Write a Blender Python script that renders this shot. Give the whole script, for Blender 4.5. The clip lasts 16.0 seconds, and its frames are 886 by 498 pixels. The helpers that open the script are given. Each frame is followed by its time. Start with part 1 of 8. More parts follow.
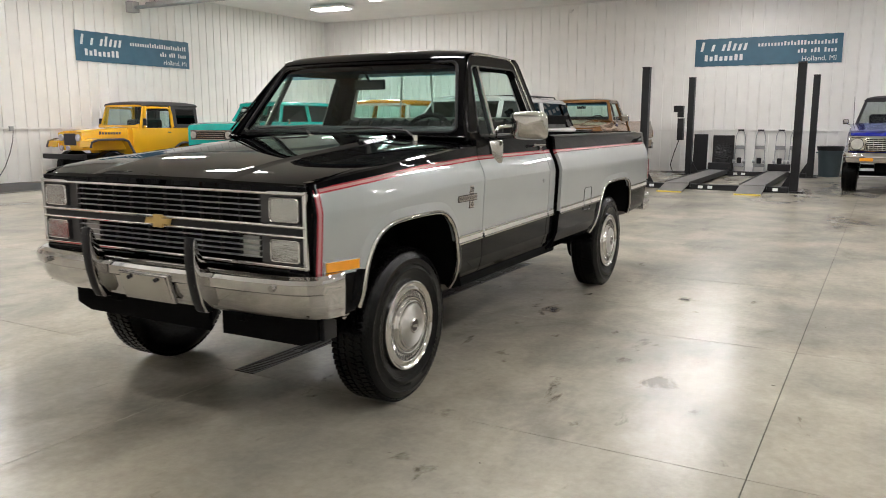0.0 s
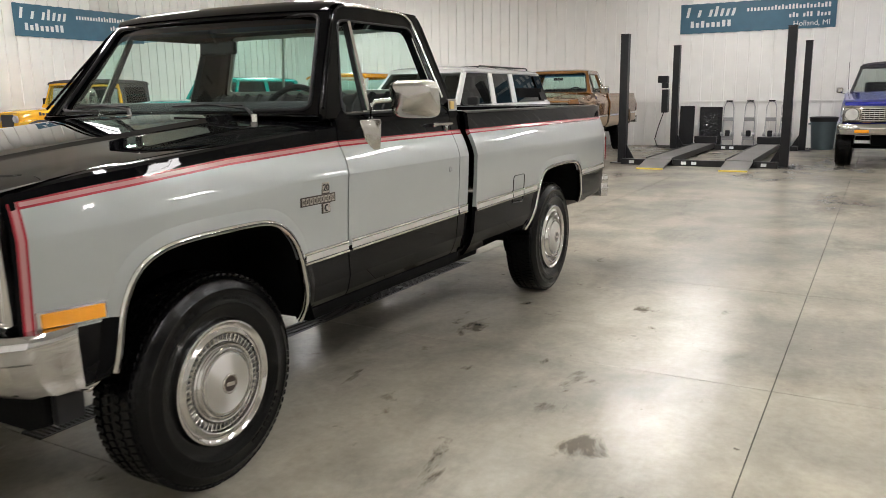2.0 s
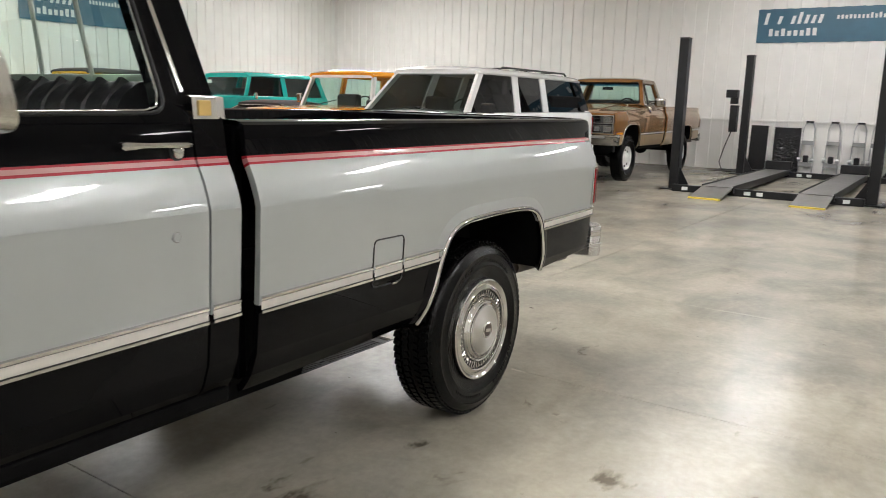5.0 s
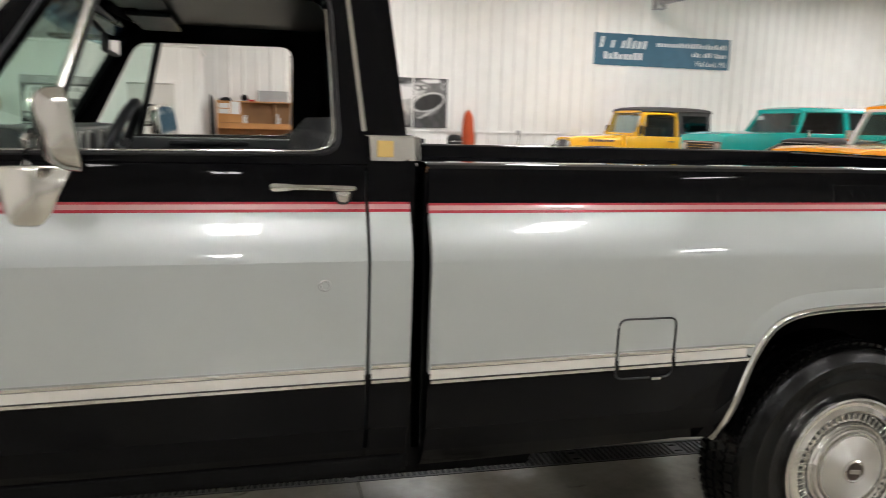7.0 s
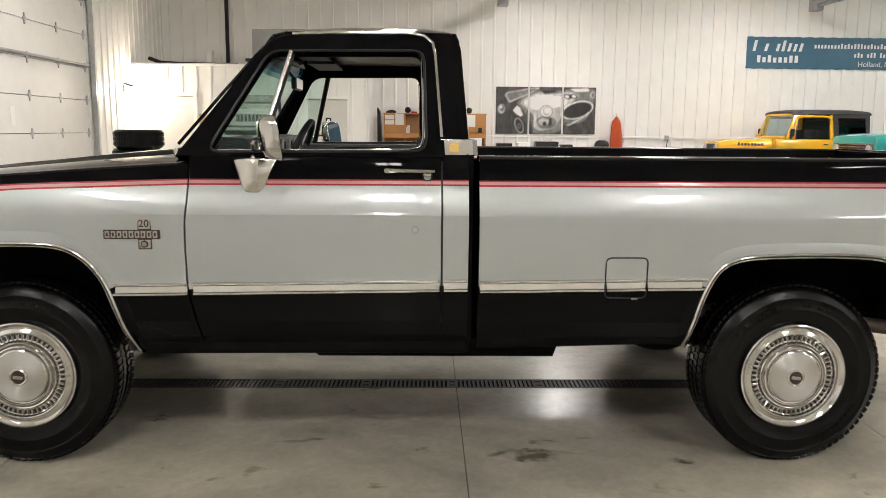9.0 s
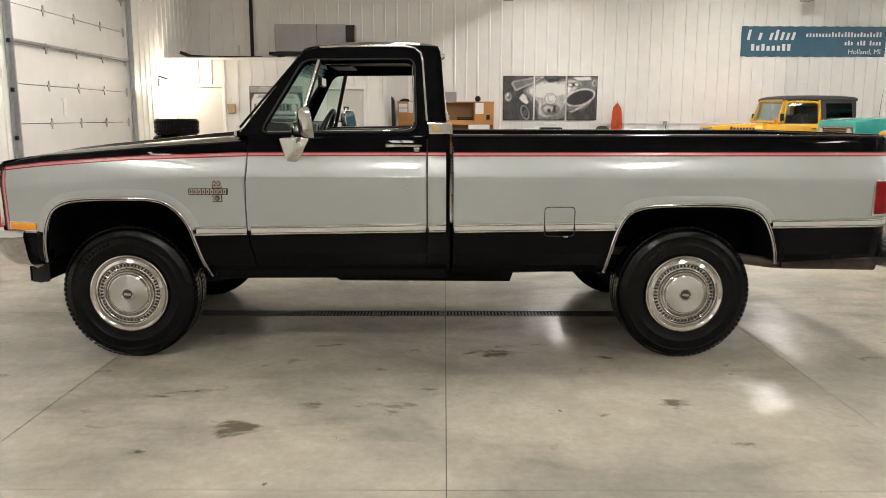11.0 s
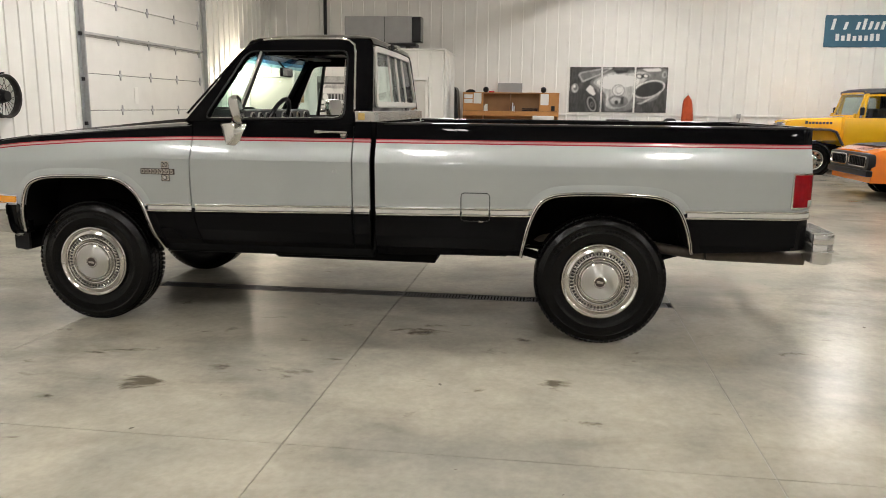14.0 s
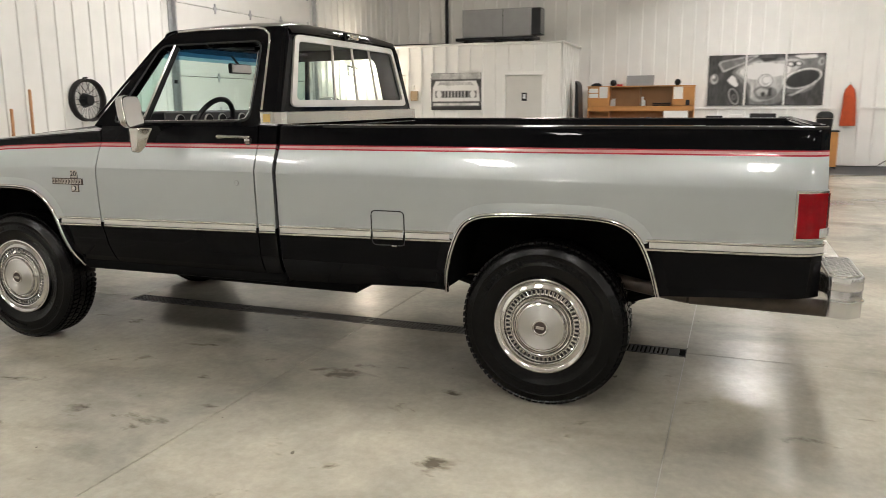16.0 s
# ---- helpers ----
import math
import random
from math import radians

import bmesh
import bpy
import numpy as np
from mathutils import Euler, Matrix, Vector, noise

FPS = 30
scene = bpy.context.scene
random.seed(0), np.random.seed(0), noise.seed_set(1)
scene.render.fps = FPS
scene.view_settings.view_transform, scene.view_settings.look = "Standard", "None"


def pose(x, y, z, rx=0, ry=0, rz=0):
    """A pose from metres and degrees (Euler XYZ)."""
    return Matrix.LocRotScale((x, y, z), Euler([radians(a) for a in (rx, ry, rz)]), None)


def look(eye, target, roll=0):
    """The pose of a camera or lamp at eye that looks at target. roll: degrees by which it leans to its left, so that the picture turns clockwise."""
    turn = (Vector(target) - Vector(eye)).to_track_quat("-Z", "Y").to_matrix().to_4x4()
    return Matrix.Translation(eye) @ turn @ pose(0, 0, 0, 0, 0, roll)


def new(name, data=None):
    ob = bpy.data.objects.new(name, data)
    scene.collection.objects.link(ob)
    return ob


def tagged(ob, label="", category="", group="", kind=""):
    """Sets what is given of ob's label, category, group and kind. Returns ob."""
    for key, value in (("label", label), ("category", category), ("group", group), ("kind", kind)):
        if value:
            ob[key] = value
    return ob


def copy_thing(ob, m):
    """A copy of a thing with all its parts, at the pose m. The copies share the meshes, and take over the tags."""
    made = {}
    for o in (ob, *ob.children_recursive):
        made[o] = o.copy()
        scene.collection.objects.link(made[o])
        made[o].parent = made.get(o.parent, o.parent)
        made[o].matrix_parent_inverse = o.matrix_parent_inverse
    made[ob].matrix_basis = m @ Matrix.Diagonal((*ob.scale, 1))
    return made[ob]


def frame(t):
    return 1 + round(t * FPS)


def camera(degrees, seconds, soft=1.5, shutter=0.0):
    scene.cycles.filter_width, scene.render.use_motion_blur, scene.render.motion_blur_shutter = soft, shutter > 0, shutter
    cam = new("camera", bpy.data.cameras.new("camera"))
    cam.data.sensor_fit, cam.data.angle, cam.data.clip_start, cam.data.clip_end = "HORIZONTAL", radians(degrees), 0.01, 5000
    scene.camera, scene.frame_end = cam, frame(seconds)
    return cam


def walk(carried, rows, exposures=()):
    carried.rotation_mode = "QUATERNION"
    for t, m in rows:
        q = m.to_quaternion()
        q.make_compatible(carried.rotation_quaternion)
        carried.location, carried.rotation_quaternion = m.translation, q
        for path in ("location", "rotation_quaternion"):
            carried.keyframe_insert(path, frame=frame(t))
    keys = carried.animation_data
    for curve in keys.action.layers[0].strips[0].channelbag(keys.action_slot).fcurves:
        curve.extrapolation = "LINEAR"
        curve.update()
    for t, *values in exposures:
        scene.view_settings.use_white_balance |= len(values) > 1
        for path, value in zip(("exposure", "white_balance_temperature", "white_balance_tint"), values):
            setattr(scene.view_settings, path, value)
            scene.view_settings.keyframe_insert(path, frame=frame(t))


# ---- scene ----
cam = camera(59.9, 16.0, soft=0.6, shutter=0.4)
PATH = [
    (0, (0.076, -0.214, 1.44), (-0.873, 1.516, 1.115), 0.0),
    (0.5, (0.126, 0.071, 1.447), (-0.814, 1.8, 1.091), 0.1),
    (1, (0.13, 0.367, 1.43), (-0.803, 2.094, 1.044), -0.4),
    (1.5, (0.076, 0.744, 1.43), (-0.842, 2.478, 1.038), -0.7),
    (2, (0.066, 1.115, 1.426), (-0.869, 2.84, 1.039), -0.8),
    (2.5, (0.037, 1.499, 1.417), (-0.93, 3.205, 1.024), -0.9),
    (3, (-0.011, 1.868, 1.413), (-0.969, 3.579, 1.018), -0.1),
    (3.5, (-0.055, 2.257, 1.423), (-1.032, 3.959, 1.039), 1.0),
    (6, (-0.209, 4.214, 1.41), (-1.592, 5.616, 1.066), 2.0),
    (6.5, (-0.187, 4.472, 1.422), (-1.882, 5.482, 1.092), 2.5),
    (7, (0.016, 4.59, 1.449), (-1.894, 5.09, 1.129), 1.5),
    (7.5, (0.34, 4.601, 1.467), (-1.617, 4.876, 1.159), 0.9),
    (8, (0.62, 4.666, 1.471), (-1.351, 4.838, 1.174), 0.2),
    (8.5, (0.989, 4.758, 1.487), (-0.986, 4.855, 1.19), 0.6),
    (9, (1.296, 4.773, 1.459), (-0.678, 4.851, 1.151), 0.5),
    (11.5, (2.881, 4.966, 1.449), (0.912, 4.981, 1.1), 0.3),
    (12, (3.124, 5.026, 1.438), (1.157, 5.021, 1.072), 0.8),
    (12.5, (3.323, 5.183, 1.437), (1.363, 5.129, 1.047), 0.9),
    (13, (3.3, 5.49, 1.46), (1.344, 5.352, 1.066), 0.9),
    (13.5, (3.111, 5.78, 1.433), (1.158, 5.579, 1.053), 0.4),
    (14, (2.805, 6.038, 1.446), (0.852, 5.801, 1.083), 0.6),
    (14.5, (2.545, 6.352, 1.442), (0.609, 6.013, 1.077), 1.0),
    (15, (2.258, 6.613, 1.434), (0.348, 6.161, 1.052), 0.8),
    (15.5, (1.905, 6.884, 1.447), (0.011, 6.365, 1.07), 0.2),
    (16, (1.602, 7.207, 1.453), (-0.246, 6.538, 1.081), -0.4),
]
walk(cam, [(t, look(eye, target, roll)) for t, eye, target, roll in PATH], [(0.0, 0.0, 6200, 13), (3.5, 0.05, 6250, 13), (6.0, 0.10, 6150, 12), (6.5, 0.14, 6150, 13), (7.5, 0.12, 6250, 12), (9.0, 0.18, 6430, 13), (11.5, -0.04, 6550, 13), (13.5, -0.07, 6450, 12), (16.0, 0.01, 6400, 12)])

# ---- light: rows of ceiling panels, one wall lamp, a dim world ----
world = bpy.data.worlds.new("world")
scene.world = world
world.use_nodes = True
world.node_tree.nodes["Background"].inputs[0].default_value = (0.9, 0.95, 1.0, 1)
world.node_tree.nodes["Background"].inputs[1].default_value = 0.004
LAMP = 72.0
scene.view_settings.exposure = 0.0

# plan of the hall, metres
WEST, EAST, SOUTH, NORTH, CEIL = -17.885, 13.0, -1.22, 23.4, 5.05


# ---- mesh helpers ----
def part(name, bm, material, parent=None, label="", smooth=0, kind=""):
    """Links a bmesh as one mesh object, under parent if given. material: one or a list. smooth: sharp-edge angle in degrees."""
    me = bpy.data.meshes.new(name)
    bm.normal_update()
    bm.to_mesh(me)
    bm.free()
    for m in (material if isinstance(material, (list, tuple)) else [material]):
        me.materials.append(m)
    if smooth:
        for p in me.polygons:
            p.use_smooth = True
        me.set_sharp_from_angle(angle=radians(smooth))
        used = {}
        for p in me.polygons:
            for k in p.edge_keys:
                used[k] = used.get(k, 0) + 1
        for e in me.edges:   # open borders stay crisp
            if used.get(tuple(sorted(e.vertices)), 0) < 2:
                e.use_edge_sharp = True
    ob = new(name, me)
    if parent:
        ob.parent = parent
    if label or kind:
        tagged(ob, label, kind=kind)
    return ob


def share(name, me, parent, m=None):
    """One more object on an existing mesh, under parent."""
    ob = new(name, me)
    ob.parent = parent
    if m is not None:
        ob.matrix_basis = m
    return ob


def root(name, label, category, m=None, group=""):
    ob = new(name)
    ob.empty_display_size = 0.1
    if m is not None:
        ob.matrix_basis = m
    return tagged(ob, label, category, group)


def B():
    return bmesh.new()


def box(x0, x1, y0, y1, z0, z1, bevel=0.0, bm=None, seg=2, mat=0):
    bm = bm or B()
    t = B()
    bmesh.ops.create_cube(t, size=1.0, matrix=Matrix.LocRotScale(((x0 + x1) / 2, (y0 + y1) / 2, (z0 + z1) / 2), None, (abs(x1 - x0), abs(y1 - y0), abs(z1 - z0))))
    if bevel:
        bmesh.ops.bevel(t, geom=t.edges[:], offset=bevel, segments=seg, affect="EDGES", profile=0.5)
    join(bm, t, None, mat)
    return bm


def join(bm, other, m=None, mat=None):
    if m is not None:
        bmesh.ops.transform(other, matrix=m, verts=other.verts[:])
    vs = {}
    for v in other.verts:
        vs[v] = bm.verts.new(v.co)
    for f in other.faces:
        try:
            n = bm.faces.new([vs[v] for v in f.verts])
            n.material_index = f.material_index if mat is None else mat
        except ValueError:
            pass
    other.free()
    return bm


def moved(bm, m):
    bmesh.ops.transform(bm, matrix=m, verts=bm.verts[:])
    return bm


def cyl(p, q, r, r2=None, n=16, bm=None, caps=True, mat=0):
    bm = bm or B()
    p, q = Vector(p), Vector(q)
    d = q - p
    m = Matrix.Translation((p + q) / 2) @ d.to_track_quat("Z", "Y").to_matrix().to_4x4()
    t = B()
    bmesh.ops.create_cone(t, cap_ends=caps, segments=n, radius1=r, radius2=r if r2 is None else r2, depth=d.length, matrix=m)
    return join(bm, t, None, mat)


def tube(points, r, n=8, bm=None, closed=False, flat=1.0, mat=0):
    """A round bar along points."""
    bm = bm or B()
    ps = [Vector(p) for p in points]
    rings = []
    k = len(ps)
    up = Vector((0, 0, 1))
    for i, p in enumerate(ps):
        a = ps[(i - 1) % k] if closed or i else p
        b = ps[(i + 1) % k] if closed or i < k - 1 else p
        d = (b - a).normalized()
        s = d.cross(up)
        if s.length < 0.1:
            s = d.cross(Vector((0, 1, 0)))
        s.normalize()
        w = s.cross(d).normalized()
        rings.append([bm.verts.new(p + r * (math.cos(2 * math.pi * j / n) * s + flat * math.sin(2 * math.pi * j / n) * w)) for j in range(n)])
    for i in range(k if closed else k - 1):
        u, v = rings[i], rings[(i + 1) % k]
        for j in range(n):
            f = bm.faces.new((u[j], u[(j + 1) % n], v[(j + 1) % n], v[j]))
            f.material_index = mat
    if not closed:
        bm.faces.new(rings[0][::-1]).material_index = mat
        bm.faces.new(rings[-1]).material_index = mat
    return bm


def lathe(profile, n=40, bm=None, mats=None):
    """Turns (r, h) pairs about the x axis: h runs along +x."""
    bm = bm or B()
    rings = [[bm.verts.new((h, r * math.cos(2 * math.pi * j / n), r * math.sin(2 * math.pi * j / n))) for j in range(n)] for r, h in profile]
    for i in range(len(rings) - 1):
        for j in range(n):
            f = bm.faces.new((rings[i][j], rings[i][(j + 1) % n], rings[i + 1][(j + 1) % n], rings[i + 1][j]))
            if mats:
                f.material_index = mats[i]
    return bm


def prism(poly, h0, h1, axis="x", bm=None, bevel=0.0, mat=0):
    """A polygon of (a, b) pairs pushed from h0 to h1 along an axis; a, b are the other two axes in order."""
    bm = bm or B()
    t = B()

    def at(a, b, h):
        return {"x": (h, a, b), "y": (a, h, b), "z": (a, b, h)}[axis]
    lo = [t.verts.new(at(a, b, h0)) for a, b in poly]
    hi = [t.verts.new(at(a, b, h1)) for a, b in poly]
    k = len(poly)
    t.faces.new(lo)
    t.faces.new(hi[::-1])
    for i in range(k):
        t.faces.new((lo[i], hi[i], hi[(i + 1) % k], lo[(i + 1) % k]))
    bmesh.ops.recalc_face_normals(t, faces=t.faces[:])
    if bevel:
        bmesh.ops.bevel(t, geom=t.edges[:], offset=bevel, segments=2, affect="EDGES", profile=0.5)
    return join(bm, t, None, mat)


def loft(rings, bm=None, closed=True, caps=False, mat=0):
    bm = bm or B()
    vs = [[bm.verts.new(p) for p in r] for r in rings]
    k = len(vs[0])
    for i in range(len(vs) - 1):
        for j in range(k if closed else k - 1):
            f = bm.faces.new((vs[i][j], vs[i][(j + 1) % k], vs[i + 1][(j + 1) % k], vs[i + 1][j]))
            f.material_index = mat
    if caps:
        bm.faces.new(vs[0][::-1])
        bm.faces.new(vs[-1])
    return bm


def rounded(poly, r, n=4):
    """The polygon with its corners rounded by r."""
    out = []
    k = len(poly)
    for i in range(k):
        p, a, b = Vector(poly[i]), Vector(poly[i - 1]), Vector(poly[(i + 1) % k])
        u, v = (a - p), (b - p)
        d = min(r, u.length * 0.45, v.length * 0.45)
        s, e = p + u.normalized() * d, p + v.normalized() * d
        for j in range(n + 1):
            t = j / n
            out.append(tuple((1 - t) ** 2 * s + 2 * t * (1 - t) * p + t * t * e))
    return out


def between(outer, inner, put, bm=None, n=48, mat=0):
    """A sheet between two loops of (a, b) pairs, both star-shaped round the inner one's middle; put() gives each pair its place."""
    bm = bm or B()
    c = sum((Vector(p) for p in inner), Vector((0, 0))) / len(inner)

    def cut(poly, ang):
        d = Vector((math.cos(ang), math.sin(ang)))
        best = None
        for i in range(len(poly)):
            a, b = Vector(poly[i - 1]) - c, Vector(poly[i]) - c
            e = b - a
            den = d.x * e.y - d.y * e.x
            if abs(den) < 1e-9:
                continue
            t = (a.x * e.y - a.y * e.x) / den
            s = (a.x * d.y - a.y * d.x) / den
            if t > 0 and -1e-6 <= s <= 1 + 1e-6:
                best = t if best is None else max(best, t)
        return c + d * (best or 0.001)
    angs = sorted({round(math.atan2(p[1] - c.y, p[0] - c.x), 4) for p in list(outer) + list(inner)} | {round(-math.pi + 2 * math.pi * i / n, 4) for i in range(n)})
    o = [bm.verts.new(put(*cut(outer, a))) for a in angs]
    i_ = [bm.verts.new(put(*cut(inner, a))) for a in angs]
    k = len(angs)
    for j in range(k):
        bm.faces.new((i_[j], o[j], o[(j + 1) % k], i_[(j + 1) % k])).material_index = mat
    return bm


def solid(ob, t, offset=-1.0):
    m = ob.modifiers.new("thick", "SOLIDIFY")
    m.thickness, m.offset, m.use_even_offset = t, offset, False
    return ob


def softened(ob, w=0.004, seg=2):
    m = ob.modifiers.new("soft", "BEVEL")
    m.width, m.segments, m.limit_method, m.angle_limit = w, seg, "ANGLE", radians(35)
    return ob


def lerp(x, pts):
    """Piecewise-linear value at x through (x, value) pairs."""
    if x <= pts[0][0]:
        return pts[0][1]
    for (a, p), (b, q) in zip(pts, pts[1:]):
        if x <= b:
            return p + (q - p) * (x - a) / (b - a)
    return pts[-1][1]


# ---- materials ----
def mat(name, color, rough=0.5, metal=0.0, grain=0.0, scale=20.0, bump=0.0, bump_scale=60.0, coat=0.0, spec=0.5, wear=0.0):
    """Principled material with two scales of colour variation and fine relief."""
    m = bpy.data.materials.new(name)
    m.use_nodes = True
    nt = m.node_tree
    b = nt.nodes["Principled BSDF"]
    b.inputs["Base Color"].default_value = (*color, 1)
    b.inputs["Roughness"].default_value = rough
    b.inputs["Metallic"].default_value = metal
    b.inputs["Specular IOR Level"].default_value = spec
    if coat:
        b.inputs["Coat Weight"].default_value = coat
        b.inputs["Coat Roughness"].default_value = 0.03
    if grain or bump or wear:
        tc = nt.nodes.new("ShaderNodeTexCoord")
    if grain:
        n1 = nt.nodes.new("ShaderNodeTexNoise")
        n1.inputs["Scale"].default_value = scale
        n1.inputs["Detail"].default_value = 6
        n2 = nt.nodes.new("ShaderNodeTexNoise")
        n2.inputs["Scale"].default_value = scale / 9
        mix = nt.nodes.new("ShaderNodeMath")
        mix.operation = "ADD"
        nt.links.new(tc.outputs["Object"], n1.inputs["Vector"])
        nt.links.new(tc.outputs["Object"], n2.inputs["Vector"])
        nt.links.new(n1.outputs["Fac"], mix.inputs[0])
        nt.links.new(n2.outputs["Fac"], mix.inputs[1])
        r = nt.nodes.new("ShaderNodeMapRange")
        r.inputs["From Min"].default_value, r.inputs["From Max"].default_value = 0.6, 1.4
        r.inputs["To Min"].default_value, r.inputs["To Max"].default_value = 1 - grain, 1 + grain
        nt.links.new(mix.outputs[0], r.inputs["Value"])
        mul = nt.nodes.new("ShaderNodeMix")
        mul.data_type, mul.blend_type = "RGBA", "MULTIPLY"
        mul.inputs[0].default_value = 1
        mul.inputs[6].default_value = (*color, 1)
        nt.links.new(r.outputs["Result"], mul.inputs[7])
        nt.links.new(mul.outputs[2], b.inputs["Base Color"])
        if wear:
            r2 = nt.nodes.new("ShaderNodeMapRange")
            r2.inputs["From Min"].default_value, r2.inputs["From Max"].default_value = 0.7, 1.3
            r2.inputs["To Min"].default_value, r2.inputs["To Max"].default_value = max(0.02, rough - wear), min(1, rough + wear)
            nt.links.new(mix.outputs[0], r2.inputs["Value"])
            nt.links.new(r2.outputs["Result"], b.inputs["Roughness"])
    if bump:
        n3 = nt.nodes.new("ShaderNodeTexNoise")
        n3.inputs["Scale"].default_value = bump_scale
        n3.inputs["Detail"].default_value = 4
        nt.links.new(tc.outputs["Object"], n3.inputs["Vector"])
        bp = nt.nodes.new("ShaderNodeBump")
        bp.inputs["Strength"].default_value = bump
        bp.inputs["Distance"].default_value = 0.01
        nt.links.new(n3.outputs["Fac"], bp.inputs["Height"])
        nt.links.new(bp.outputs["Normal"], b.inputs["Normal"])
    return m


def glow(name, color, strength):
    m = bpy.data.materials.new(name)
    m.use_nodes = True
    b = m.node_tree.nodes["Principled BSDF"]
    b.inputs["Base Color"].default_value = (0.8, 0.8, 0.8, 1)
    b.inputs["Emission Color"].default_value = (*color, 1)
    b.inputs["Emission Strength"].default_value = strength
    return m


def glass(name, color=(0.85, 0.95, 0.92), clear=0.9, rough=0.0):
    """A thin pane: mostly clear, with a mirror's share that grows at a slant."""
    m = bpy.data.materials.new(name)
    m.use_nodes = True
    nt = m.node_tree
    for n in list(nt.nodes):
        nt.nodes.remove(n)
    out = nt.nodes.new("ShaderNodeOutputMaterial")
    tr = nt.nodes.new("ShaderNodeBsdfTransparent")
    tr.inputs[0].default_value = (*[c * clear for c in color], 1)
    gl = nt.nodes.new("ShaderNodeBsdfGlossy")
    gl.inputs["Roughness"].default_value = rough
    lw = nt.nodes.new("ShaderNodeLayerWeight")
    lw.inputs[0].default_value = 0.5
    pw = nt.nodes.new("ShaderNodeMath")
    pw.operation, pw.inputs[1].default_value = "POWER", 4.0
    nt.links.new(lw.outputs["Facing"], pw.inputs[0])
    fr = nt.nodes.new("ShaderNodeMapRange")
    fr.inputs["To Min"].default_value, fr.inputs["To Max"].default_value = 0.045, 0.75
    nt.links.new(pw.outputs[0], fr.inputs["Value"])
    mx = nt.nodes.new("ShaderNodeMixShader")
    nt.links.new(fr.outputs[0], mx.inputs[0])
    nt.links.new(tr.outputs[0], mx.inputs[1])
    nt.links.new(gl.outputs[0], mx.inputs[2])
    nt.links.new(mx.outputs[0], out.inputs[0])
    return m


def spun(name, color, rough):
    """Metal turned on a lathe about the x axis: its shine fans out from the middle."""
    m = mat(name, color, rough, 1.0)
    nt = m.node_tree
    tg = nt.nodes.new("ShaderNodeTangent")
    tg.direction_type, tg.axis = "RADIAL", "X"
    b = nt.nodes["Principled BSDF"]
    b.inputs["Anisotropic"].default_value = 0.98
    b.inputs["Anisotropic Rotation"].default_value = 0.25
    nt.links.new(tg.outputs[0], b.inputs["Tangent"])
    return m


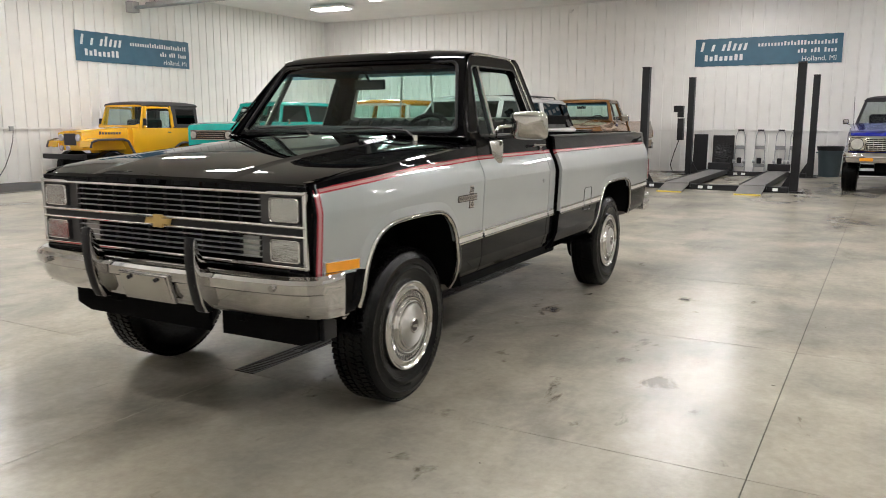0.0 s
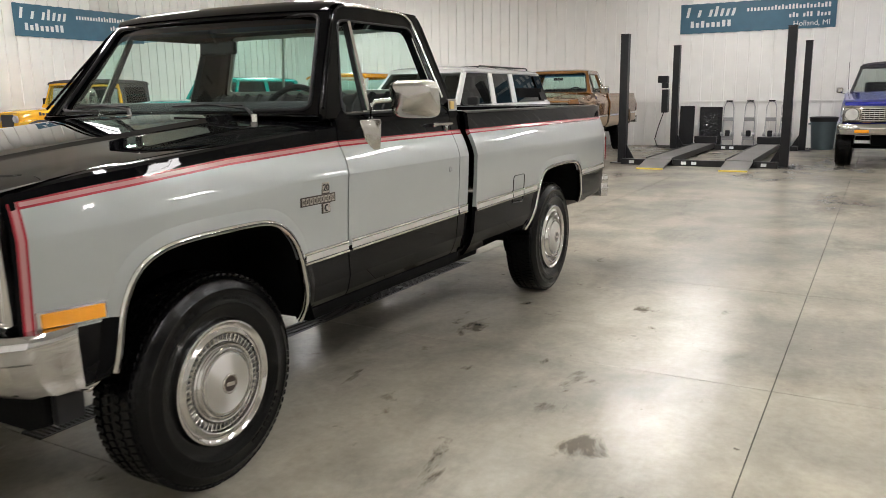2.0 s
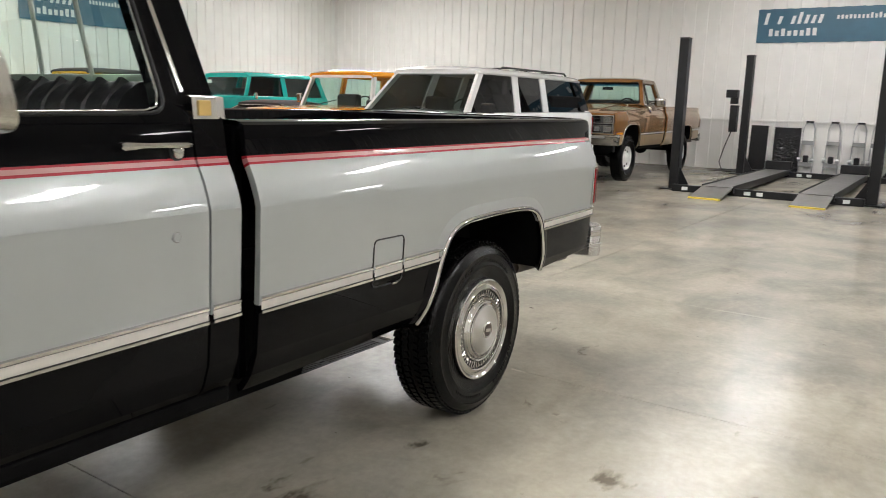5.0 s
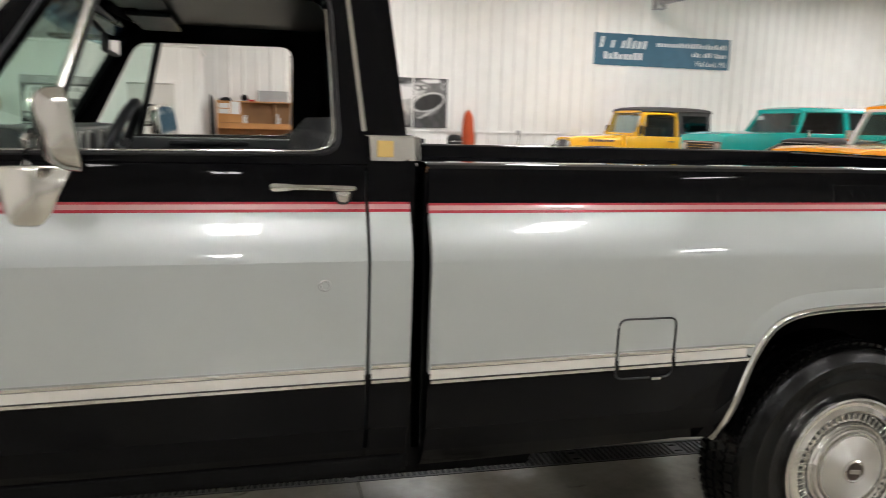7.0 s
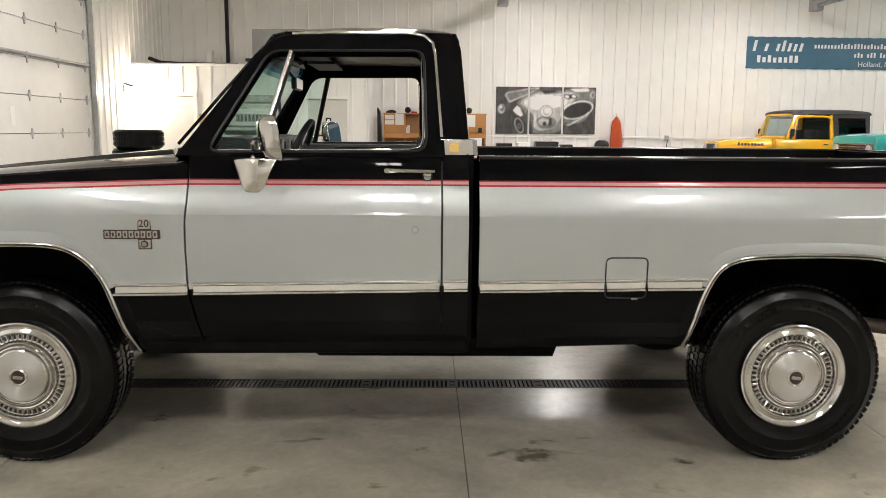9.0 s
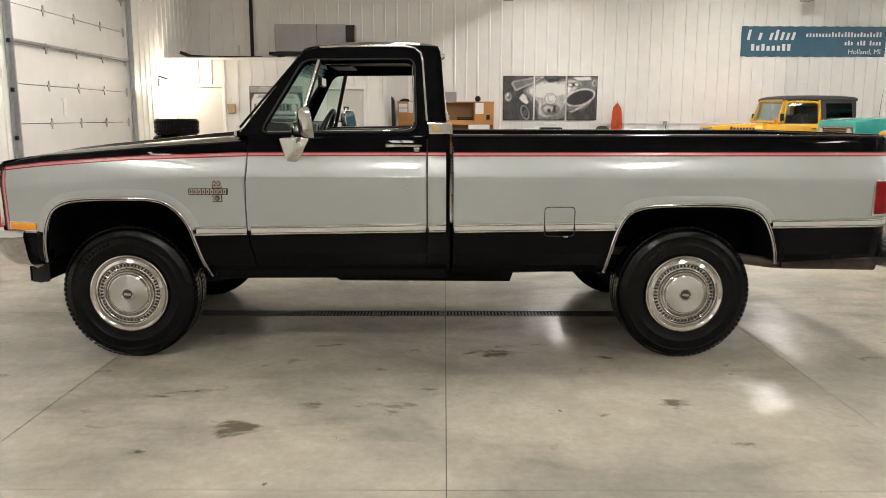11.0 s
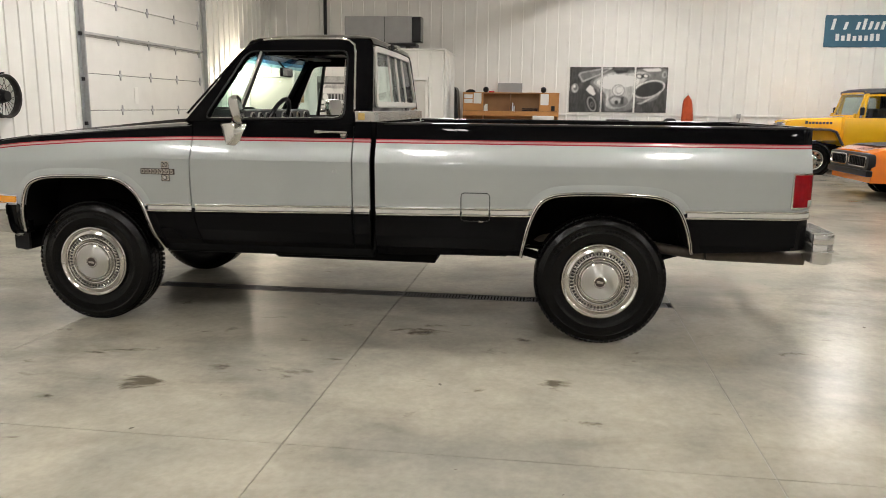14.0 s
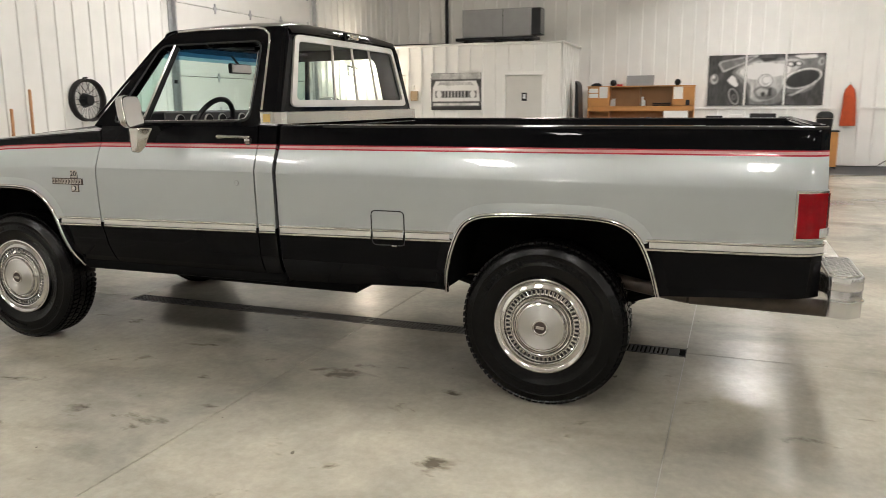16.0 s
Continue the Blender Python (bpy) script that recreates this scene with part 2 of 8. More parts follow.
def concrete():
    """Polished slab: cloudy warm greys, dark stains, dull and glossy patches."""
    m = bpy.data.materials.new("polished_concrete")
    m.use_nodes = True
    nt = m.node_tree
    N, L = nt.nodes, nt.links
    b = N["Principled BSDF"]
    geo = N.new("ShaderNodeNewGeometry")

    def tex(scale, detail=8, rough=0.6, dist=0.0, stretch=None):
        t = N.new("ShaderNodeTexNoise")
        if stretch:
            mp = N.new("ShaderNodeMapping")
            mp.inputs["Scale"].default_value = stretch
            L.new(geo.outputs["Position"], mp.inputs["Vector"])
        t.inputs["Scale"].default_value, t.inputs["Detail"].default_value = scale, detail
        t.inputs["Roughness"].default_value, t.inputs["Distortion"].default_value = rough, dist
        L.new(mp.outputs[0] if stretch else geo.outputs["Position"], t.inputs["Vector"])
        return t.outputs["Fac"]

    def ramp(fac, stops):
        r = N.new("ShaderNodeValToRGB")
        while len(r.color_ramp.elements) < len(stops):
            r.color_ramp.elements.new(0.5)
        r.color_ramp.interpolation = "EASE" if len(stops) == 2 else "LINEAR"
        for e, (p, c) in zip(r.color_ramp.elements, stops):
            e.position, e.color = p, (*c, 1)
        L.new(fac, r.inputs[0])
        return r.outputs[0]

    def mul(a, c, f=1.0):
        x = N.new("ShaderNodeMix")
        x.data_type, x.blend_type = "RGBA", "MULTIPLY"
        x.inputs[0].default_value = f
        L.new(a, x.inputs[6])
        L.new(c, x.inputs[7])
        return x.outputs[2]
    base = ramp(tex(0.33, 4, 0.5, 0.5), [(0.15, (0.268, 0.250, 0.212)), (0.85, (0.43, 0.404, 0.342))])
    cloud = ramp(tex(0.95, 9, 0.60, 0.35), [(0.26, (0.74, 0.755, 0.77)), (0.74, (1.20, 1.185, 1.15))])
    trowel = ramp(tex(3.4, 7, 0.66, 0.7, (1.0, 0.6, 1.0)), [(0.22, (0.88, 0.88, 0.875)), (0.76, (1.09, 1.085, 1.07))])
    fine = ramp(tex(22, 6, 0.68, 0.2), [(0.25, (0.91, 0.905, 0.90)), (0.75, (1.06, 1.06, 1.06))])
    smear = ramp(tex(0.9, 7, 0.62, 0.5, (1.0, 0.5, 1.0)), [(0.28, (0.55, 0.54, 0.52)), (0.50, (1, 1, 1))])
    speck = ramp(tex(13, 3, 0.5, 0.3), [(0.225, (0.30, 0.28, 0.25)), (0.25, (1, 1, 1))])

    def zone(x, y, rx, ry, inside, outside):
        place = N.new("ShaderNodeMapping")
        place.vector_type = "TEXTURE"
        place.inputs["Location"].default_value, place.inputs["Scale"].default_value = (x, y, 0), (rx, ry, 1)
        L.new(geo.outputs["Position"], place.inputs["Vector"])
        far = N.new("ShaderNodeVectorMath")
        far.operation = "LENGTH"
        L.new(place.outputs[0], far.inputs[0])
        near = N.new("ShaderNodeMapRange")
        near.inputs["From Min"].default_value, near.inputs["From Max"].default_value = 0.45, 1.35
        near.inputs["To Min"].default_value, near.inputs["To Max"].default_value = inside, outside
        L.new(far.outputs["Value"], near.inputs["Value"])
        return near.outputs[0]

    def add(a, c):
        x = N.new("ShaderNodeMath")
        x.operation = "ADD"
        L.new(a, x.inputs[0])
        L.new(c, x.inputs[1])
        return x.outputs[0]
    # oil drips, denser where vehicles stand, and a wet film along the drain
    drip = ramp(add(zone(-1.7, 4.3, 1.7, 3.6, -0.022, 0.075), tex(4.2, 5, 0.58, 0.45, (1.0, 0.55, 1.0))), [(0.292, (0.28, 0.255, 0.22)), (0.322, (0.66, 0.64, 0.61)), (0.362, (1, 1, 1))])
    wet = add(zone(-2.75, 5.2, 1.5, 3.6, -0.14, 0.24), tex(1.9, 7, 0.62, 0.5))
    ro = N.new("ShaderNodeMapRange")
    ro.inputs["From Min"].default_value, ro.inputs["From Max"].default_value = 0.3, 0.7
    ro.inputs["To Min"].default_value, ro.inputs["To Max"].default_value = 0.225, 0.272
    L.new(tex(3.4, 7, 0.65, 0.4), ro.inputs["Value"])
    shine = ramp(wet, [(0.26, (0.90, 0.90, 0.90)), (0.44, (1, 1, 1))])
    L.new(mul(mul(mul(mul(mul(mul(base, cloud), trowel), fine), smear, 0.9), speck, 0.8), drip, 0.92), b.inputs["Base Color"])
    L.new(mul(ro.outputs["Result"], shine), b.inputs["Roughness"])
    relief = N.new("ShaderNodeBump")
    relief.inputs["Strength"].default_value, relief.inputs["Distance"].default_value = 0.075, 0.01
    L.new(add(tex(11, 6, 0.6, 0.3), tex(5.5, 5, 0.6, 2.2)), relief.inputs["Height"])
    L.new(relief.outputs["Normal"], b.inputs["Normal"])
    b.inputs["Specular IOR Level"].default_value = 0.38
    return m


FLOOR = concrete()
WALLW = mat("white_steel_siding", (0.82, 0.812, 0.785), 0.4, grain=0.05, scale=3, bump=0.04, bump_scale=8)
CEILW = mat("white_ceiling_liner", (0.80, 0.79, 0.765), 0.5, grain=0.05, scale=2)
DOORW = mat("white_door_panel", (0.74, 0.73, 0.70), 0.45, grain=0.05, scale=4, bump=0.03, bump_scale=40)
GALV = mat("galvanised_steel", (0.46, 0.47, 0.48), 0.42, 0.9, grain=0.18, scale=14)
JOINT = mat("joint_filler", (0.07, 0.062, 0.05), 0.8, grain=0.3, scale=30)
IRON = mat("cast_iron_grate", (0.040, 0.038, 0.035), 0.5, 0.2, grain=0.3, scale=40, bump=0.1)
BLACKP = mat("black_gloss_paint", (0.003, 0.003, 0.0035), 0.02, grain=0.05, scale=3, spec=0.09)
GREYP = mat("silver_grey_paint", (0.365, 0.39, 0.385), 0.34, 0.3, coat=1.0, grain=0.03, scale=5)
REDP = mat("red_pinstripe", (0.30, 0.018, 0.030), 0.25, coat=0.6, grain=0.04)
PINKP = mat("pale_pinstripe", (0.42, 0.19, 0.195), 0.25, coat=0.6, grain=0.04)
CHROME = mat("chrome", (0.55, 0.54, 0.53), 0.05, 1.0, grain=0.05, scale=20, wear=0.03)
BRUSHED = mat("worn_bright_metal", (0.56, 0.545, 0.51), 0.2, 1.0, grain=0.08, scale=12, wear=0.06)
BRIGHT = mat("bright_trim", (0.62, 0.61, 0.585), 0.09, 1.0, grain=0.05, scale=30)
SATIN = mat("satin_silver_strip", (0.60, 0.585, 0.55), 0.3, 0.35, grain=0.04, scale=20)
STEELGREY = mat("grey_grille_bar", (0.30, 0.30, 0.295), 0.3, 0.6, grain=0.05)
BEZEL = mat("dark_grey_bezel", (0.055, 0.055, 0.055), 0.4, grain=0.1)
RUBBER = mat("tyre_rubber", (0.0022, 0.0022, 0.0022), 0.24, grain=0.2, scale=14, bump=0.10, bump_scale=70, spec=0.17, wear=0.025)
HUBMETAL = mat("polished_hubcap_steel", (0.56, 0.55, 0.53), 0.12, 1.0, grain=0.06, scale=14, wear=0.05)
BRONZE = mat("dark_bronze_plate", (0.045, 0.032, 0.026), 0.4, 0.3, grain=0.15, scale=60)
PALEM = mat("pale_emblem_metal", (0.36, 0.335, 0.29), 0.32, 0.6, grain=0.08, scale=60)
SPUN = spun("spun_bright_metal", (0.62, 0.615, 0.595), 0.42)
ALU = mat("worn_bumper_metal", (0.66, 0.655, 0.64), 0.2, 0.9, grain=0.08, scale=9, wear=0.1, bump=0.03, bump_scale=30)
DARK = mat("black_underbody", (0.003, 0.003, 0.003), 0.8, grain=0.4, scale=15, bump=0.2, spec=0.08)
TRIMB = mat("black_plastic", (0.010, 0.010, 0.011), 0.4, grain=0.2, scale=30, spec=0.3)
CARD = mat("grey_door_panel", (0.075, 0.08, 0.082), 0.55, grain=0.15, scale=25, bump=0.1)
VINYL = mat("dark_interior_vinyl", (0.018, 0.02, 0.022), 0.5, grain=0.2, scale=25, bump=0.15, spec=0.3)
CLOTH = mat("dark_seat_vinyl", (0.022, 0.023, 0.025), 0.5, grain=0.2, scale=90, bump=0.2)
RUST = mat("rusty_exhaust_steel", (0.085, 0.068, 0.055), 0.6, 0.5, grain=0.4, scale=18)
AMBER = mat("amber_lens", (0.85, 0.34, 0.02), 0.18, coat=0.6, grain=0.06, scale=60)
REDLENS = mat("red_lens", (0.22, 0.0, 0.003), 0.10, spec=0.3, coat=0.15, grain=0.28, scale=22, bump=0.12, bump_scale=60)
CLEAR = glass("lamp_glass", (0.98, 0.98, 0.97), 0.98)
REFL = mat("lamp_reflector", (0.46, 0.46, 0.44), 0.16, 1.0, grain=0.15, scale=40, bump=0.16, bump_scale=26)
LENS = mat("headlight_lens", (0.62, 0.62, 0.59), 0.12, 0.45, coat=1.0, grain=0.2, scale=60, bump=0.2, bump_scale=90)
GOLD = mat("gold_emblem", (0.66, 0.47, 0.17), 0.3, 0.5, grain=0.1)
GLASS = glass("clear_glass", (0.78, 0.95, 0.90), 0.94)
TINT = glass("blue_tint_band", (0.03, 0.15, 0.30), 0.8)
TINTLOW = glass("pale_blue_tint_edge", (0.22, 0.48, 0.58), 0.88)
TINTTOP = glass("deep_blue_tint_edge", (0.008, 0.035, 0.085), 0.8)
GREENGLASS = glass("green_grey_glass", (0.26, 0.32, 0.29), 0.85)
DKGLASS = glass("dark_glass", (0.055, 0.06, 0.065), 0.9)

# ---- the hall ----
def ribbed(name, a0, a1, z0, z1, at, holes=(), pitch=0.3, label=""):
    """Steel siding: a flat sheet with narrow raised ribs, made in upright strips; holes are (a0, a1, z0, z1). at(a, z, d): place, d out of the wall."""
    bm = B()
    prof = [(0, 0), (0.5 * pitch - 0.027, 0), (0.5 * pitch - 0.020, 0.022), (0.5 * pitch + 0.020, 0.022), (0.5 * pitch + 0.027, 0), (pitch, 0)]
    cuts = sorted({a0, a1, *[h[0] for h in holes], *[h[1] for h in holes]} | {round(a0 + i * pitch + p, 4) for i in range(int((a1 - a0) / pitch) + 1) for p, _ in prof if a0 < a0 + i * pitch + p < a1})

    def depth(a):
        return lerp((a - a0) % pitch, prof)
    for a, b in zip(cuts, cuts[1:]):
        if b - a < 1e-4:
            continue
        mid = (a + b) / 2
        spans = [(z0, z1)]
        for h in holes:
            if h[0] < mid < h[1]:
                spans = [s for lo, hi in spans for s in ((lo, min(hi, h[2])), (max(lo, h[3]), hi)) if s[1] - s[0] > 1e-4]
        for lo, hi in spans:
            da, db = depth(a + 1e-5), depth(b - 1e-5)
            bm.faces.new([bm.verts.new(at(*q)) for q in ((a, lo, da), (b, lo, db), (b, hi, db), (a, hi, da))])
    bmesh.ops.remove_doubles(bm, verts=bm.verts[:], dist=0.0005)
    ob = part(name, bm, WALLW)
    return tagged(ob, label, "wall", kind="structure")


GD = (-13.55, -8.95, 0.0, 4.25)          # roller door in the south wall: x0, x1, z0, z1
ribbed("wall_west", SOUTH, NORTH, 0, CEIL, lambda a, z, d: (WEST + d, a, z), label="white ribbed steel wall behind desk and posters")
ribbed("wall_north", WEST, EAST, 0, CEIL, lambda a, z, d: (a, NORTH - d, z), label="white ribbed steel wall behind the car lift")
ribbed("wall_south", WEST, EAST, 0, CEIL, lambda a, z, d: (a, SOUTH + d, z), [GD], label="white ribbed steel wall round the garage door")
ribbed("wall_east", SOUTH, NORTH, 0, CEIL, lambda a, z, d: (EAST - d, a, z), label="white ribbed steel wall of the workshop")
for nm, x0, x1, y0, y1 in (("wall_backing_west", WEST - 0.2, WEST - 0.02, SOUTH - 0.2, NORTH + 0.2), ("wall_backing_north", WEST - 0.02, EAST + 0.2, NORTH + 0.02, NORTH + 0.2), ("wall_backing_east", EAST + 0.02, EAST + 0.2, SOUTH - 0.2, NORTH)):
    tagged(part(nm, box(x0, x1, y0, y1, 0, CEIL), WALLW), "insulated core of the white steel wall", "wall", kind="structure")
bm = box(WEST, GD[0], SOUTH - 0.2, SOUTH - 0.02, 0, CEIL)
box(GD[1], EAST, SOUTH - 0.2, SOUTH - 0.02, 0, CEIL, bm=bm)
box(GD[0], GD[1], SOUTH - 0.2, SOUTH - 0.02, GD[3], CEIL, bm=bm)
tagged(part("wall_backing_south", bm, WALLW), "insulated core of the white steel wall", "wall", kind="structure")
tagged(part("ceiling", box(WEST - 0.2, EAST + 0.2, SOUTH - 0.2, NORTH + 0.2, CEIL, CEIL + 0.15), CEILW), "plain white steel workshop ceiling", "ceiling", kind="structure")
tagged(part("rail_north", box(WEST + 0.02, EAST, NORTH - 0.04, NORTH - 0.014, 1.19, 1.24, 0.004), WALLW), "narrow white conduit rail along the wall", "trim", kind="structure")
tagged(part("rail_west", box(WEST + 0.014, WEST + 0.04, 3.9, NORTH - 0.05, 1.27, 1.32, 0.004), WALLW), "narrow white conduit rail along the wall", "trim", kind="structure")

FILLER = mat("pale_joint_mortar", (0.27, 0.255, 0.225), 0.6, grain=0.35, scale=9)
BORDER = mat("dark_grey_strip", (0.085, 0.083, 0.078), 0.55, grain=0.2, scale=6, bump=0.1)
# floor: slabs with sawn joints, and the trench drain let in between them
XJ, YJ = [WEST - 0.8, -12.3, -9.2, -6.1, -2.99, -0.22, 2.9, 6.0, EAST + 0.8], [SOUTH - 0.8, 1.0, 2.985, 5.0, 7.05, 9.1, 12.2, 15.3, 18.4, NORTH + 0.8]
GRID = Matrix.Translation((-1.6, 5.0, 0)) @ Matrix.Rotation(radians(-1.0), 4, "Z") @ Matrix.Translation((1.6, -5.0, 0))
floor = tagged(part("floor", box(WEST - 0.2, EAST + 0.2, SOUTH - 0.2, NORTH + 0.2, -0.2, -0.012), JOINT), "polished grey concrete floor with dark sawn joints", "floor", kind="structure")
DRX0, DRX1, DRY0, DRY1 = -3.066, -2.916, 2.985, 7.05
for xa, xb in zip(XJ, XJ[1:]):
    for ya, yb in zip(YJ, YJ[1:]):
        g = 0.0026
        x0, x1 = xa + g, xb - g
        if ya > DRY0 - 0.1 and yb < DRY1 + 0.1:
            if abs(xb + 2.99) < 0.01:
                x1 = DRX0 - 0.004
            if abs(xa + 2.99) < 0.01:
                x0 = DRX1 + 0.004
        part("slab", box(x0, x1, ya + g, yb - g, -0.05, 0.0), FLOOR, floor).matrix_basis = GRID
for jx0, jx1, jy in ((-2.9, 2.88, 7.05), (-6.0, -3.1, 7.05), (2.92, 6.0, 5.0)):   # joints filled to the top with pale mortar
    part("joint_filler", box(jx0, jx1, jy - 0.0028, jy + 0.0028, -0.012, -0.0022), FILLER, floor).matrix_basis = GRID

# thin dark grey strip over the slabs beside the west wall
tagged(part("floor_strip", box(WEST + 0.06, -15.42, 6.6, 11.02, 0.0015, 0.010, 0.002), BORDER), "dark grey strip on the floor along the wall", "mat")

# ceiling lamps in rows
LAMPMAT = glow("lamp_diffuser", (1.0, 0.965, 0.90), LAMP)
FRAMEW = mat("white_lamp_frame", (0.8, 0.8, 0.78), 0.4, grain=0.03)


def ceiling_lamp():
    r = root("ceiling_lamp", "white rectangular ceiling lamp, switched on, under the ceiling", "ceiling lamp", group="ceiling lamps")
    part("frame", box(-0.66, 0.66, -0.27, 0.27, 0.02, 0.10, 0.012), FRAMEW, r)
    for y in (-0.13, 0.13):
        part("diffuser", box(-0.62, 0.62, y - 0.10, y + 0.10, -0.005, 0.02, 0.004), LAMPMAT, r)
    for x in (-0.64, 0.64):
        part("end_cap", box(x - 0.02, x + 0.02, -0.25, 0.25, -0.012, 0.022, 0.004), FRAMEW, r)
    return r


first = ceiling_lamp()
first.matrix_basis = pose(-14.9, 19.9, CEIL - 0.14)
# (-12.2, 18.8) and (9.1, 19.4) are unseen lamps, added to brighten the north wall
for lx, rows in ((-14.9, (8.0, 13.0)), (-12.2, (18.8,)), (-9.0, (1.2, 4.6, 8.4, 14.2)), (-3.1, (4.6, 8.4, 15.0, 20.0)), (2.7, (1.2, 4.5, 7.8, 13.0, 19.6)), (9.1, (4.3, 13.5, 19.4))):
    for ly in rows:
        copy_thing(first, pose(lx, ly, CEIL - 0.14))

# ---- pickup truck: x to its driver's side, y to its rear, from the front axle on the floor ----
LOW = [(0.45, 0.875), (0.505, 0.899), (0.54, 0.929), (0.58, 0.957), (0.65, 0.983), (0.70, 0.991), (0.90, 1.004)]
HIGH = [(1.24, 0.958), (1.29, 0.953), (1.32, 0.949), (1.345, 0.942), (1.37, 0.930)]
FRONT_ARCH = [(-0.465, 0.60), (-0.455, 0.74), (-0.43, 0.84), (-0.385, 0.915), (-0.31, 0.957), (-0.20, 0.975), (0.0, 0.98), (0.18, 0.976), (0.275, 0.95), (0.345, 0.895), (0.395, 0.82), (0.43, 0.72), (0.465, 0.60), (0.495, 0.505)]
REAR_ARCH = [(2.852, 0.535), (2.875, 0.66), (2.905, 0.77), (2.95, 0.865), (3.01, 0.915), (3.12, 0.938), (3.35, 0.945), (3.56, 0.942), (3.68, 0.925), (3.76, 0.88), (3.81, 0.80), (3.845, 0.70), (3.868, 0.595)]


def fine_curve(pts, n=3):
    """The same run of points, rounded and divided n times as finely."""
    out = []
    for i in range(len(pts) - 1):
        p0, p1, p2, p3 = (Vector(pts[max(0, min(len(pts) - 1, i + k))]) for k in (-1, 0, 1, 2))
        for j in range(n):
            t = j / n
            out.append(tuple(0.5 * (2 * p1 + (p2 - p0) * t + (2 * p0 - 5 * p1 + 4 * p2 - p3) * t * t + (3 * p1 - p0 - 3 * p2 + p3) * t ** 3)))
    return out + [pts[-1]]


FRONT_ARCH, REAR_ARCH = fine_curve(FRONT_ARCH), fine_curve(REAR_ARCH)


def body_half(u, z):
    cz = lerp(u, CREASE)
    h = lerp(z, LOW + [(cz, 1.012)] + HIGH)
    if cz < z < 1.24:   # the shoulder above the crease is slightly arched
        q = (z - cz) / (1.24 - cz)
        h = 1.012 - 0.054 * (0.48 * q + 0.52 * q * q)
    if u > 1.94:
        h += 0.034
    if u < -0.30:
        h -= 0.110 * ((-0.30 - u) / 0.45) ** 1.8
    if u > 4.30:
        h -= 0.016 * ((u - 4.30) / 0.22) ** 2
    if u > 4.42:   # rounded rear corner
        h -= 0.045 * ((u - 4.42) / 0.105) ** 2.4
    return h


def stripe_z(u):
    return lerp(u, [(-0.70, 1.148), (-0.5, 1.172), (-0.32, 1.187), (0.07, 1.213), (0.73, 1.236), (4.5, 1.24)])


CREASE = [(-0.64, 1.05), (0.45, 1.105), (1.79, 1.105), (4.5, 1.09)]


def crease_z(u):
    return lerp(u, CREASE)


def strip_z(u):
    return 0.787 + 0.0135 * (u - 0.44)


def fender_top(u):
    return lerp(u, [(-0.78, 1.172), (-0.6, 1.205), (-0.45, 1.225), (0.0, 1.262), (0.37, 1.29), (0.75, 1.315)])


def low_edge(u):
    for arch in (FRONT_ARCH, REAR_ARCH):
        if arch[0][0] <= u <= arch[-1][0]:
            return lerp(u, arch)
    return lerp(u, [(-0.8, 0.60), (-0.466, 0.60), (0.496, 0.508), (1.92, 0.513), (2.85, 0.546), (3.87, 0.595), (4.53, 0.635)])


def steps(a, b, marks=(), gap=0.12):
    """Stations from a to b, with the marks, no wider apart than gap."""
    pts = sorted({a, b, *[m for m in marks if a < m < b]})
    out = []
    for p, q in zip(pts, pts[1:]):
        n = max(1, math.ceil((q - p) / gap))
        out += [p + (q - p) * i / n for i in range(n)]
    return out + [b]


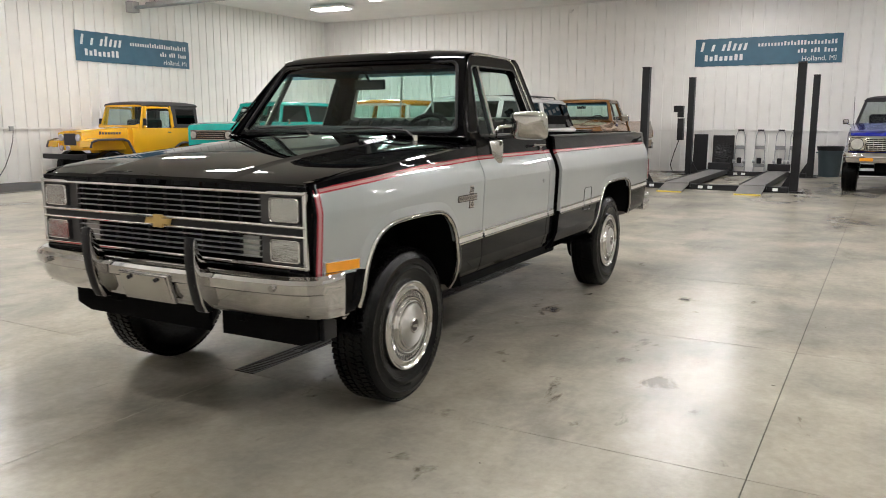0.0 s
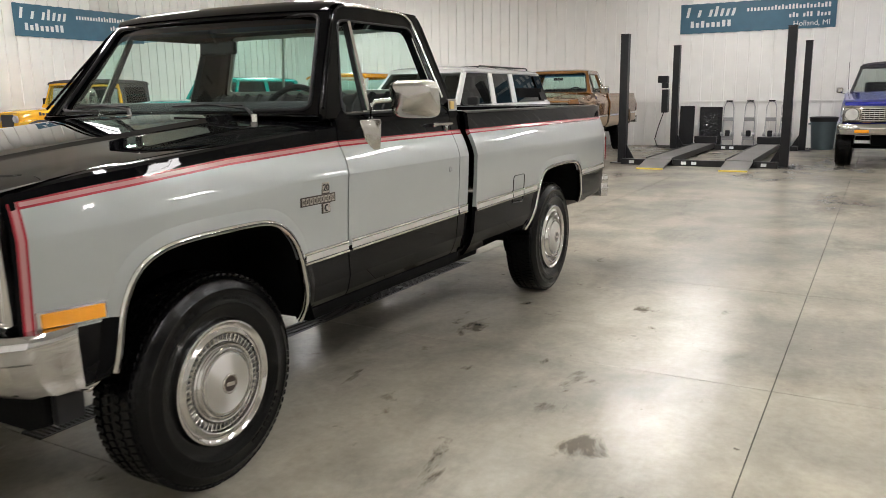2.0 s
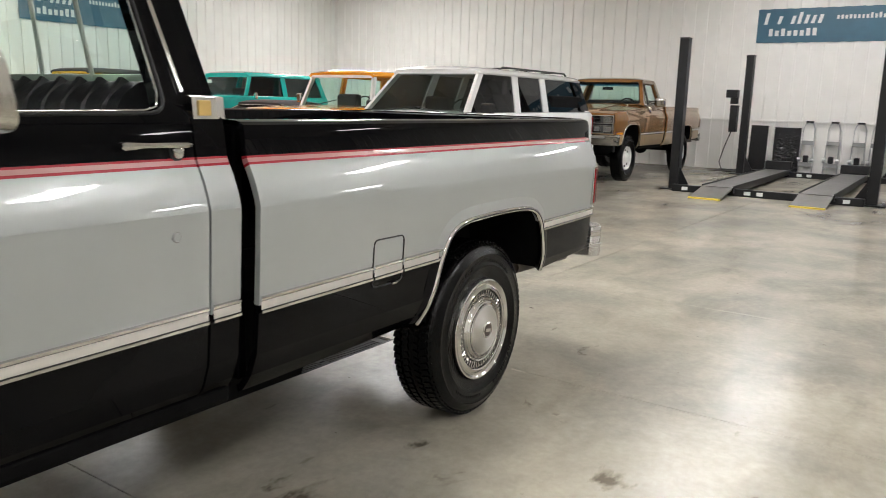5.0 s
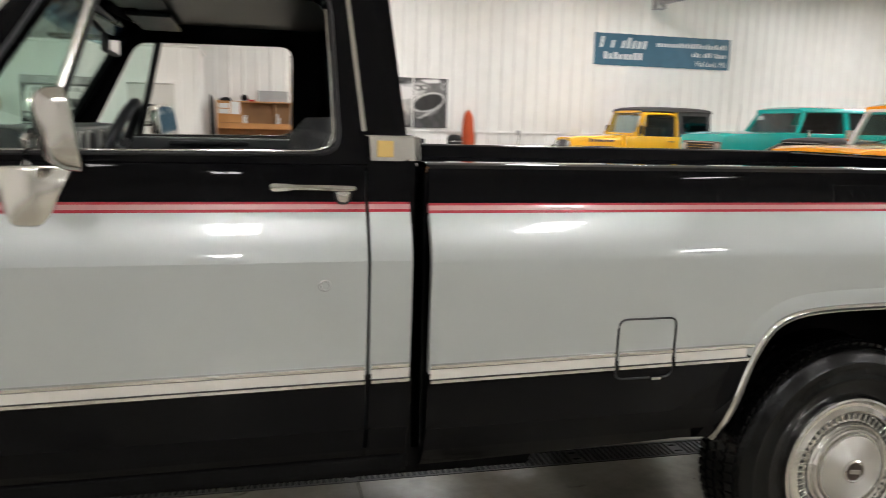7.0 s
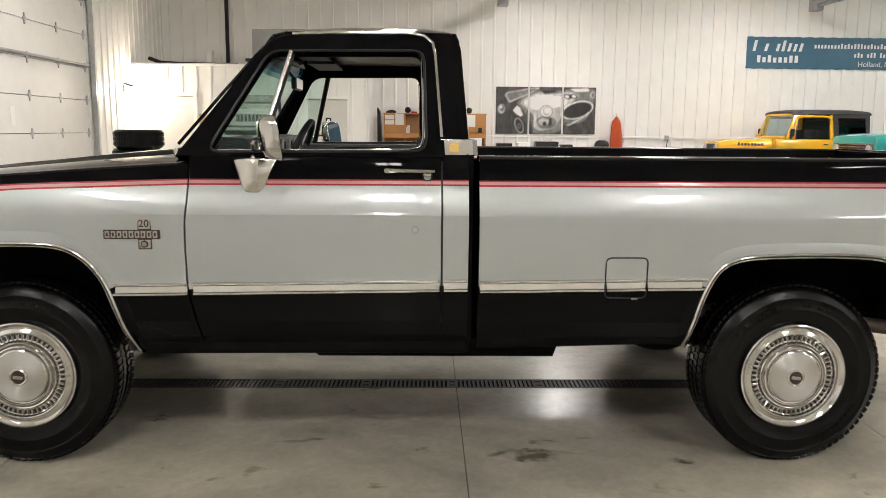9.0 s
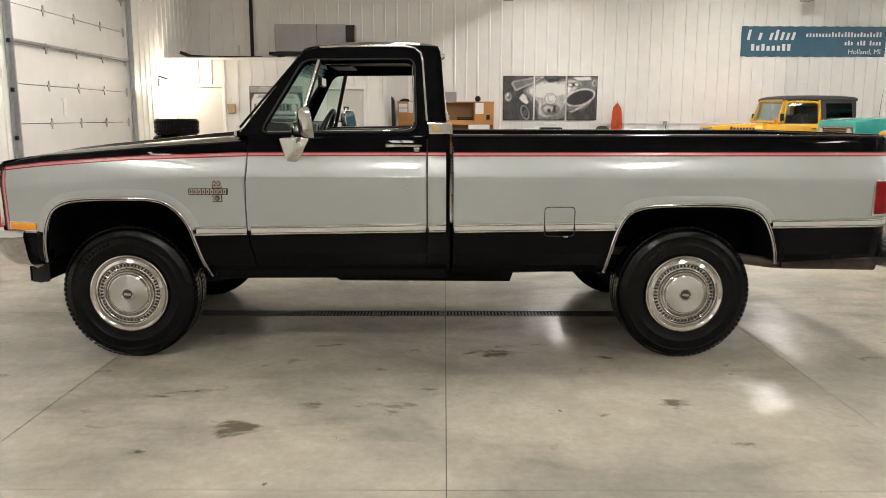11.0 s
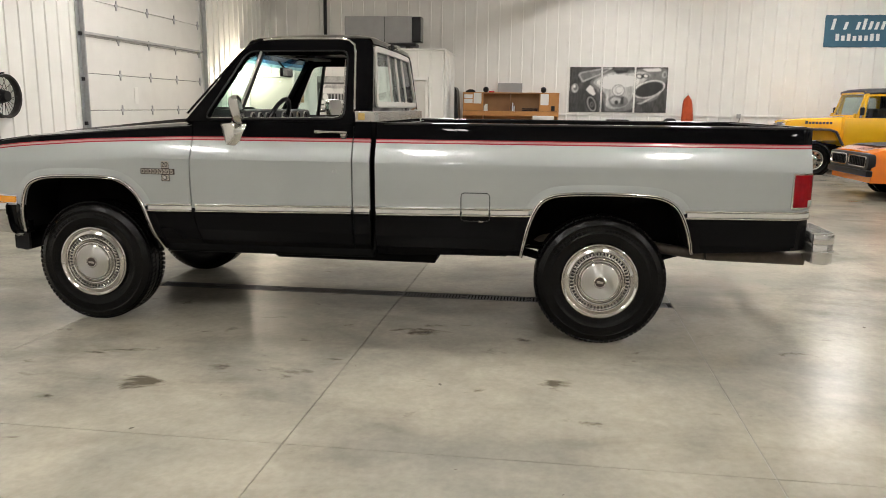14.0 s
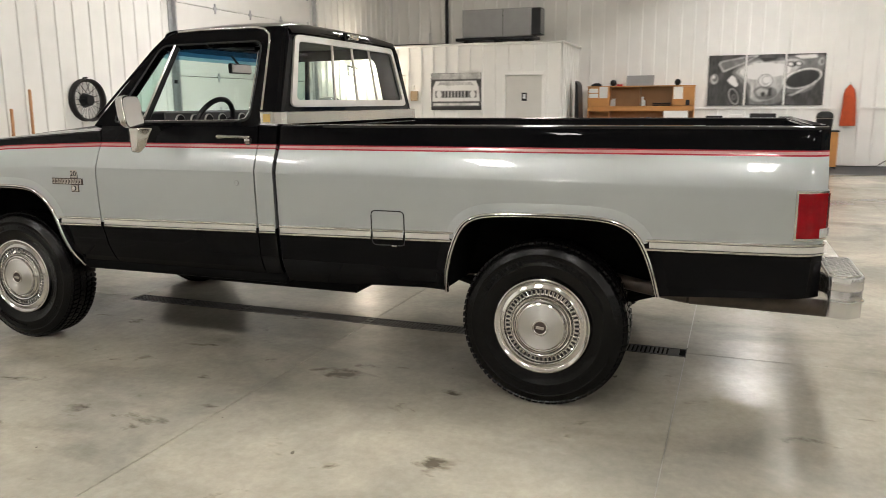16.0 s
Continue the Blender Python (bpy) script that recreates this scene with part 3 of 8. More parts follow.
def side_panel(name, parent, side, u0, u1, top, mats, marks=(), seam0=False, seam1=False, front=False, label=""):
    """One outer panel of the body's side, painted in bands: 0 lower, 1 middle, 2 red, 3 pale, 4 upper."""
    us = steps(u0, u1, [a for a, _ in FRONT_ARCH + REAR_ARCH] + list(marks))
    bm = B()
    cols = []
    for u in us:
        zl, zc, zr, zs, zt = low_edge(u), crease_z(u), stripe_z(u), strip_z(u), top(u)
        rows = [zl, 0.52, 0.54, 0.56, 0.58, 0.615, 0.65, zs, 0.95, zc - 0.03, zc, zc + 0.012, zc + 0.3 * (zr - 0.013 - zc), zc + 0.55 * (zr - 0.013 - zc), zc + 0.8 * (zr - 0.013 - zc), zr - 0.013, zr - 0.006, zr + 0.006, zr + 0.012, zt - 0.03, zt - 0.008, zt]
        col = []
        for i, z in enumerate(rows):
            zz = max(z, zl)
            h = body_half(u, zz - 0.0)
            if i == 0:
                h -= 0.012
            if i == len(rows) - 1:
                h -= 0.012
            uu = u
            if zz < 0.80 and ((seam1 and u > u1 - 1e-6) or (seam0 and u < u0 + 1e-6)):
                uu += 0.06 * (0.80 - zz) / 0.30
            if (seam1 and u > u1 - 1e-6) or (seam0 and u < u0 + 1e-6):
                uu -= 0.012 * max(0, min(1, (1.15 - zz) / 0.1)) - 0.012
            col.append(bm.verts.new((side * h, uu, zz)))
        cols.append(col)
    band = [0, 0, 0, 0, 0, 0, 0, 1, 1, 1, 1, 1, 1, 1, 1, 2, 3, 2, 4, 4, 4]
    for i in range(len(us) - 1):
        um = (us[i] + us[i + 1]) / 2
        for j in range(len(band)):
            a, b, c, d = cols[i][j], cols[i + 1][j], cols[i + 1][j + 1], cols[i][j + 1]
            if max(a.co.z, b.co.z, c.co.z, d.co.z) - min(a.co.z, b.co.z, c.co.z, d.co.z) < 1e-4 or (abs(a.co.z - d.co.z) < 1e-5 and abs(b.co.z - c.co.z) < 1e-5):
                continue
            f = bm.faces.new((a, b, c, d) if side > 0 else (d, c, b, a))
            f.material_index = band[j]
            if front and band[j] in (1, 2, 3) and um < -0.685:
                f.material_index = 4 if um < -0.713 else 2 if um < -0.706 else 3 if um < -0.692 else 2
    bmesh.ops.remove_doubles(bm, verts=bm.verts[:], dist=0.0004)
    ob = part(name, bm, mats, parent, label, smooth=14)
    return solid(ob, 0.022)


def arch_trim(parent, arch, side, material):
    t = part("arch_trim", tube([(side * (body_half(u, z) + 0.006), u, z) for u, z in arch], 0.0125, 8), material, parent, "bright wheel arch trim", smooth=60)
    part("trim_line", tube([(side * (body_half(u, z) + 0.0165), u, z) for u, z in arch], 0.0035, 5), TRIMB, t)


def arch_flare(parent, arch, side, middle, lower):
    """The pressed flare round a wheel arch: a band that swells out towards the arch's lip."""
    rings = []
    for i, (u, z) in enumerate(arch):
        a, b = Vector(arch[max(0, i - 2)]), Vector(arch[min(len(arch) - 1, i + 2)])
        d = (b - a).normalized()
        n = Vector((-d.y, d.x))
        ring = []
        for off, out in ((0.0, 0.003), (0.001, 0.0075), (0.014, 0.0072), (0.030, 0.0050), (0.046, 0.0022), (0.058, -0.001)):
            p = Vector((u, z)) + n * off
            ring.append((side * (body_half(p.x, p.y) + out), p.x, p.y))
        rings.append(ring)
    bm = loft(rings, closed=False)
    for f in bm.faces:
        c = f.calc_center_median()
        f.material_index = 0 if c.z > strip_z(c.y) else 1
    part("arch_flare", bm, [middle, lower], parent, smooth=60)


def arch_liner(parent, arch, side):
    bm = loft([[(side * v, u, z + 0.012) for u, z in arch] for v in (0.60, 0.985 if arch is FRONT_ARCH else 1.012)], closed=False)
    poly = [(u, z + 0.012) for u, z in arch]
    f = bm.faces.new([bm.verts.new((side * 0.60, u, z)) for u, z in poly])
    part("wheel_well", bm, DARK, parent)


def wheel_parts(parent, x, y, z, side, R=0.405, W=0.27, cap=None, rim_label="bright ribbed hubcap with a ring of slots", plain=False):
    """A tyre with tread blocks and a hubcap, outer face towards side."""
    w = new("wheel")
    w.parent = parent
    w.matrix_basis = pose(x, y, z) @ (pose(0, 0, 0) if side > 0 else pose(0, 0, 0, 0, 0, 180))
    h = W / 2
    prof = [(0.215, h - 0.050), (0.232, h - 0.026), (0.238, h - 0.012), (0.246, h - 0.010), (0.262, h - 0.006), (0.288, h + 0.001), (0.293, h + 0.0045), (0.299, h + 0.0045), (0.304, h + 0.001), (0.330, h + 0.002), (0.343, h), (0.348, h + 0.0025), (0.353, h - 0.0015), (0.370, h - 0.009), (R - 0.022, h - 0.018), (R - 0.009, h - 0.034), (R - 0.005, h - 0.060), (R - 0.0045, 0.0),
            (R - 0.008, -h + 0.045), (R - 0.022, -h + 0.022), (0.335, -h), (0.25, -h + 0.02), (0.20, -h + 0.03)]
    sc = R / 0.405
    prof = [(r if r > R - 0.05 else r * sc, q) for r, q in prof]
    tyre = part("tyre", lathe(prof, 72), RUBBER, w, "glossy black all-terrain tyre with raised side lettering", smooth=40)
    bm = B()
    k = 78
    for i in range(k):
        a = 2 * math.pi * i / k
        for q, wd, off, tw in ((h - 0.048, 0.034, 0.0, 0.2), (0.026, 0.030, 0.5, -0.3), (-0.026, 0.030, 0.0, 0.3), (-h + 0.048, 0.034, 0.5, -0.2)):
            t = B()
            bmesh.ops.create_cube(t, size=1.0, matrix=Matrix.Rotation(a + off * 2 * math.pi / k, 4, "X") @ pose(q, 0, R - 0.0095, 0, 0, math.degrees(tw)) @ Matrix.Diagonal((wd, 0.024, 0.017, 1)))
            join(bm, t)
        t = B()
        bmesh.ops.create_cube(t, size=1.0, matrix=Matrix.Rotation(a, 4, "X") @ pose(h - 0.0255, 0, R - 0.0235, 0, 35, 0) @ Matrix.Diagonal((0.006, 0.021, 0.023, 1)))
        join(bm, t)
    tagged(part("tread", bm, RUBBER, tyre), kind="stuff")
    if not plain:   # the maker's raised writing as plain blocks
        bm = B()
        for a0, n_, wd in ((20, 9, 0.020), (140, 12, 0.013), (205, 9, 0.020), (318, 11, 0.013)):
            for i in range(n_):
                t = B()
                bmesh.ops.create_cube(t, size=1.0, matrix=Matrix.Rotation(radians(a0 + i * (wd + 0.007) / 0.317 * 57.3), 4, "X") @ pose(h + 0.0015, 0, 0.317) @ Matrix.Diagonal((0.004, wd * (0.8, 1.0, 0.6)[i % 3], 0.017 if wd > 0.015 else 0.010, 1)))
                join(bm, t)
        tagged(part("side_writing", bm, RUBBER, tyre), kind="stuff")
    if plain:
        part("rim", lathe([(0.23, h - 0.05), (0.225, h - 0.02), (0.205, h - 0.03), (0.195, h - 0.075), (0.13, h - 0.07), (0.09, h - 0.03), (0.06, h - 0.015), (0.001, h - 0.015)], 32), cap, w, rim_label, smooth=35)
        hole = None
        for i in range(8):
            turn = Matrix.Rotation(2 * math.pi * i / 8, 4, "X")
            if hole is None:
                hole = part("rim_hole", cyl((h - 0.075, 0.16, 0), (h - 0.066, 0.16, 0), 0.026, n=10), DARK, w)
            else:
                share("rim_hole", hole.data, w, turn)
        return w
    part("hubcap", lathe([(0.234, h - 0.03), (0.235, h - 0.004), (0.232, h + 0.004), (0.226, h + 0.006), (0.221, h + 0.001), (0.214, h - 0.004), (0.205, h - 0.004), (0.196, h + 0.001), (0.190, h + 0.004), (0.186, h + 0.002), (0.183, h - 0.012), (0.176, h - 0.015), (0.153, h - 0.010), (0.150, h + 0.001), (0.146, h + 0.006), (0.141, h + 0.004), (0.138, h - 0.001), (0.134, h + 0.003),
                          (0.131, h + 0.010), (0.126, h + 0.012), (0.123, h + 0.006), (0.119, h + 0.005), (0.116, h + 0.013), (0.111, h + 0.016)], 80), HUBMETAL if cap is None else cap, w, rim_label, smooth=28)
    bm, rib = B(), B()
    for i in range(50):
        a = 2 * math.pi * i / 50
        box(h - 0.016, h - 0.0105, -0.0052, 0.0052, 0.1575, 0.1785, 0.0022, bm=(t := B()), seg=1)
        join(bm, t, Matrix.Rotation(a, 4, "X"))
        box(h - 0.016, h - 0.004, -0.0026, 0.0026, 0.1545, 0.1815, 0.0012, bm=(t := B()), seg=1)
        join(rib, t, Matrix.Rotation(a + math.pi / 50, 4, "X"))
    tagged(part("slot_ring", bm, TRIMB, w), kind="stuff")
    tagged(part("rib_ring", rib, HUBMETAL if cap is None else cap, w), kind="stuff")
    part("hub_disc", lathe([(0.112, h + 0.013), (0.110, h + 0.0165), (0.085, h + 0.021), (0.05, h + 0.024), (0.036, h + 0.025)], 80), SPUN if cap is None else cap, w, "spun metal hub disc", smooth=50)
    part("hub_emblem", lathe([(0.038, h + 0.020), (0.038, h + 0.029), (0.034, h + 0.032), (0.029, h + 0.030), (0.016, h + 0.0305), (0.001, h + 0.031)], 28, mats=[1, 1, 1, 0, 0]), [BRONZE, BRIGHT], w, "dark bronze round hub emblem with bright rim")
    part("emblem_bar", prism(rounded([(-0.021, -0.004), (0.018, -0.009), (0.021, 0.004), (-0.018, 0.009)], 0.003), h + 0.030, h + 0.0335, "x"), PALEM, w, "small plain pale bar")
    return w


def cross_emblem(parent, m, w, hgt, material, name="emblem"):
    a, b, c = w / 2, hgt / 2, w * 0.17
    d = b * 0.45
    poly = [(-a, -d), (-c, -d), (-c, -b), (c, -b), (c, -d), (a - 0.012, -d), (a, d), (c, d), (c, b), (-c, b), (-c, d), (-a + 0.012, d)]
    part(name, moved(prism(poly, 0, 0.012, "y"), m), material, parent, "plain gold grille emblem")


def pickup(name, label, where, lower, middle, upper, red, pale, hubcap=None, plain_wheels=False, full=True, trim=None, lift=0.0):
    r = root(name, label, "pickup truck", where)
    trim = trim or BRIGHT
    bands = [lower, middle, red, pale, upper]
    for s in (1, -1):
        side_panel("front_fender", r, s, -0.725, 0.730, fender_top, bands, (-0.713, -0.706, -0.692, -0.685), seam1=True, front=True)
        door = side_panel("door", r, s, 0.738, 1.790, lambda u: 1.347, bands, seam0=True)
        side_panel("cab_corner", r, s, 1.798, 1.905, lambda u: 1.365, bands)
        side_panel("bed_side", r, s, 1.948, 4.525, lambda u: 1.345, bands, (4.42, 4.445, 4.47, 4.49, 4.505, 4.517))
        for arch in (FRONT_ARCH, REAR_ARCH):
            arch_trim(r, arch, s, trim)
            arch_flare(r, arch, s, middle, lower)
            arch_liner(r, arch, s)
        # bright strip along the side, in pieces between the seams
        for u0, u1 in ((0.424, 0.735), (0.76, 1.785), (1.803, 1.903), (1.952, 2.476), (2.487, 2.651), (2.662, 2.916), (3.812, 4.53)):
            bm = B()
            rings = []
            for u in steps(u0, u1, (4.42, 4.445, 4.47, 4.49, 4.505, 4.517), gap=0.2):
                z = strip_z(u)
                h = body_half(u, z) + 0.002
                rings.append([(s * (h + d), u, z + q) for q, d in ((-0.027, 0.0), (-0.024, 0.007), (-0.016, 0.007), (-0.013, 0.003), (0.013, 0.003), (0.016, 0.007), (0.024, 0.007), (0.027, 0.0))])
            bm = loft(rings, bm, closed=False)
            bm.faces.ensure_lookup_table()
            for i, f in enumerate(bm.faces):
                f.material_index = (0, 0, 1, 2, 1, 0, 0)[i % 7]
            part("side_trim", bm, [trim, TRIMB, SATIN], r, "silver side trim strip with dark edges", smooth=25)
        # upper side: door frame and rear pillar
        def green(u, z, s=s):
            return (s * (0.930 - (z - 1.365) * 0.42 - 0.02 * max(0, (u - 1.80) / 0.15) ** 2), u, z)
        outer = [(0.690, 1.343), (0.985, 1.745), (1.03, 1.798), (1.07, 1.835), (1.12, 1.860), (1.2, 1.870), (1.4, 1.876), (1.77, 1.874), (1.830, 1.867), (1.866, 1.848), (1.880, 1.80), (1.912, 1.343)]
        inner = rounded([(0.822, 1.364), (1.060, 1.781), (1.712, 1.788), (1.722, 1.374)], 0.055)
        bm = between(outer, inner, green)
        if s < 0:
            bmesh.ops.reverse_faces(bm, faces=bm.faces[:])
        softened(solid(part("window_frame", bm, upper, r, "gloss black window frame and pillar", smooth=40), 0.045), 0.011, 3)
        part("window_seal", tube([green(u, z) for u, z in rounded([(0.815, 1.358), (1.056, 1.788), (1.719, 1.795), (1.729, 1.368)], 0.055)], 0.006, 6, closed=True), TRIMB, r)
        part("belt_moulding", tube([green(u, z) for u, z in ((0.86, 1.366), (1.3, 1.370), (1.66, 1.374), (1.70, 1.384), (1.714, 1.42), (1.713, 1.55), (1.706, 1.74))], 0.0035, 6), BRIGHT, r, smooth=60)
        part("pillar_gutter", tube([green(u, z + 0.004) for u, z in [(0.70, 1.385), (0.87, 1.60), (1.00, 1.762), (1.06, 1.820), (1.10, 1.845), (1.15, 1.858)]], 0.007, 8), upper, r, smooth=60)
        part("drip_moulding", tube([green(u, z + 0.004) for u, z in [(1.15, 1.858), (1.3, 1.866), (1.66, 1.866), (1.72, 1.855), (1.757, 1.825), (1.768, 1.77), (1.78, 1.6), (1.793, 1.42)]], 0.008, 8), trim, r, "thin bright moulding", smooth=60)
        part("vent_post", tube([green(1.032, 1.368), green(1.146, 1.785)], 0.010, 8), BRUSHED, r, "bright vent window post")
        part("vent_post_inner", tube([Vector(green(1.034, 1.368)) - Vector((s * 0.024, 0, 0)), Vector(green(1.148, 1.785)) - Vector((s * 0.024, 0, 0))], 0.015, 8), TRIMB, r)
        vent = [(0.835, 1.368), (1.026, 1.370), (1.130, 1.775), (1.065, 1.775)]
        bm = B()
        f = bm.faces.new([bm.verts.new(green(u, z)) for u, z in vent])
        vg = part("vent_glass", moved(bm, Matrix.Translation((-s * 0.018, 0, 0))), GLASS, r)
        vg.visible_shadow = False
    zc = [(-0.770, 1.150), (-0.768, 1.174), (-0.752, 1.189), (-0.70, 1.205), (-0.58, 1.232), (-0.45, 1.256), (-0.2, 1.286), (0.0, 1.306), (0.2, 1.328), (0.4, 1.348), (0.6, 1.366), (0.68, 1.372)]
    shape = [(0.0, 0.0), (0.2, 0.02), (0.40, 0.07), (0.44, 0.10), (0.475, 0.40), (0.50, 0.46), (0.70, 0.60), (0.85, 0.80), (0.905, 1.0)]
    vs = [-v for v, _ in shape[:0:-1]] + [v for v, _ in shape]
    rings = []
    for u, z in zc:
        k = 1.0 if u > -0.5 else 1 - 0.04 * ((-0.5 - u) / 0.3) ** 2
        fall = z - (fender_top(u) + 0.004) if u > -0.69 else 0.014
        rings.append([(v * k, u + (0.030 * (abs(v) / 0.9) ** 3 if u < -0.66 else 0), z - max(fall, 0.01) * lerp(abs(v), shape)) for v in vs])
    part("hood", loft(rings, closed=False), upper, r, "hood with raised centre", smooth=9)
    for s in (1, -1):   # fender tops beside the hood
        us = steps(-0.725, 0.72, gap=0.1)
        rings = [[(s * (0.909 * (1 if u > -0.5 else 1 - 0.04 * ((-0.5 - u) / 0.3) ** 2)), u, fender_top(u) + 0.004), (s * (body_half(u, fender_top(u)) - 0.03), u, fender_top(u) + 0.003), (s * (body_half(u, fender_top(u)) - 0.012), u, fender_top(u) - 0.0005)] for u in us]
        part("fender_top", loft(rings, closed=False), upper, r, smooth=40)
    # cowl, wipers, firewall
    part("cowl", loft([[(-0.90, u, z), (-0.5, u - 0.03, z + 0.006), (0, u - 0.045, z + 0.008), (0.5, u - 0.03, z + 0.006), (0.90, u, z)] for u, z in ((0.675, 1.352), (0.70, 1.362), (0.76, 1.362), (0.78, 1.30))], closed=False), upper, r, "black cowl panel", smooth=40)
    part("engine_bay", box(-0.58, 0.58, -0.66, 0.72, 0.55, 1.10), DARK, r)
    part("firewall", box(-0.90, 0.90, 0.735, 0.775, 0.55, 1.33), DARK, r)

    def ws(a, b):
        return (a * (0.885 - 0.168 * b), 0.715 + 0.340 * b - 0.065 * (1 - a * a), 1.355 + 0.495 * b)
    outer = [(-1, 0), (-0.5, 0), (0, 0), (0.5, 0), (1, 0), (1, 0.5), (1, 1), (0.5, 1), (0, 1), (-0.5, 1), (-1, 1), (-1, 0.5)]
    inner = rounded([(-0.950, 0.045), (0.950, 0.045), (0.935, 0.93), (-0.935, 0.93)], 0.08, 6)
    softened(solid(part("windshield_frame", between(outer, inner, ws, n=72), upper, r, "gloss black windshield frame", smooth=40), 0.03), 0.010, 3)
    part("windshield_seal", tube([ws(a * 0.995, 0.5 + (b - 0.5) * 0.99) for a, b in inner], 0.010, 6, closed=True), TRIMB, r)
    bm = B()
    N_ = 12
    g = [[bm.verts.new(Vector(ws(-0.955 + 1.91 * i / N_, 0.035 + 0.905 * j / 20)) + Vector((0, 0.012, -0.004))) for i in range(N_ + 1)] for j in range(21)]
    for j in range(20):
        for i in range(N_):
            bm.faces.new((g[j][i], g[j][i + 1], g[j + 1][i + 1], g[j + 1][i])).material_index = 0 if j < 16 else j - 15 if j < 19 else 3
    wsg = part("windshield", bm, [GLASS, TINTLOW, TINT, TINTTOP], r, "clear windshield with blue tint band", smooth=60)
    wsg.visible_shadow = False
    for a0 in (0.70, -0.14):
        def blade(a, b, lift):
            return tuple(Vector(ws(a, b)) + Vector((0, -0.8, 0.55)) * lift)
        foot = Vector(ws(a0, 0.0)) + Vector((0, -0.075, -0.002))
        wp = part("wiper", loft([[tuple(Vector(p) + Vector((0, q * w_, k_ * w_ * 0.6))) for q, k_ in ((-1, 0), (0, 1), (1, 0), (0, -1))] for p, w_ in ((foot, 0.014), (Vector(blade(a0 - 0.10, 0.035, 0.030)), 0.012), (Vector(blade(a0 - 0.38, 0.085, 0.026)), 0.006))], caps=True), TRIMB, r, "black wiper arm")
        part("wiper_pivot", cyl(tuple(foot - Vector((0, 0, 0.03))), tuple(foot + Vector((0, 0, 0.012))), 0.018, n=14), BRIGHT, wp)
        part("wiper_blade", tube([blade(a0 - 0.14, 0.075, 0.016), blade(a0 - 0.38, 0.080, 0.020), blade(a0 - 0.62, 0.075, 0.014)], 0.007, 5), TRIMB, wp, "black rubber wiper blade")
    # roof
    uz = [(1.035, 1.838), (1.065, 1.866), (1.12, 1.890), (1.22, 1.910), (1.40, 1.922), (1.60, 1.924), (1.74, 1.918), (1.815, 1.905), (1.858, 1.880), (1.876, 1.845)]
    rings = []
    for u, z in uz:
        rings.append([(v * (1 if 1.06 < u < 1.825 else 0.985 if u < 1.865 else 0.965), u - (0.06 * (1 - (v / 0.72) ** 2) if u < 1.15 else 0), z - (z - 1.872 if z > 1.882 else 0.008) * (abs(v) / 0.722) ** 6) for v in (-0.722, -0.71, -0.69, -0.655, -0.6, -0.4, -0.2, 0, 0.2, 0.4, 0.6, 0.655, 0.69, 0.71, 0.722)])
    part("roof", loft(rings, closed=False), upper, r, "smooth cab roof", smooth=60)

    # back of the cab with its sliding window
    def back(a, b):
        return (a * (0.926 - 0.205 * b), 1.930 - 0.056 * b - 0.02 * a * a, 1.36 + 0.50 * b)
    outer = [(-1, 0), (0, 0), (1, 0), (1, 0.5), (1, 1), (0, 1), (-1, 1), (-1, 0.5)]
    inner = rounded([(-0.87, 0.19), (0.87, 0.19), (0.87, 0.92), (-0.87, 0.92)], 0.05)
    bm = between(outer, inner, back)
    bmesh.ops.reverse_faces(bm, faces=bm.faces[:])
    solid(part("cab_back", bm, upper, r, "gloss black cab back", smooth=40), 0.03)
    part("cab_back_lower", box(-0.92, 0.92, 1.898, 1.928, 0.52, 1.362), upper, r)
    bm = between(rounded([(-0.90, 0.16), (0.90, 0.16), (0.90, 0.945), (-0.90, 0.945)], 0.07), rounded([(-0.845, 0.235), (0.845, 0.235), (0.845, 0.875), (-0.845, 0.875)], 0.05), lambda a, b: tuple(Vector(back(a, b)) + Vector((0, 0.012, 0))))
    bmesh.ops.reverse_faces(bm, faces=bm.faces[:])
    solid(part("rear_window_frame", bm, SATIN, r, "satin aluminium rear window frame"), 0.016)
    for a in (-0.34, 0.0, 0.34):
        part("window_bar", tube([back(a, 0.21), back(a, 0.90)], 0.008, 6), SATIN, r)
    bm = B()
    bm.faces.new([bm.verts.new(back(a, b)) for a, b in ((-0.87, 0.19), (0.87, 0.19), (0.87, 0.92), (-0.87, 0.92))])
    rw = part("rear_window", bm, GLASS, r)
    rw.visible_shadow = False
    if full:
        pts = [(0.9355, 1.798, 1.383), (0.9365, 1.880, 1.383), (0.925, 1.917, 1.383), (0.90, 1.938, 1.383), (0, 1.946, 1.383), (-0.90, 1.938, 1.383), (-0.925, 1.917, 1.383), (-0.9365, 1.880, 1.383), (-0.9355, 1.798, 1.383)]
        part("cab_band", loft([[(x * (1 + d), y + d * 2, z + q) for x, y, z in pts] for q, d in ((-0.034, 0.0), (-0.030, 0.004), (0.030, 0.002), (0.034, -0.004))], closed=False), BRUSHED, r, "brushed metal band round the cab back")
        for s in (1, -1):
            part("badge", box(s * 0.938, s * 0.944, 1.822, 1.864, 1.362, 1.404, 0.002), GOLD, r, "small square gold badge")
            part("cargo_lamp" if s > 0 else "lamp_base", box(-0.06, 0.06, 1.878, 1.912, 1.845, 1.88, 0.008) if s > 0 else box(-0.08, 0.08, 1.862, 1.880, 1.835, 1.885, 0.004), BRIGHT if s > 0 else TRIMB, r)
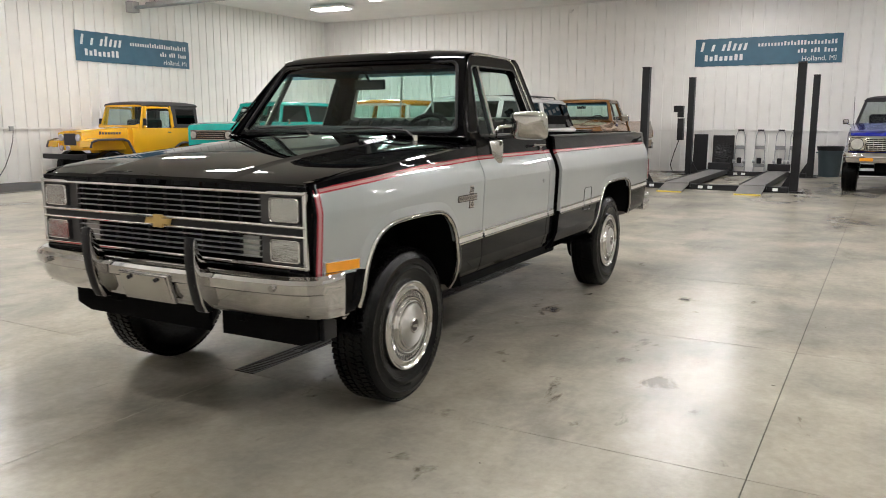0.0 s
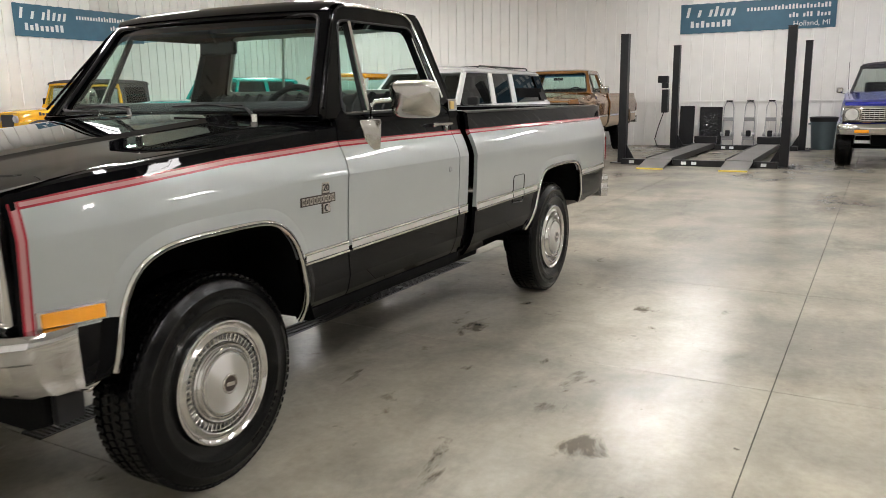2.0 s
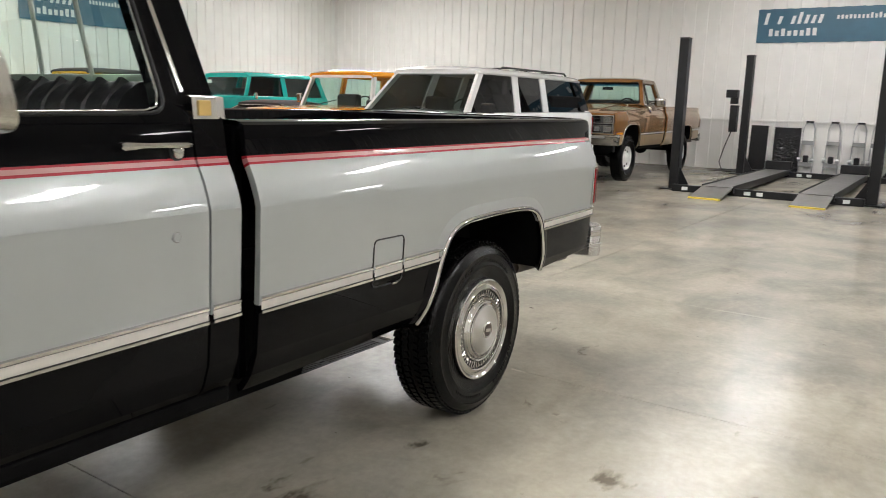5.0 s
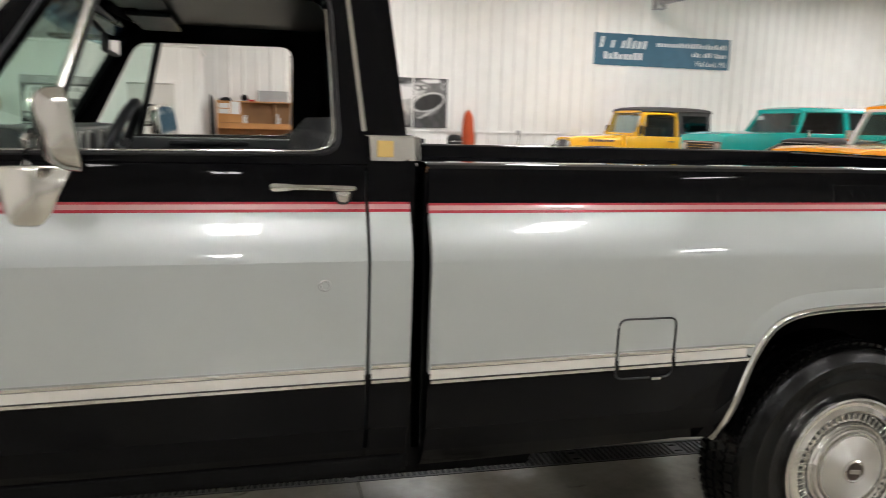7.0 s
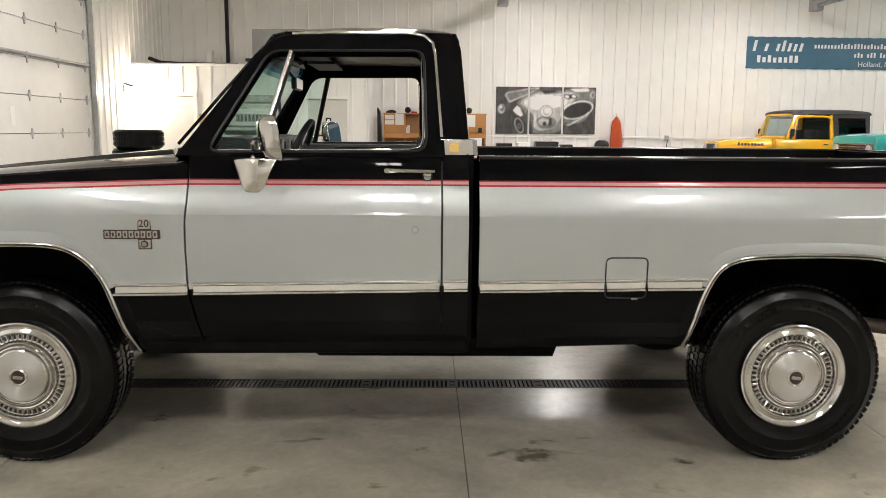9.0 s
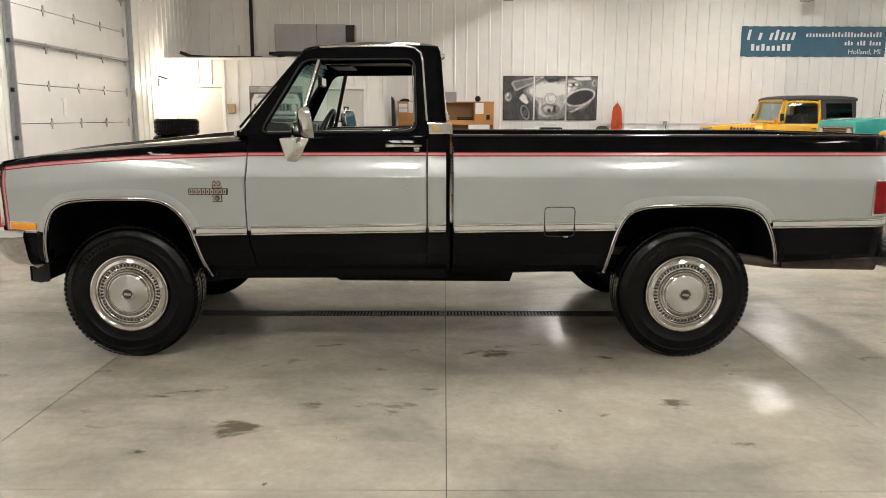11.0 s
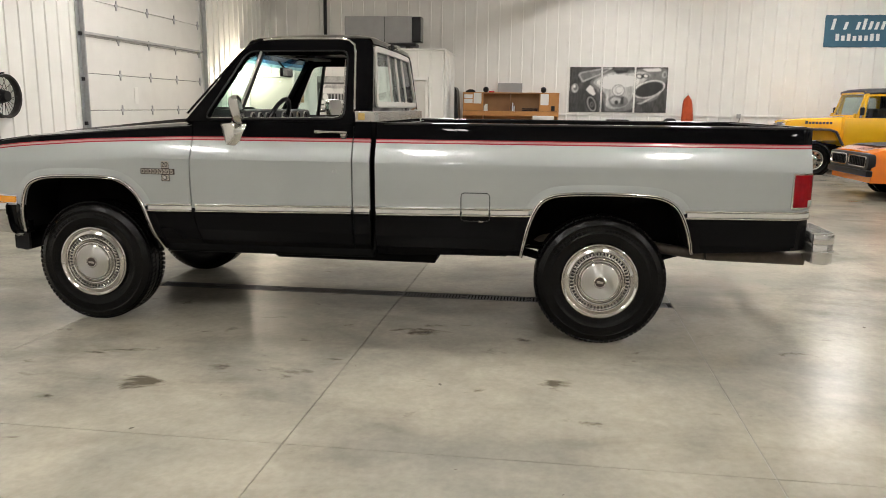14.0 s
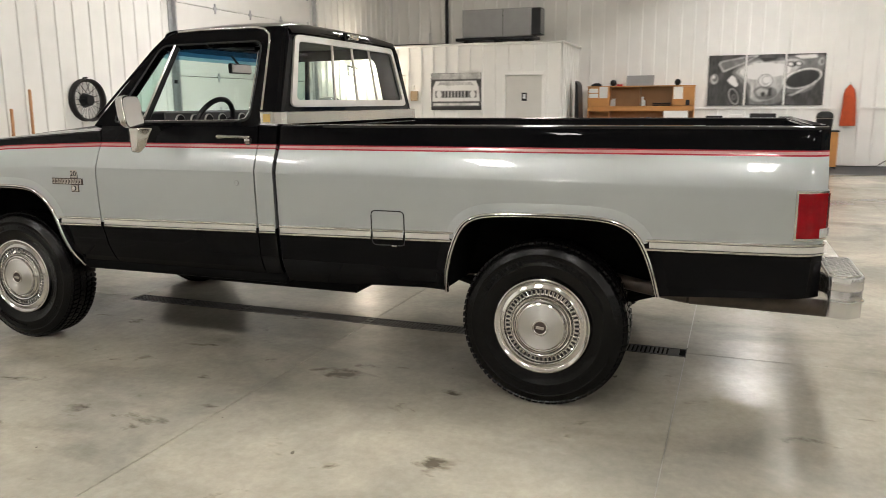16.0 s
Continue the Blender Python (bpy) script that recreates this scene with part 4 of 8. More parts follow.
    # bed: rails, inner walls, floor, front wall, tailgate
    for s in (1, -1):
        rings = []
        for u in steps(1.948, 4.52, (4.42, 4.445, 4.47, 4.49, 4.505), gap=0.3):
            h = body_half(u, 1.345)
            rings.append([(s * (h - 0.013), u, 1.3448), (s * (h - 0.03), u, 1.350), (s * 0.86, u, 1.350), (s * 0.845, u, 1.342), (s * 0.842, u, 1.29), (s * 0.80, u, 1.27), (s * 0.80, u, 0.93)])
        part("bed_rail", loft(rings, closed=False), upper, r, "black bed rail and inner wall", smooth=40)
        for u in (2.15, 3.2, 4.3):
            part("stake_pocket", box(s * 0.80, s * 0.835, u - 0.03, u + 0.03, 1.02, 1.285, 0.004), upper, r)
        part("wheel_box", box(s * 0.58, s * 0.80, 2.95, 3.78, 0.93, 1.14, 0.03), upper, r)
    part("bed_front", box(-0.93, 0.93, 1.95, 1.985, 0.55, 1.335, 0.006), upper, r)
    part("bed_floor", box(-0.82, 0.82, 1.96, 4.50, 0.88, 0.93), DARK, r)
    tg = part("tailgate", box(-0.84, 0.84, 4.470, 4.515, 0.80, 1.345, 0.010), middle, r, "closed tailgate")
    part("tailgate_liner", box(-0.838, 0.838, 4.462, 4.468, 0.935, 1.340, 0.002), upper, tg, "gloss black inner tailgate")
    part("tailgate_top", box(-0.838, 0.838, 4.462, 4.519, 1.347, 1.353, 0.002), upper, tg)
    for s in (1, -1):
        part("tail_pillar", box(s * 0.842, s * 0.945, 4.44, 4.522, 0.66, 1.225, 0.012), middle, r)
        part("pillar_cap", box(s * 0.842, s * 0.905, 4.44, 4.520, 1.226, 1.344, 0.012), upper, r)
        # tail light wraps the corner
        def wrap(u0, u1, d):
            return [(s * 0.86, u1)] + [(s * 0.93, u0)] + [(s * (body_half(u, 0.99) + d), u) for u in (u0, 0.7 * u0 + 0.3 * u1, (u0 + u1) / 2, 0.3 * u0 + 0.7 * u1, u1 - 0.012)] + [(s * (body_half(u1, 0.99) + d - 0.012), u1)]
        part("tail_light_frame", prism(wrap(4.403, 4.534, 0.010), 0.882, 1.092, "z", bevel=0.003), trim, r, "bright tail light frame")
        tl = part("tail_light", prism(wrap(4.413, 4.539, 0.014), 0.893, 1.081, "z", bevel=0.003), REDLENS, r, "red tail light lens")
        part("reversing_lens", prism(wrap(4.502, 4.544, 0.019), 0.896, 0.935, "z", bevel=0.003), LENS, tl, "clear reversing lens")
    bp = new("rear_bumper")
    bp.parent = r
    part("face_bar", prism(rounded([(-0.99, 4.56), (-1.02, 4.635), (-0.955, 4.695), (0.955, 4.695), (1.02, 4.635), (0.99, 4.56)], 0.02), 0.555, 0.675, "z", bevel=0.006), ALU, bp, "worn bright step bumper", smooth=35)
    for s in (1, -1):
        part("end_pad", prism(rounded([(s * 0.56, 4.56), (s * 0.992, 4.56), (s * 1.022, 4.632), (s * 0.957, 4.697), (s * 0.56, 4.697)], 0.018), 0.672, 0.732, "z", bevel=0.006), ALU, bp, smooth=35)
        part("step_plate", prism([(s * 0.575, 4.555), (s * 0.98, 4.555), (s * 1.008, 4.630), (s * 0.945, 4.685), (s * 0.575, 4.685)], 0.732, 0.740, "z"), ALU, bp, "diamond plate step")
        part("bumper_bracket", box(s * 0.55, s * 0.62, 4.40, 4.57, 0.58, 0.66, 0.006), DARK, bp)
    part("bumper_ridge", prism(rounded([(-0.996, 4.562), (-1.027, 4.637), (-0.960, 4.702), (0.960, 4.702), (1.027, 4.637), (0.996, 4.562)], 0.02), 0.622, 0.634, "z", bevel=0.004), ALU, bp, smooth=35)
    bm = B()
    for s in (1, -1):
        for i in range(14):
            for j in range(6):
                t = B()
                bmesh.ops.create_cube(t, size=1.0, matrix=pose(s * (0.595 + i * 0.0285), 4.568 + j * 0.021, 0.741, 0, 0, 45 if (i + j) % 2 else -45) @ Matrix.Diagonal((0.019, 0.0055, 0.004, 1)))
                join(bm, t)
    tagged(part("tread_pattern", bm, ALU, bp), kind="stuff")
    # front: frame, bars, lamps
    gr = new("grille")
    gr.parent = r
    yf = -0.748
    part("backing", box(-0.88, 0.88, yf + 0.045, yf + 0.06, 0.83, 1.15), DARK, gr)
    bm = B()
    for z0, z1 in ((1.130, 1.148), (0.808, 0.824), (0.988, 1.002), (0.946, 0.958)):
        box(-0.885, 0.885, yf - 0.008, yf + 0.03, z0, z1, 0.005, bm=bm)
    for s in (1, -1):
        box(s * 0.866, s * 0.888, yf - 0.006, yf + 0.06, 0.806, 1.150, 0.005, bm=bm)
    part("chrome_frame", bm, trim, gr, "bright grille frame")
    for zb, n_, dz in ((1.022, 4, 0.0265), (0.842, 4, 0.0255)):
        for k in range(n_):
            part("grille_bar", box(-0.615, 0.615, yf + 0.010, yf + 0.034, zb + dz * k, zb + dz * k + 0.005, 0.001), BEZEL if not full else STEELGREY, gr)
    part("middle_band", box(-0.87, 0.87, yf - 0.002, yf + 0.03, 0.959, 0.987), TRIMB, gr, "black band across the grille")
    for k in range(11):
        x = -0.60 + 0.120 * k
        part("grille_rib", box(x - 0.004, x + 0.004, yf + 0.026, yf + 0.044, 0.838, 1.134), TRIMB, gr)
    for s in (1, -1):
        for z0, z1 in ((1.004, 1.128), (0.826, 0.944)):
            part("lamp_bezel", prism([(s * 0.622, z0), (s * 0.866, z0), (s * 0.866, z1), (s * 0.622, z1)], yf + 0.012, yf + 0.03, "y"), BEZEL, gr, "dark grey lamp bezel")
            part("lamp_rubber", box(s * 0.680, s * 0.858, yf + 0.0, yf + 0.03, z0 + 0.004, z1 - 0.004, 0.010), TRIMB, gr)
            zm, hx, hz = (z0 + z1) / 2, 0.079, (z1 - z0) / 2 - 0.011
            rim = rounded([(-1, -1), (1, -1), (1, 1), (-1, 1)], 0.25)
            bm = loft([[(s * 0.769 + a * hx * k_, y, zm + b_ * hz * k_) for a, b_ in rim] for k_, y in ((1.0, yf - 0.006), (0.96, yf - 0.002), (0.86, yf + 0.007), (0.62, yf + 0.018), (0.30, yf + 0.024), (0.26, yf + 0.012), (0.12, yf + 0.006))], caps=True)
            hl = part("headlight", bm, REFL, gr, "rectangular headlight with ribbed reflector", smooth=30)
            nf = 22
            flutes = [[(s * 0.769 + hx * 0.985 * (2 * i / nf - 1), yf - 0.0062 - (0.0022 if i % 2 else 0.0), zm + hz * 0.985 * q) for q in (-1, -0.45, 0.35, 1)] for i in range(nf + 1)]
            part("lens", loft(flutes, closed=False), CLEAR, hl, "fluted glass lens").visible_shadow = False
            part("lens_rim", tube([(s * 0.769 + a * hx, yf - 0.007, zm + b_ * hz) for a, b_ in rim], 0.0035, 6, closed=True), BRIGHT, hl)
        part("parking_light", box(s * 0.485, s * 0.612, yf + 0.036, yf + 0.05, 0.838, 0.935, 0.006), LENS, gr, "clear parking light")
    cross_emblem(gr, pose(0, yf - 0.022, 0.975), 0.175, 0.062, GOLD)
    part("front_panel", box(-0.885, 0.885, yf + 0.0, yf + 0.08, 0.60, 0.805, 0.01), lower, r)
    part("hood_lip", box(-0.88, 0.88, yf + 0.004, yf + 0.05, 1.149, 1.17, 0.004), upper, r)
    for s in (1, -1):
        def skin(u, d):
            return (s * (body_half(u, 0.82) + d), u)
        ml = part("side_marker", prism([skin(-0.683, -0.02), skin(-0.492, -0.02), skin(-0.492, 0.006), skin(-0.58, 0.006), skin(-0.683, 0.006)], 0.785, 0.840, "z"), trim, r, "bright marker frame")
        part("marker_lens", prism([skin(-0.672, -0.02), skin(-0.503, -0.02), skin(-0.503, 0.012), skin(-0.58, 0.012), skin(-0.672, 0.012)], 0.792, 0.833, "z"), AMBER, ml, "amber side marker lens")
        part("fender_filler", box(s * 0.86, s * 0.935, -0.60, -0.462, 0.58, 0.79, 0.01), lower, r)
    # front bumper
    fb = new("front_bumper")
    fb.parent = r
    path = [(-0.967, -0.59), (-0.970, -0.68), (-0.958, -0.745), (-0.915, -0.795), (-0.84, -0.825), (-0.6, -0.852), (0, -0.868), (0.6, -0.852), (0.84, -0.825), (0.915, -0.795), (0.958, -0.745), (0.970, -0.68), (0.967, -0.59)]
    prof = [(0.060, 0.790), (0.022, 0.786), (0.006, 0.772), (0.0, 0.755), (0.004, 0.712), (0.012, 0.704), (0.022, 0.655), (0.036, 0.612), (0.058, 0.584), (0.09, 0.568), (0.12, 0.564)]
    rings = []
    for d, z in prof:
        rings.append([(x * (1 - d * 0.40), y + d * (1.5 if y < -0.60 else 0.4), z) for x, y in path])
    solid(part("face_bar", loft(rings, closed=False), CHROME, fb, "chrome front bumper", smooth=24), 0.012, 1.0)
    for s in (1, -1):
        x = s * 0.348
        g = part("bumper_guard", prism(rounded([(-0.858, 0.585), (-0.884, 0.64), (-0.904, 0.72), (-0.914, 0.80), (-0.916, 0.90), (-0.904, 0.940), (-0.888, 0.936), (-0.872, 0.87), (-0.83, 0.79), (-0.80, 0.585)], 0.012), x - 0.022, x + 0.022, "x", bevel=0.004), TRIMB, fb, "black rubber bumper guard", smooth=40)
        part("guard_strip", prism(rounded([(-0.848, 0.582), (-0.874, 0.64), (-0.893, 0.72), (-0.902, 0.80), (-0.903, 0.90), (-0.894, 0.930), (-0.884, 0.925), (-0.864, 0.86), (-0.82, 0.79), (-0.80, 0.582)], 0.012), x - 0.028, x + 0.028, "x", bevel=0.003), CHROME, g, smooth=40)
        part("bolt", cyl((s * 0.76, -0.825, 0.735), (s * 0.76, -0.848, 0.735), 0.014, n=12), CHROME, fb)
    ph = part("plate_holder", prism([(-0.876, 0.738), (-0.862, 0.742), (-0.815, 0.602), (-0.838, 0.598)], -0.168, 0.168, "x", bevel=0.004), CHROME, fb, "empty bright plate holder")
    part("plate_field", prism([(-0.8785, 0.728), (-0.874, 0.729), (-0.838, 0.614), (-0.8425, 0.612)], -0.152, 0.152, "x"), BRUSHED, ph)
    for x in (-0.09, 0.09):
        part("plate_screw", cyl((x, -0.870, 0.715), (x, -0.884, 0.712), 0.010, n=10), TRIMB, ph)
    for x0, x1 in ((-0.82, 0.17), (0.26, 0.84)):
        part("air_dam", prism([(x0, 0.60), (x1, 0.60), (x1, 0.46 if x1 > 0.5 else 0.425), (x1 - (0.10 if x1 > 0.5 else 0.0), 0.425), (x0 + (0.10 if x0 < -0.5 else 0.0), 0.425), (x0, 0.46 if x0 < -0.5 else 0.425)], -0.635, -0.612, "y", bevel=0.004), DARK, r, "black air dam")
    for s in (1, -1):
        part("dam_flange", box(s * 0.835, s * 0.858, -0.612, -0.515, 0.455, 0.59, 0.004), TRIMB, r)
    # door furniture, badge, fuel door
    for s in (1, -1):
        h = body_half(1.6, 1.28)
        dh = new("door_handle")
        dh.parent = r
        tagged(dh, "slim chrome door handle with push button")
        part("lever", loft([[(s * (h + d), u, z) for d, z in ((0.016, z0), (0.030, z0), (0.034, (z0 + z1) / 2), (0.030, z1), (0.016, z1))] for u, z0, z1 in ((1.553, 1.282, 1.294), (1.560, 1.277, 1.297), (1.590, 1.278, 1.296), (1.610, 1.281, 1.294), (1.690, 1.280, 1.293), (1.745, 1.278, 1.292), (1.762, 1.281, 1.290))], caps=True), CHROME, dh, smooth=40)
        part("handle_foot", box(s * (h - 0.01), s * (h + 0.02), 1.562, 1.582, 1.280, 1.293, 0.003), CHROME, dh)
        part("handle_base", box(s * (h - 0.01), s * (h + 0.020), 1.722, 1.752, 1.279, 1.290, 0.003), CHROME, dh)
        part("button_recess", prism(rounded([(1.706, 1.279), (1.758, 1.279), (1.750, 1.242), (1.716, 1.242)], 0.014), s * (h - 0.004), s * (h + 0.004), "x"), TRIMB, dh)
        part("push_button", prism(rounded([(1.712, 1.280), (1.752, 1.280), (1.746, 1.248), (1.720, 1.248)], 0.013), s * h, s * (h + 0.014), "x", bevel=0.003), CHROME, dh, smooth=40)
        part("door_lock", lathe([(0.015, 0.0), (0.015, 0.006), (0.012, 0.008), (0.010, 0.006), (0.001, 0.006)], 20, mats=[0, 1, 0, 0]), [GREYP, STEELGREY], r, "round chrome lock").matrix_basis = pose(s * 1.006, 1.683, 1.045, 0, 0, 0 if s > 0 else 180)
        mk = new("door_mirror")
        mk.parent = r
        bm = loft([[(s * x, u, z) for x, u, z in q] for q in (
            [(0.91, 0.964, 1.188), (0.958, 0.968, 1.188), (0.974, 0.992, 1.186), (0.976, 1.030, 1.186), (0.962, 1.052, 1.188), (0.91, 1.056, 1.188)],
            [(0.91, 0.960, 1.196), (0.968, 0.964, 1.198), (0.988, 0.990, 1.200), (0.990, 1.032, 1.200), (0.970, 1.056, 1.198), (0.91, 1.060, 1.196)],
            [(0.90, 0.945, 1.26), (0.958, 0.950, 1.26), (0.990, 0.990, 1.26), (0.994, 1.034, 1.26), (0.962, 1.076, 1.26), (0.90, 1.082, 1.26)],
            [(0.89, 0.926, 1.318), (0.950, 0.930, 1.320), (0.984, 0.986, 1.322), (0.990, 1.038, 1.322), (0.954, 1.106, 1.320), (0.89, 1.112, 1.318)],
            [(0.89, 0.930, 1.326), (0.946, 0.934, 1.330), (0.978, 0.988, 1.334), (0.984, 1.036, 1.334), (0.950, 1.102, 1.330), (0.89, 1.108, 1.326)])], caps=True)
        softened(part("bracket", bm, BRUSHED, mk, "chrome mirror bracket", smooth=50), 0.005, 3)
        part("bracket_gasket", loft([[(s * x, u, z) for x, u in ((0.90, 0.958), (0.962, 0.962), (0.980, 0.988), (0.982, 1.034), (0.966, 1.058), (0.90, 1.062))] for z in (1.180, 1.187)], caps=True), TRIMB, mk, "black rubber gasket")
        part("arm", tube([(s * 0.955, 1.01, 1.325), (s * 0.955, 1.012, 1.392), (s * 0.968, 1.030, 1.412), (s * 1.060, 1.085, 1.42)], 0.012, 8), CHROME, mk, smooth=60)
        def face(k_, y, n=44):
            ring = []
            for i in range(n):
                c, q = math.cos(2 * math.pi * i / n), math.sin(2 * math.pi * i / n)
                a, b = math.copysign(abs(c) ** 0.42, c), math.copysign(abs(q) ** 0.46, q)
                ring.append((s * (1.124 + 0.106 * k_ * a), y + (0.031 * a - 0.014 * b) * k_, 1.420 + 0.086 * k_ * b))
            return ring
        rings = [face(max(0.06, (1 - (1 - q) ** 2.5) ** (1 / 2.5)), 1.068 + 0.060 * q ** 1.15) for q in (0.0, 0.02, 0.06, 0.13, 0.23, 0.36, 0.52, 0.70, 0.88, 0.97)] + [face(1.012, 1.129), face(1.012, 1.136), face(0.97, 1.140)]
        part("mirror_head", loft(rings, caps=True), BRUSHED, mk, "dull stainless mirror head", smooth=50)
        bm = B()
        bm.faces.new([bm.verts.new(p) for p in face(0.93, 1.1415)])
        part("mirror_glass", bm, CHROME, mk)
    if full:
        for s in (1, -1):
            h = 1.006
            sb = new("side_badge")
            sb.parent = r
            for k in range(9):   # plain blocks where the name stands
                y0 = 0.414 + 0.0242 * k
                lb = part("letter_block", box(s * (h + 0.004), s * (h + 0.0085), y0, y0 + 0.0185, 1.008, 1.036, 0.0015), PALEM, sb)
                part("letter_core", box(s * (h + 0.006), s * (h + 0.0092), y0 + 0.0055, y0 + 0.0130, 1.0145, 1.0295, 0.001), BRONZE, lb)
            part("name_plate", box(s * (h - 0.006), s * (h + 0.0065), 0.408, 0.637, 1.003, 1.041, 0.002), BRONZE, sb, "dark bronze backing under plain pale blocks")
            part("badge_upright", box(s * (h - 0.004), s * (h + 0.005), 0.546, 0.602, 0.960, 1.094, 0.003), BRONZE, sb)
            part("badge_inset", box(s * (h + 0.003), s * (h + 0.007), 0.551, 0.597, 1.045, 1.089, 0.002), PALEM, sb)
            part("badge_inset", box(s * (h + 0.003), s * (h + 0.007), 0.551, 0.597, 0.965, 1.000, 0.002), PALEM, sb)
            part("button_well", cyl((s * (h + 0.004), 0.573, 0.983), (s * (h + 0.008), 0.573, 0.983), 0.015, n=16), TRIMB, sb)
            part("badge_button", cyl((s * (h + 0.006), 0.573, 0.983), (s * (h + 0.012), 0.573, 0.983), 0.011, n=16), CHROME, sb)
            cu = bpy.data.curves.new("number", "FONT")
            cu.body, cu.size, cu.align_x, cu.align_y, cu.extrude = "20", 0.042, "CENTER", "CENTER", 0.001
            tx = new("number", cu)
            tx.parent = sb
            cu.materials.append(TRIMB)
            tx.matrix_basis = pose(s * (h + 0.008), 0.573, 1.066, 90, 0, 90 * s)
        h = body_half(2.55, 0.85)
        fd = new("fuel_door")
        fd.parent = r
        loop = rounded([(2.481, 0.760), (2.657, 0.760), (2.657, 0.934), (2.481, 0.934)], 0.025)
        part("door_gap", tube([(body_half(u, z) + 0.001, u, z) for u, z in loop], 0.003, 6, closed=True), TRIMB, fd)
        part("hinge", box(h - 0.01, h + 0.006, 2.59, 2.62, 0.755, 0.764, 0.002), CHROME, fd)
    # cabin
    part("dashboard", prism(rounded([(0.79, 1.10), (0.98, 1.10), (1.00, 1.22), (0.975, 1.412), (0.84, 1.42), (0.79, 1.37)], 0.03), -0.84, 0.84, "x"), VINYL, r, smooth=40)
    part("gauge_panel", box(-0.70, 0.70, 0.985, 1.003, 1.27, 1.412, 0.008), BEZEL, r, "grey instrument panel")
    for x in (-0.60, -0.42, -0.24, -0.06, 0.16, 0.30, 0.44, 0.58):
        part("gauge", lathe([(0.042, 0.0), (0.042, 0.010), (0.037, 0.012), (0.034, 0.006), (0.001, 0.006)], 20, mats=[0, 0, 1, 1]), [SATIN, TRIMB], r).matrix_basis = pose(x, 1.002, 1.358, 0, 0, 90)
    sw = new("steering_wheel")
    sw.parent = r
    sw.matrix_basis = pose(0.40, 1.105, 1.315, 66)
    part("rim", tube([(0.19 * math.cos(a), 0.19 * math.sin(a), 0) for a in [2 * math.pi * i / 28 for i in range(28)]], 0.016, 8, closed=True), TRIMB, sw, smooth=60)
    bm = box(-0.06, 0.06, -0.05, 0.05, -0.02, 0.01, 0.01)
    for a in (20, 160, 270):
        tube([(0, 0, -0.005), (0.185 * math.cos(radians(a)), 0.185 * math.sin(radians(a)), 0)], 0.014, 6, bm=bm)
    part("spokes", bm, TRIMB, sw)
    part("column", cyl((0.40, 1.12, 1.31), (0.40, 0.95, 1.22), 0.035), TRIMB, r)
    part("seat_cushion", box(-0.74, 0.74, 1.22, 1.72, 0.86, 1.02, 0.05), CLOTH, r)
    st = part("seat_back", prism(rounded([(1.64, 0.98), (1.78, 0.98), (1.862, 1.43), (1.79, 1.46), (1.71, 1.40)], 0.035), -0.74, 0.74, "x"), CLOTH, r, "black ribbed bench seat back", smooth=40)
    for k in range(14):
        part("seat_rib", tube([(-0.68 + 0.104 * k, 1.645, 1.05), (-0.68 + 0.104 * k, 1.715, 1.38), (-0.68 + 0.104 * k, 1.78, 1.452)], 0.02, 6), CLOTH, st)
    part("cab_floor", box(-0.90, 0.90, 0.76, 1.93, 0.56, 0.62), VINYL, r)
    part("rear_trim", box(-0.86, 0.86, 1.862, 1.892, 0.60, 1.41), VINYL, r)
    for s in (1, -1):
        part("door_card", box(s * 0.868, s * 0.895, 0.79, 1.86, 0.58, 1.360, 0.008), CARD, r, "dark grey door panel")
        part("door_pull", box(s * 0.845, s * 0.870, 1.16, 1.52, 1.320, 1.345, 0.010), TRIMB, r)
        part("arm_rest", box(s * 0.80, s * 0.90, 1.30, 1.65, 1.15, 1.20, 0.015), VINYL, r)
        part("sun_visor", box(s * 0.10, s * 0.58, 1.10, 1.25, 1.800, 1.815, 0.006), VINYL, r)
    part("headliner", box(-0.66, 0.66, 1.12, 1.84, 1.838, 1.850), TRIMB, r)
    im = part("inner_mirror", box(-0.12, 0.12, 1.045, 1.07, 1.655, 1.72, 0.01), TRIMB, r)
    part("inner_mirror_glass", box(-0.11, 0.11, 1.07, 1.073, 1.662, 1.713), CHROME, im)
    part("mirror_stem", cyl((0, 1.05, 1.71), (0, 1.0, 1.77), 0.008), TRIMB, r)
    # underneath
    for s in (1, -1):
        part("frame_rail", box(s * 0.40, s * 0.47, -0.70, 4.45, 0.52, 0.64, 0.01), DARK, r)
        part("rocker", box(s * 0.86, s * 0.935, 0.52, 1.92, 0.49, 0.56, 0.02), DARK, r)
        part("leaf_spring", tube([(s * 0.52, 2.75, 0.52), (s * 0.52, 3.05, 0.44), (s * 0.52, 3.34, 0.42), (s * 0.52, 3.65, 0.45), (s * 0.52, 3.95, 0.54)], 0.03, 6), DARK, r)
        part("shock_absorber", cyl((s * 0.60, 3.55, 0.45), (s * 0.55, 3.75, 0.85), 0.03, n=10), DARK, r)
        part("brake_drum", cyl((s * 0.66, 0, 0.40), (s * 0.80, 0, 0.40), 0.17, n=20), DARK, r)
        part("rear_drum", cyl((s * 0.66, 3.34, 0.40), (s * 0.80, 3.34, 0.40), 0.17, n=20), DARK, r)
    part("front_axle", cyl((-0.8, 0, 0.40), (0.8, 0, 0.40), 0.055, n=12), DARK, r)
    part("rear_axle", cyl((-0.8, 3.34, 0.40), (0.8, 3.34, 0.40), 0.06, n=12), DARK, r)
    bm = B()
    bmesh.ops.create_uvsphere(bm, u_segments=14, v_segments=10, radius=0.16, matrix=pose(0.0, 3.34, 0.40))
    part("differential", bm, DARK, r, smooth=60)
    part("gearbox", box(-0.2, 0.2, 0.6, 1.9, 0.47, 0.75, 0.05), DARK, r)
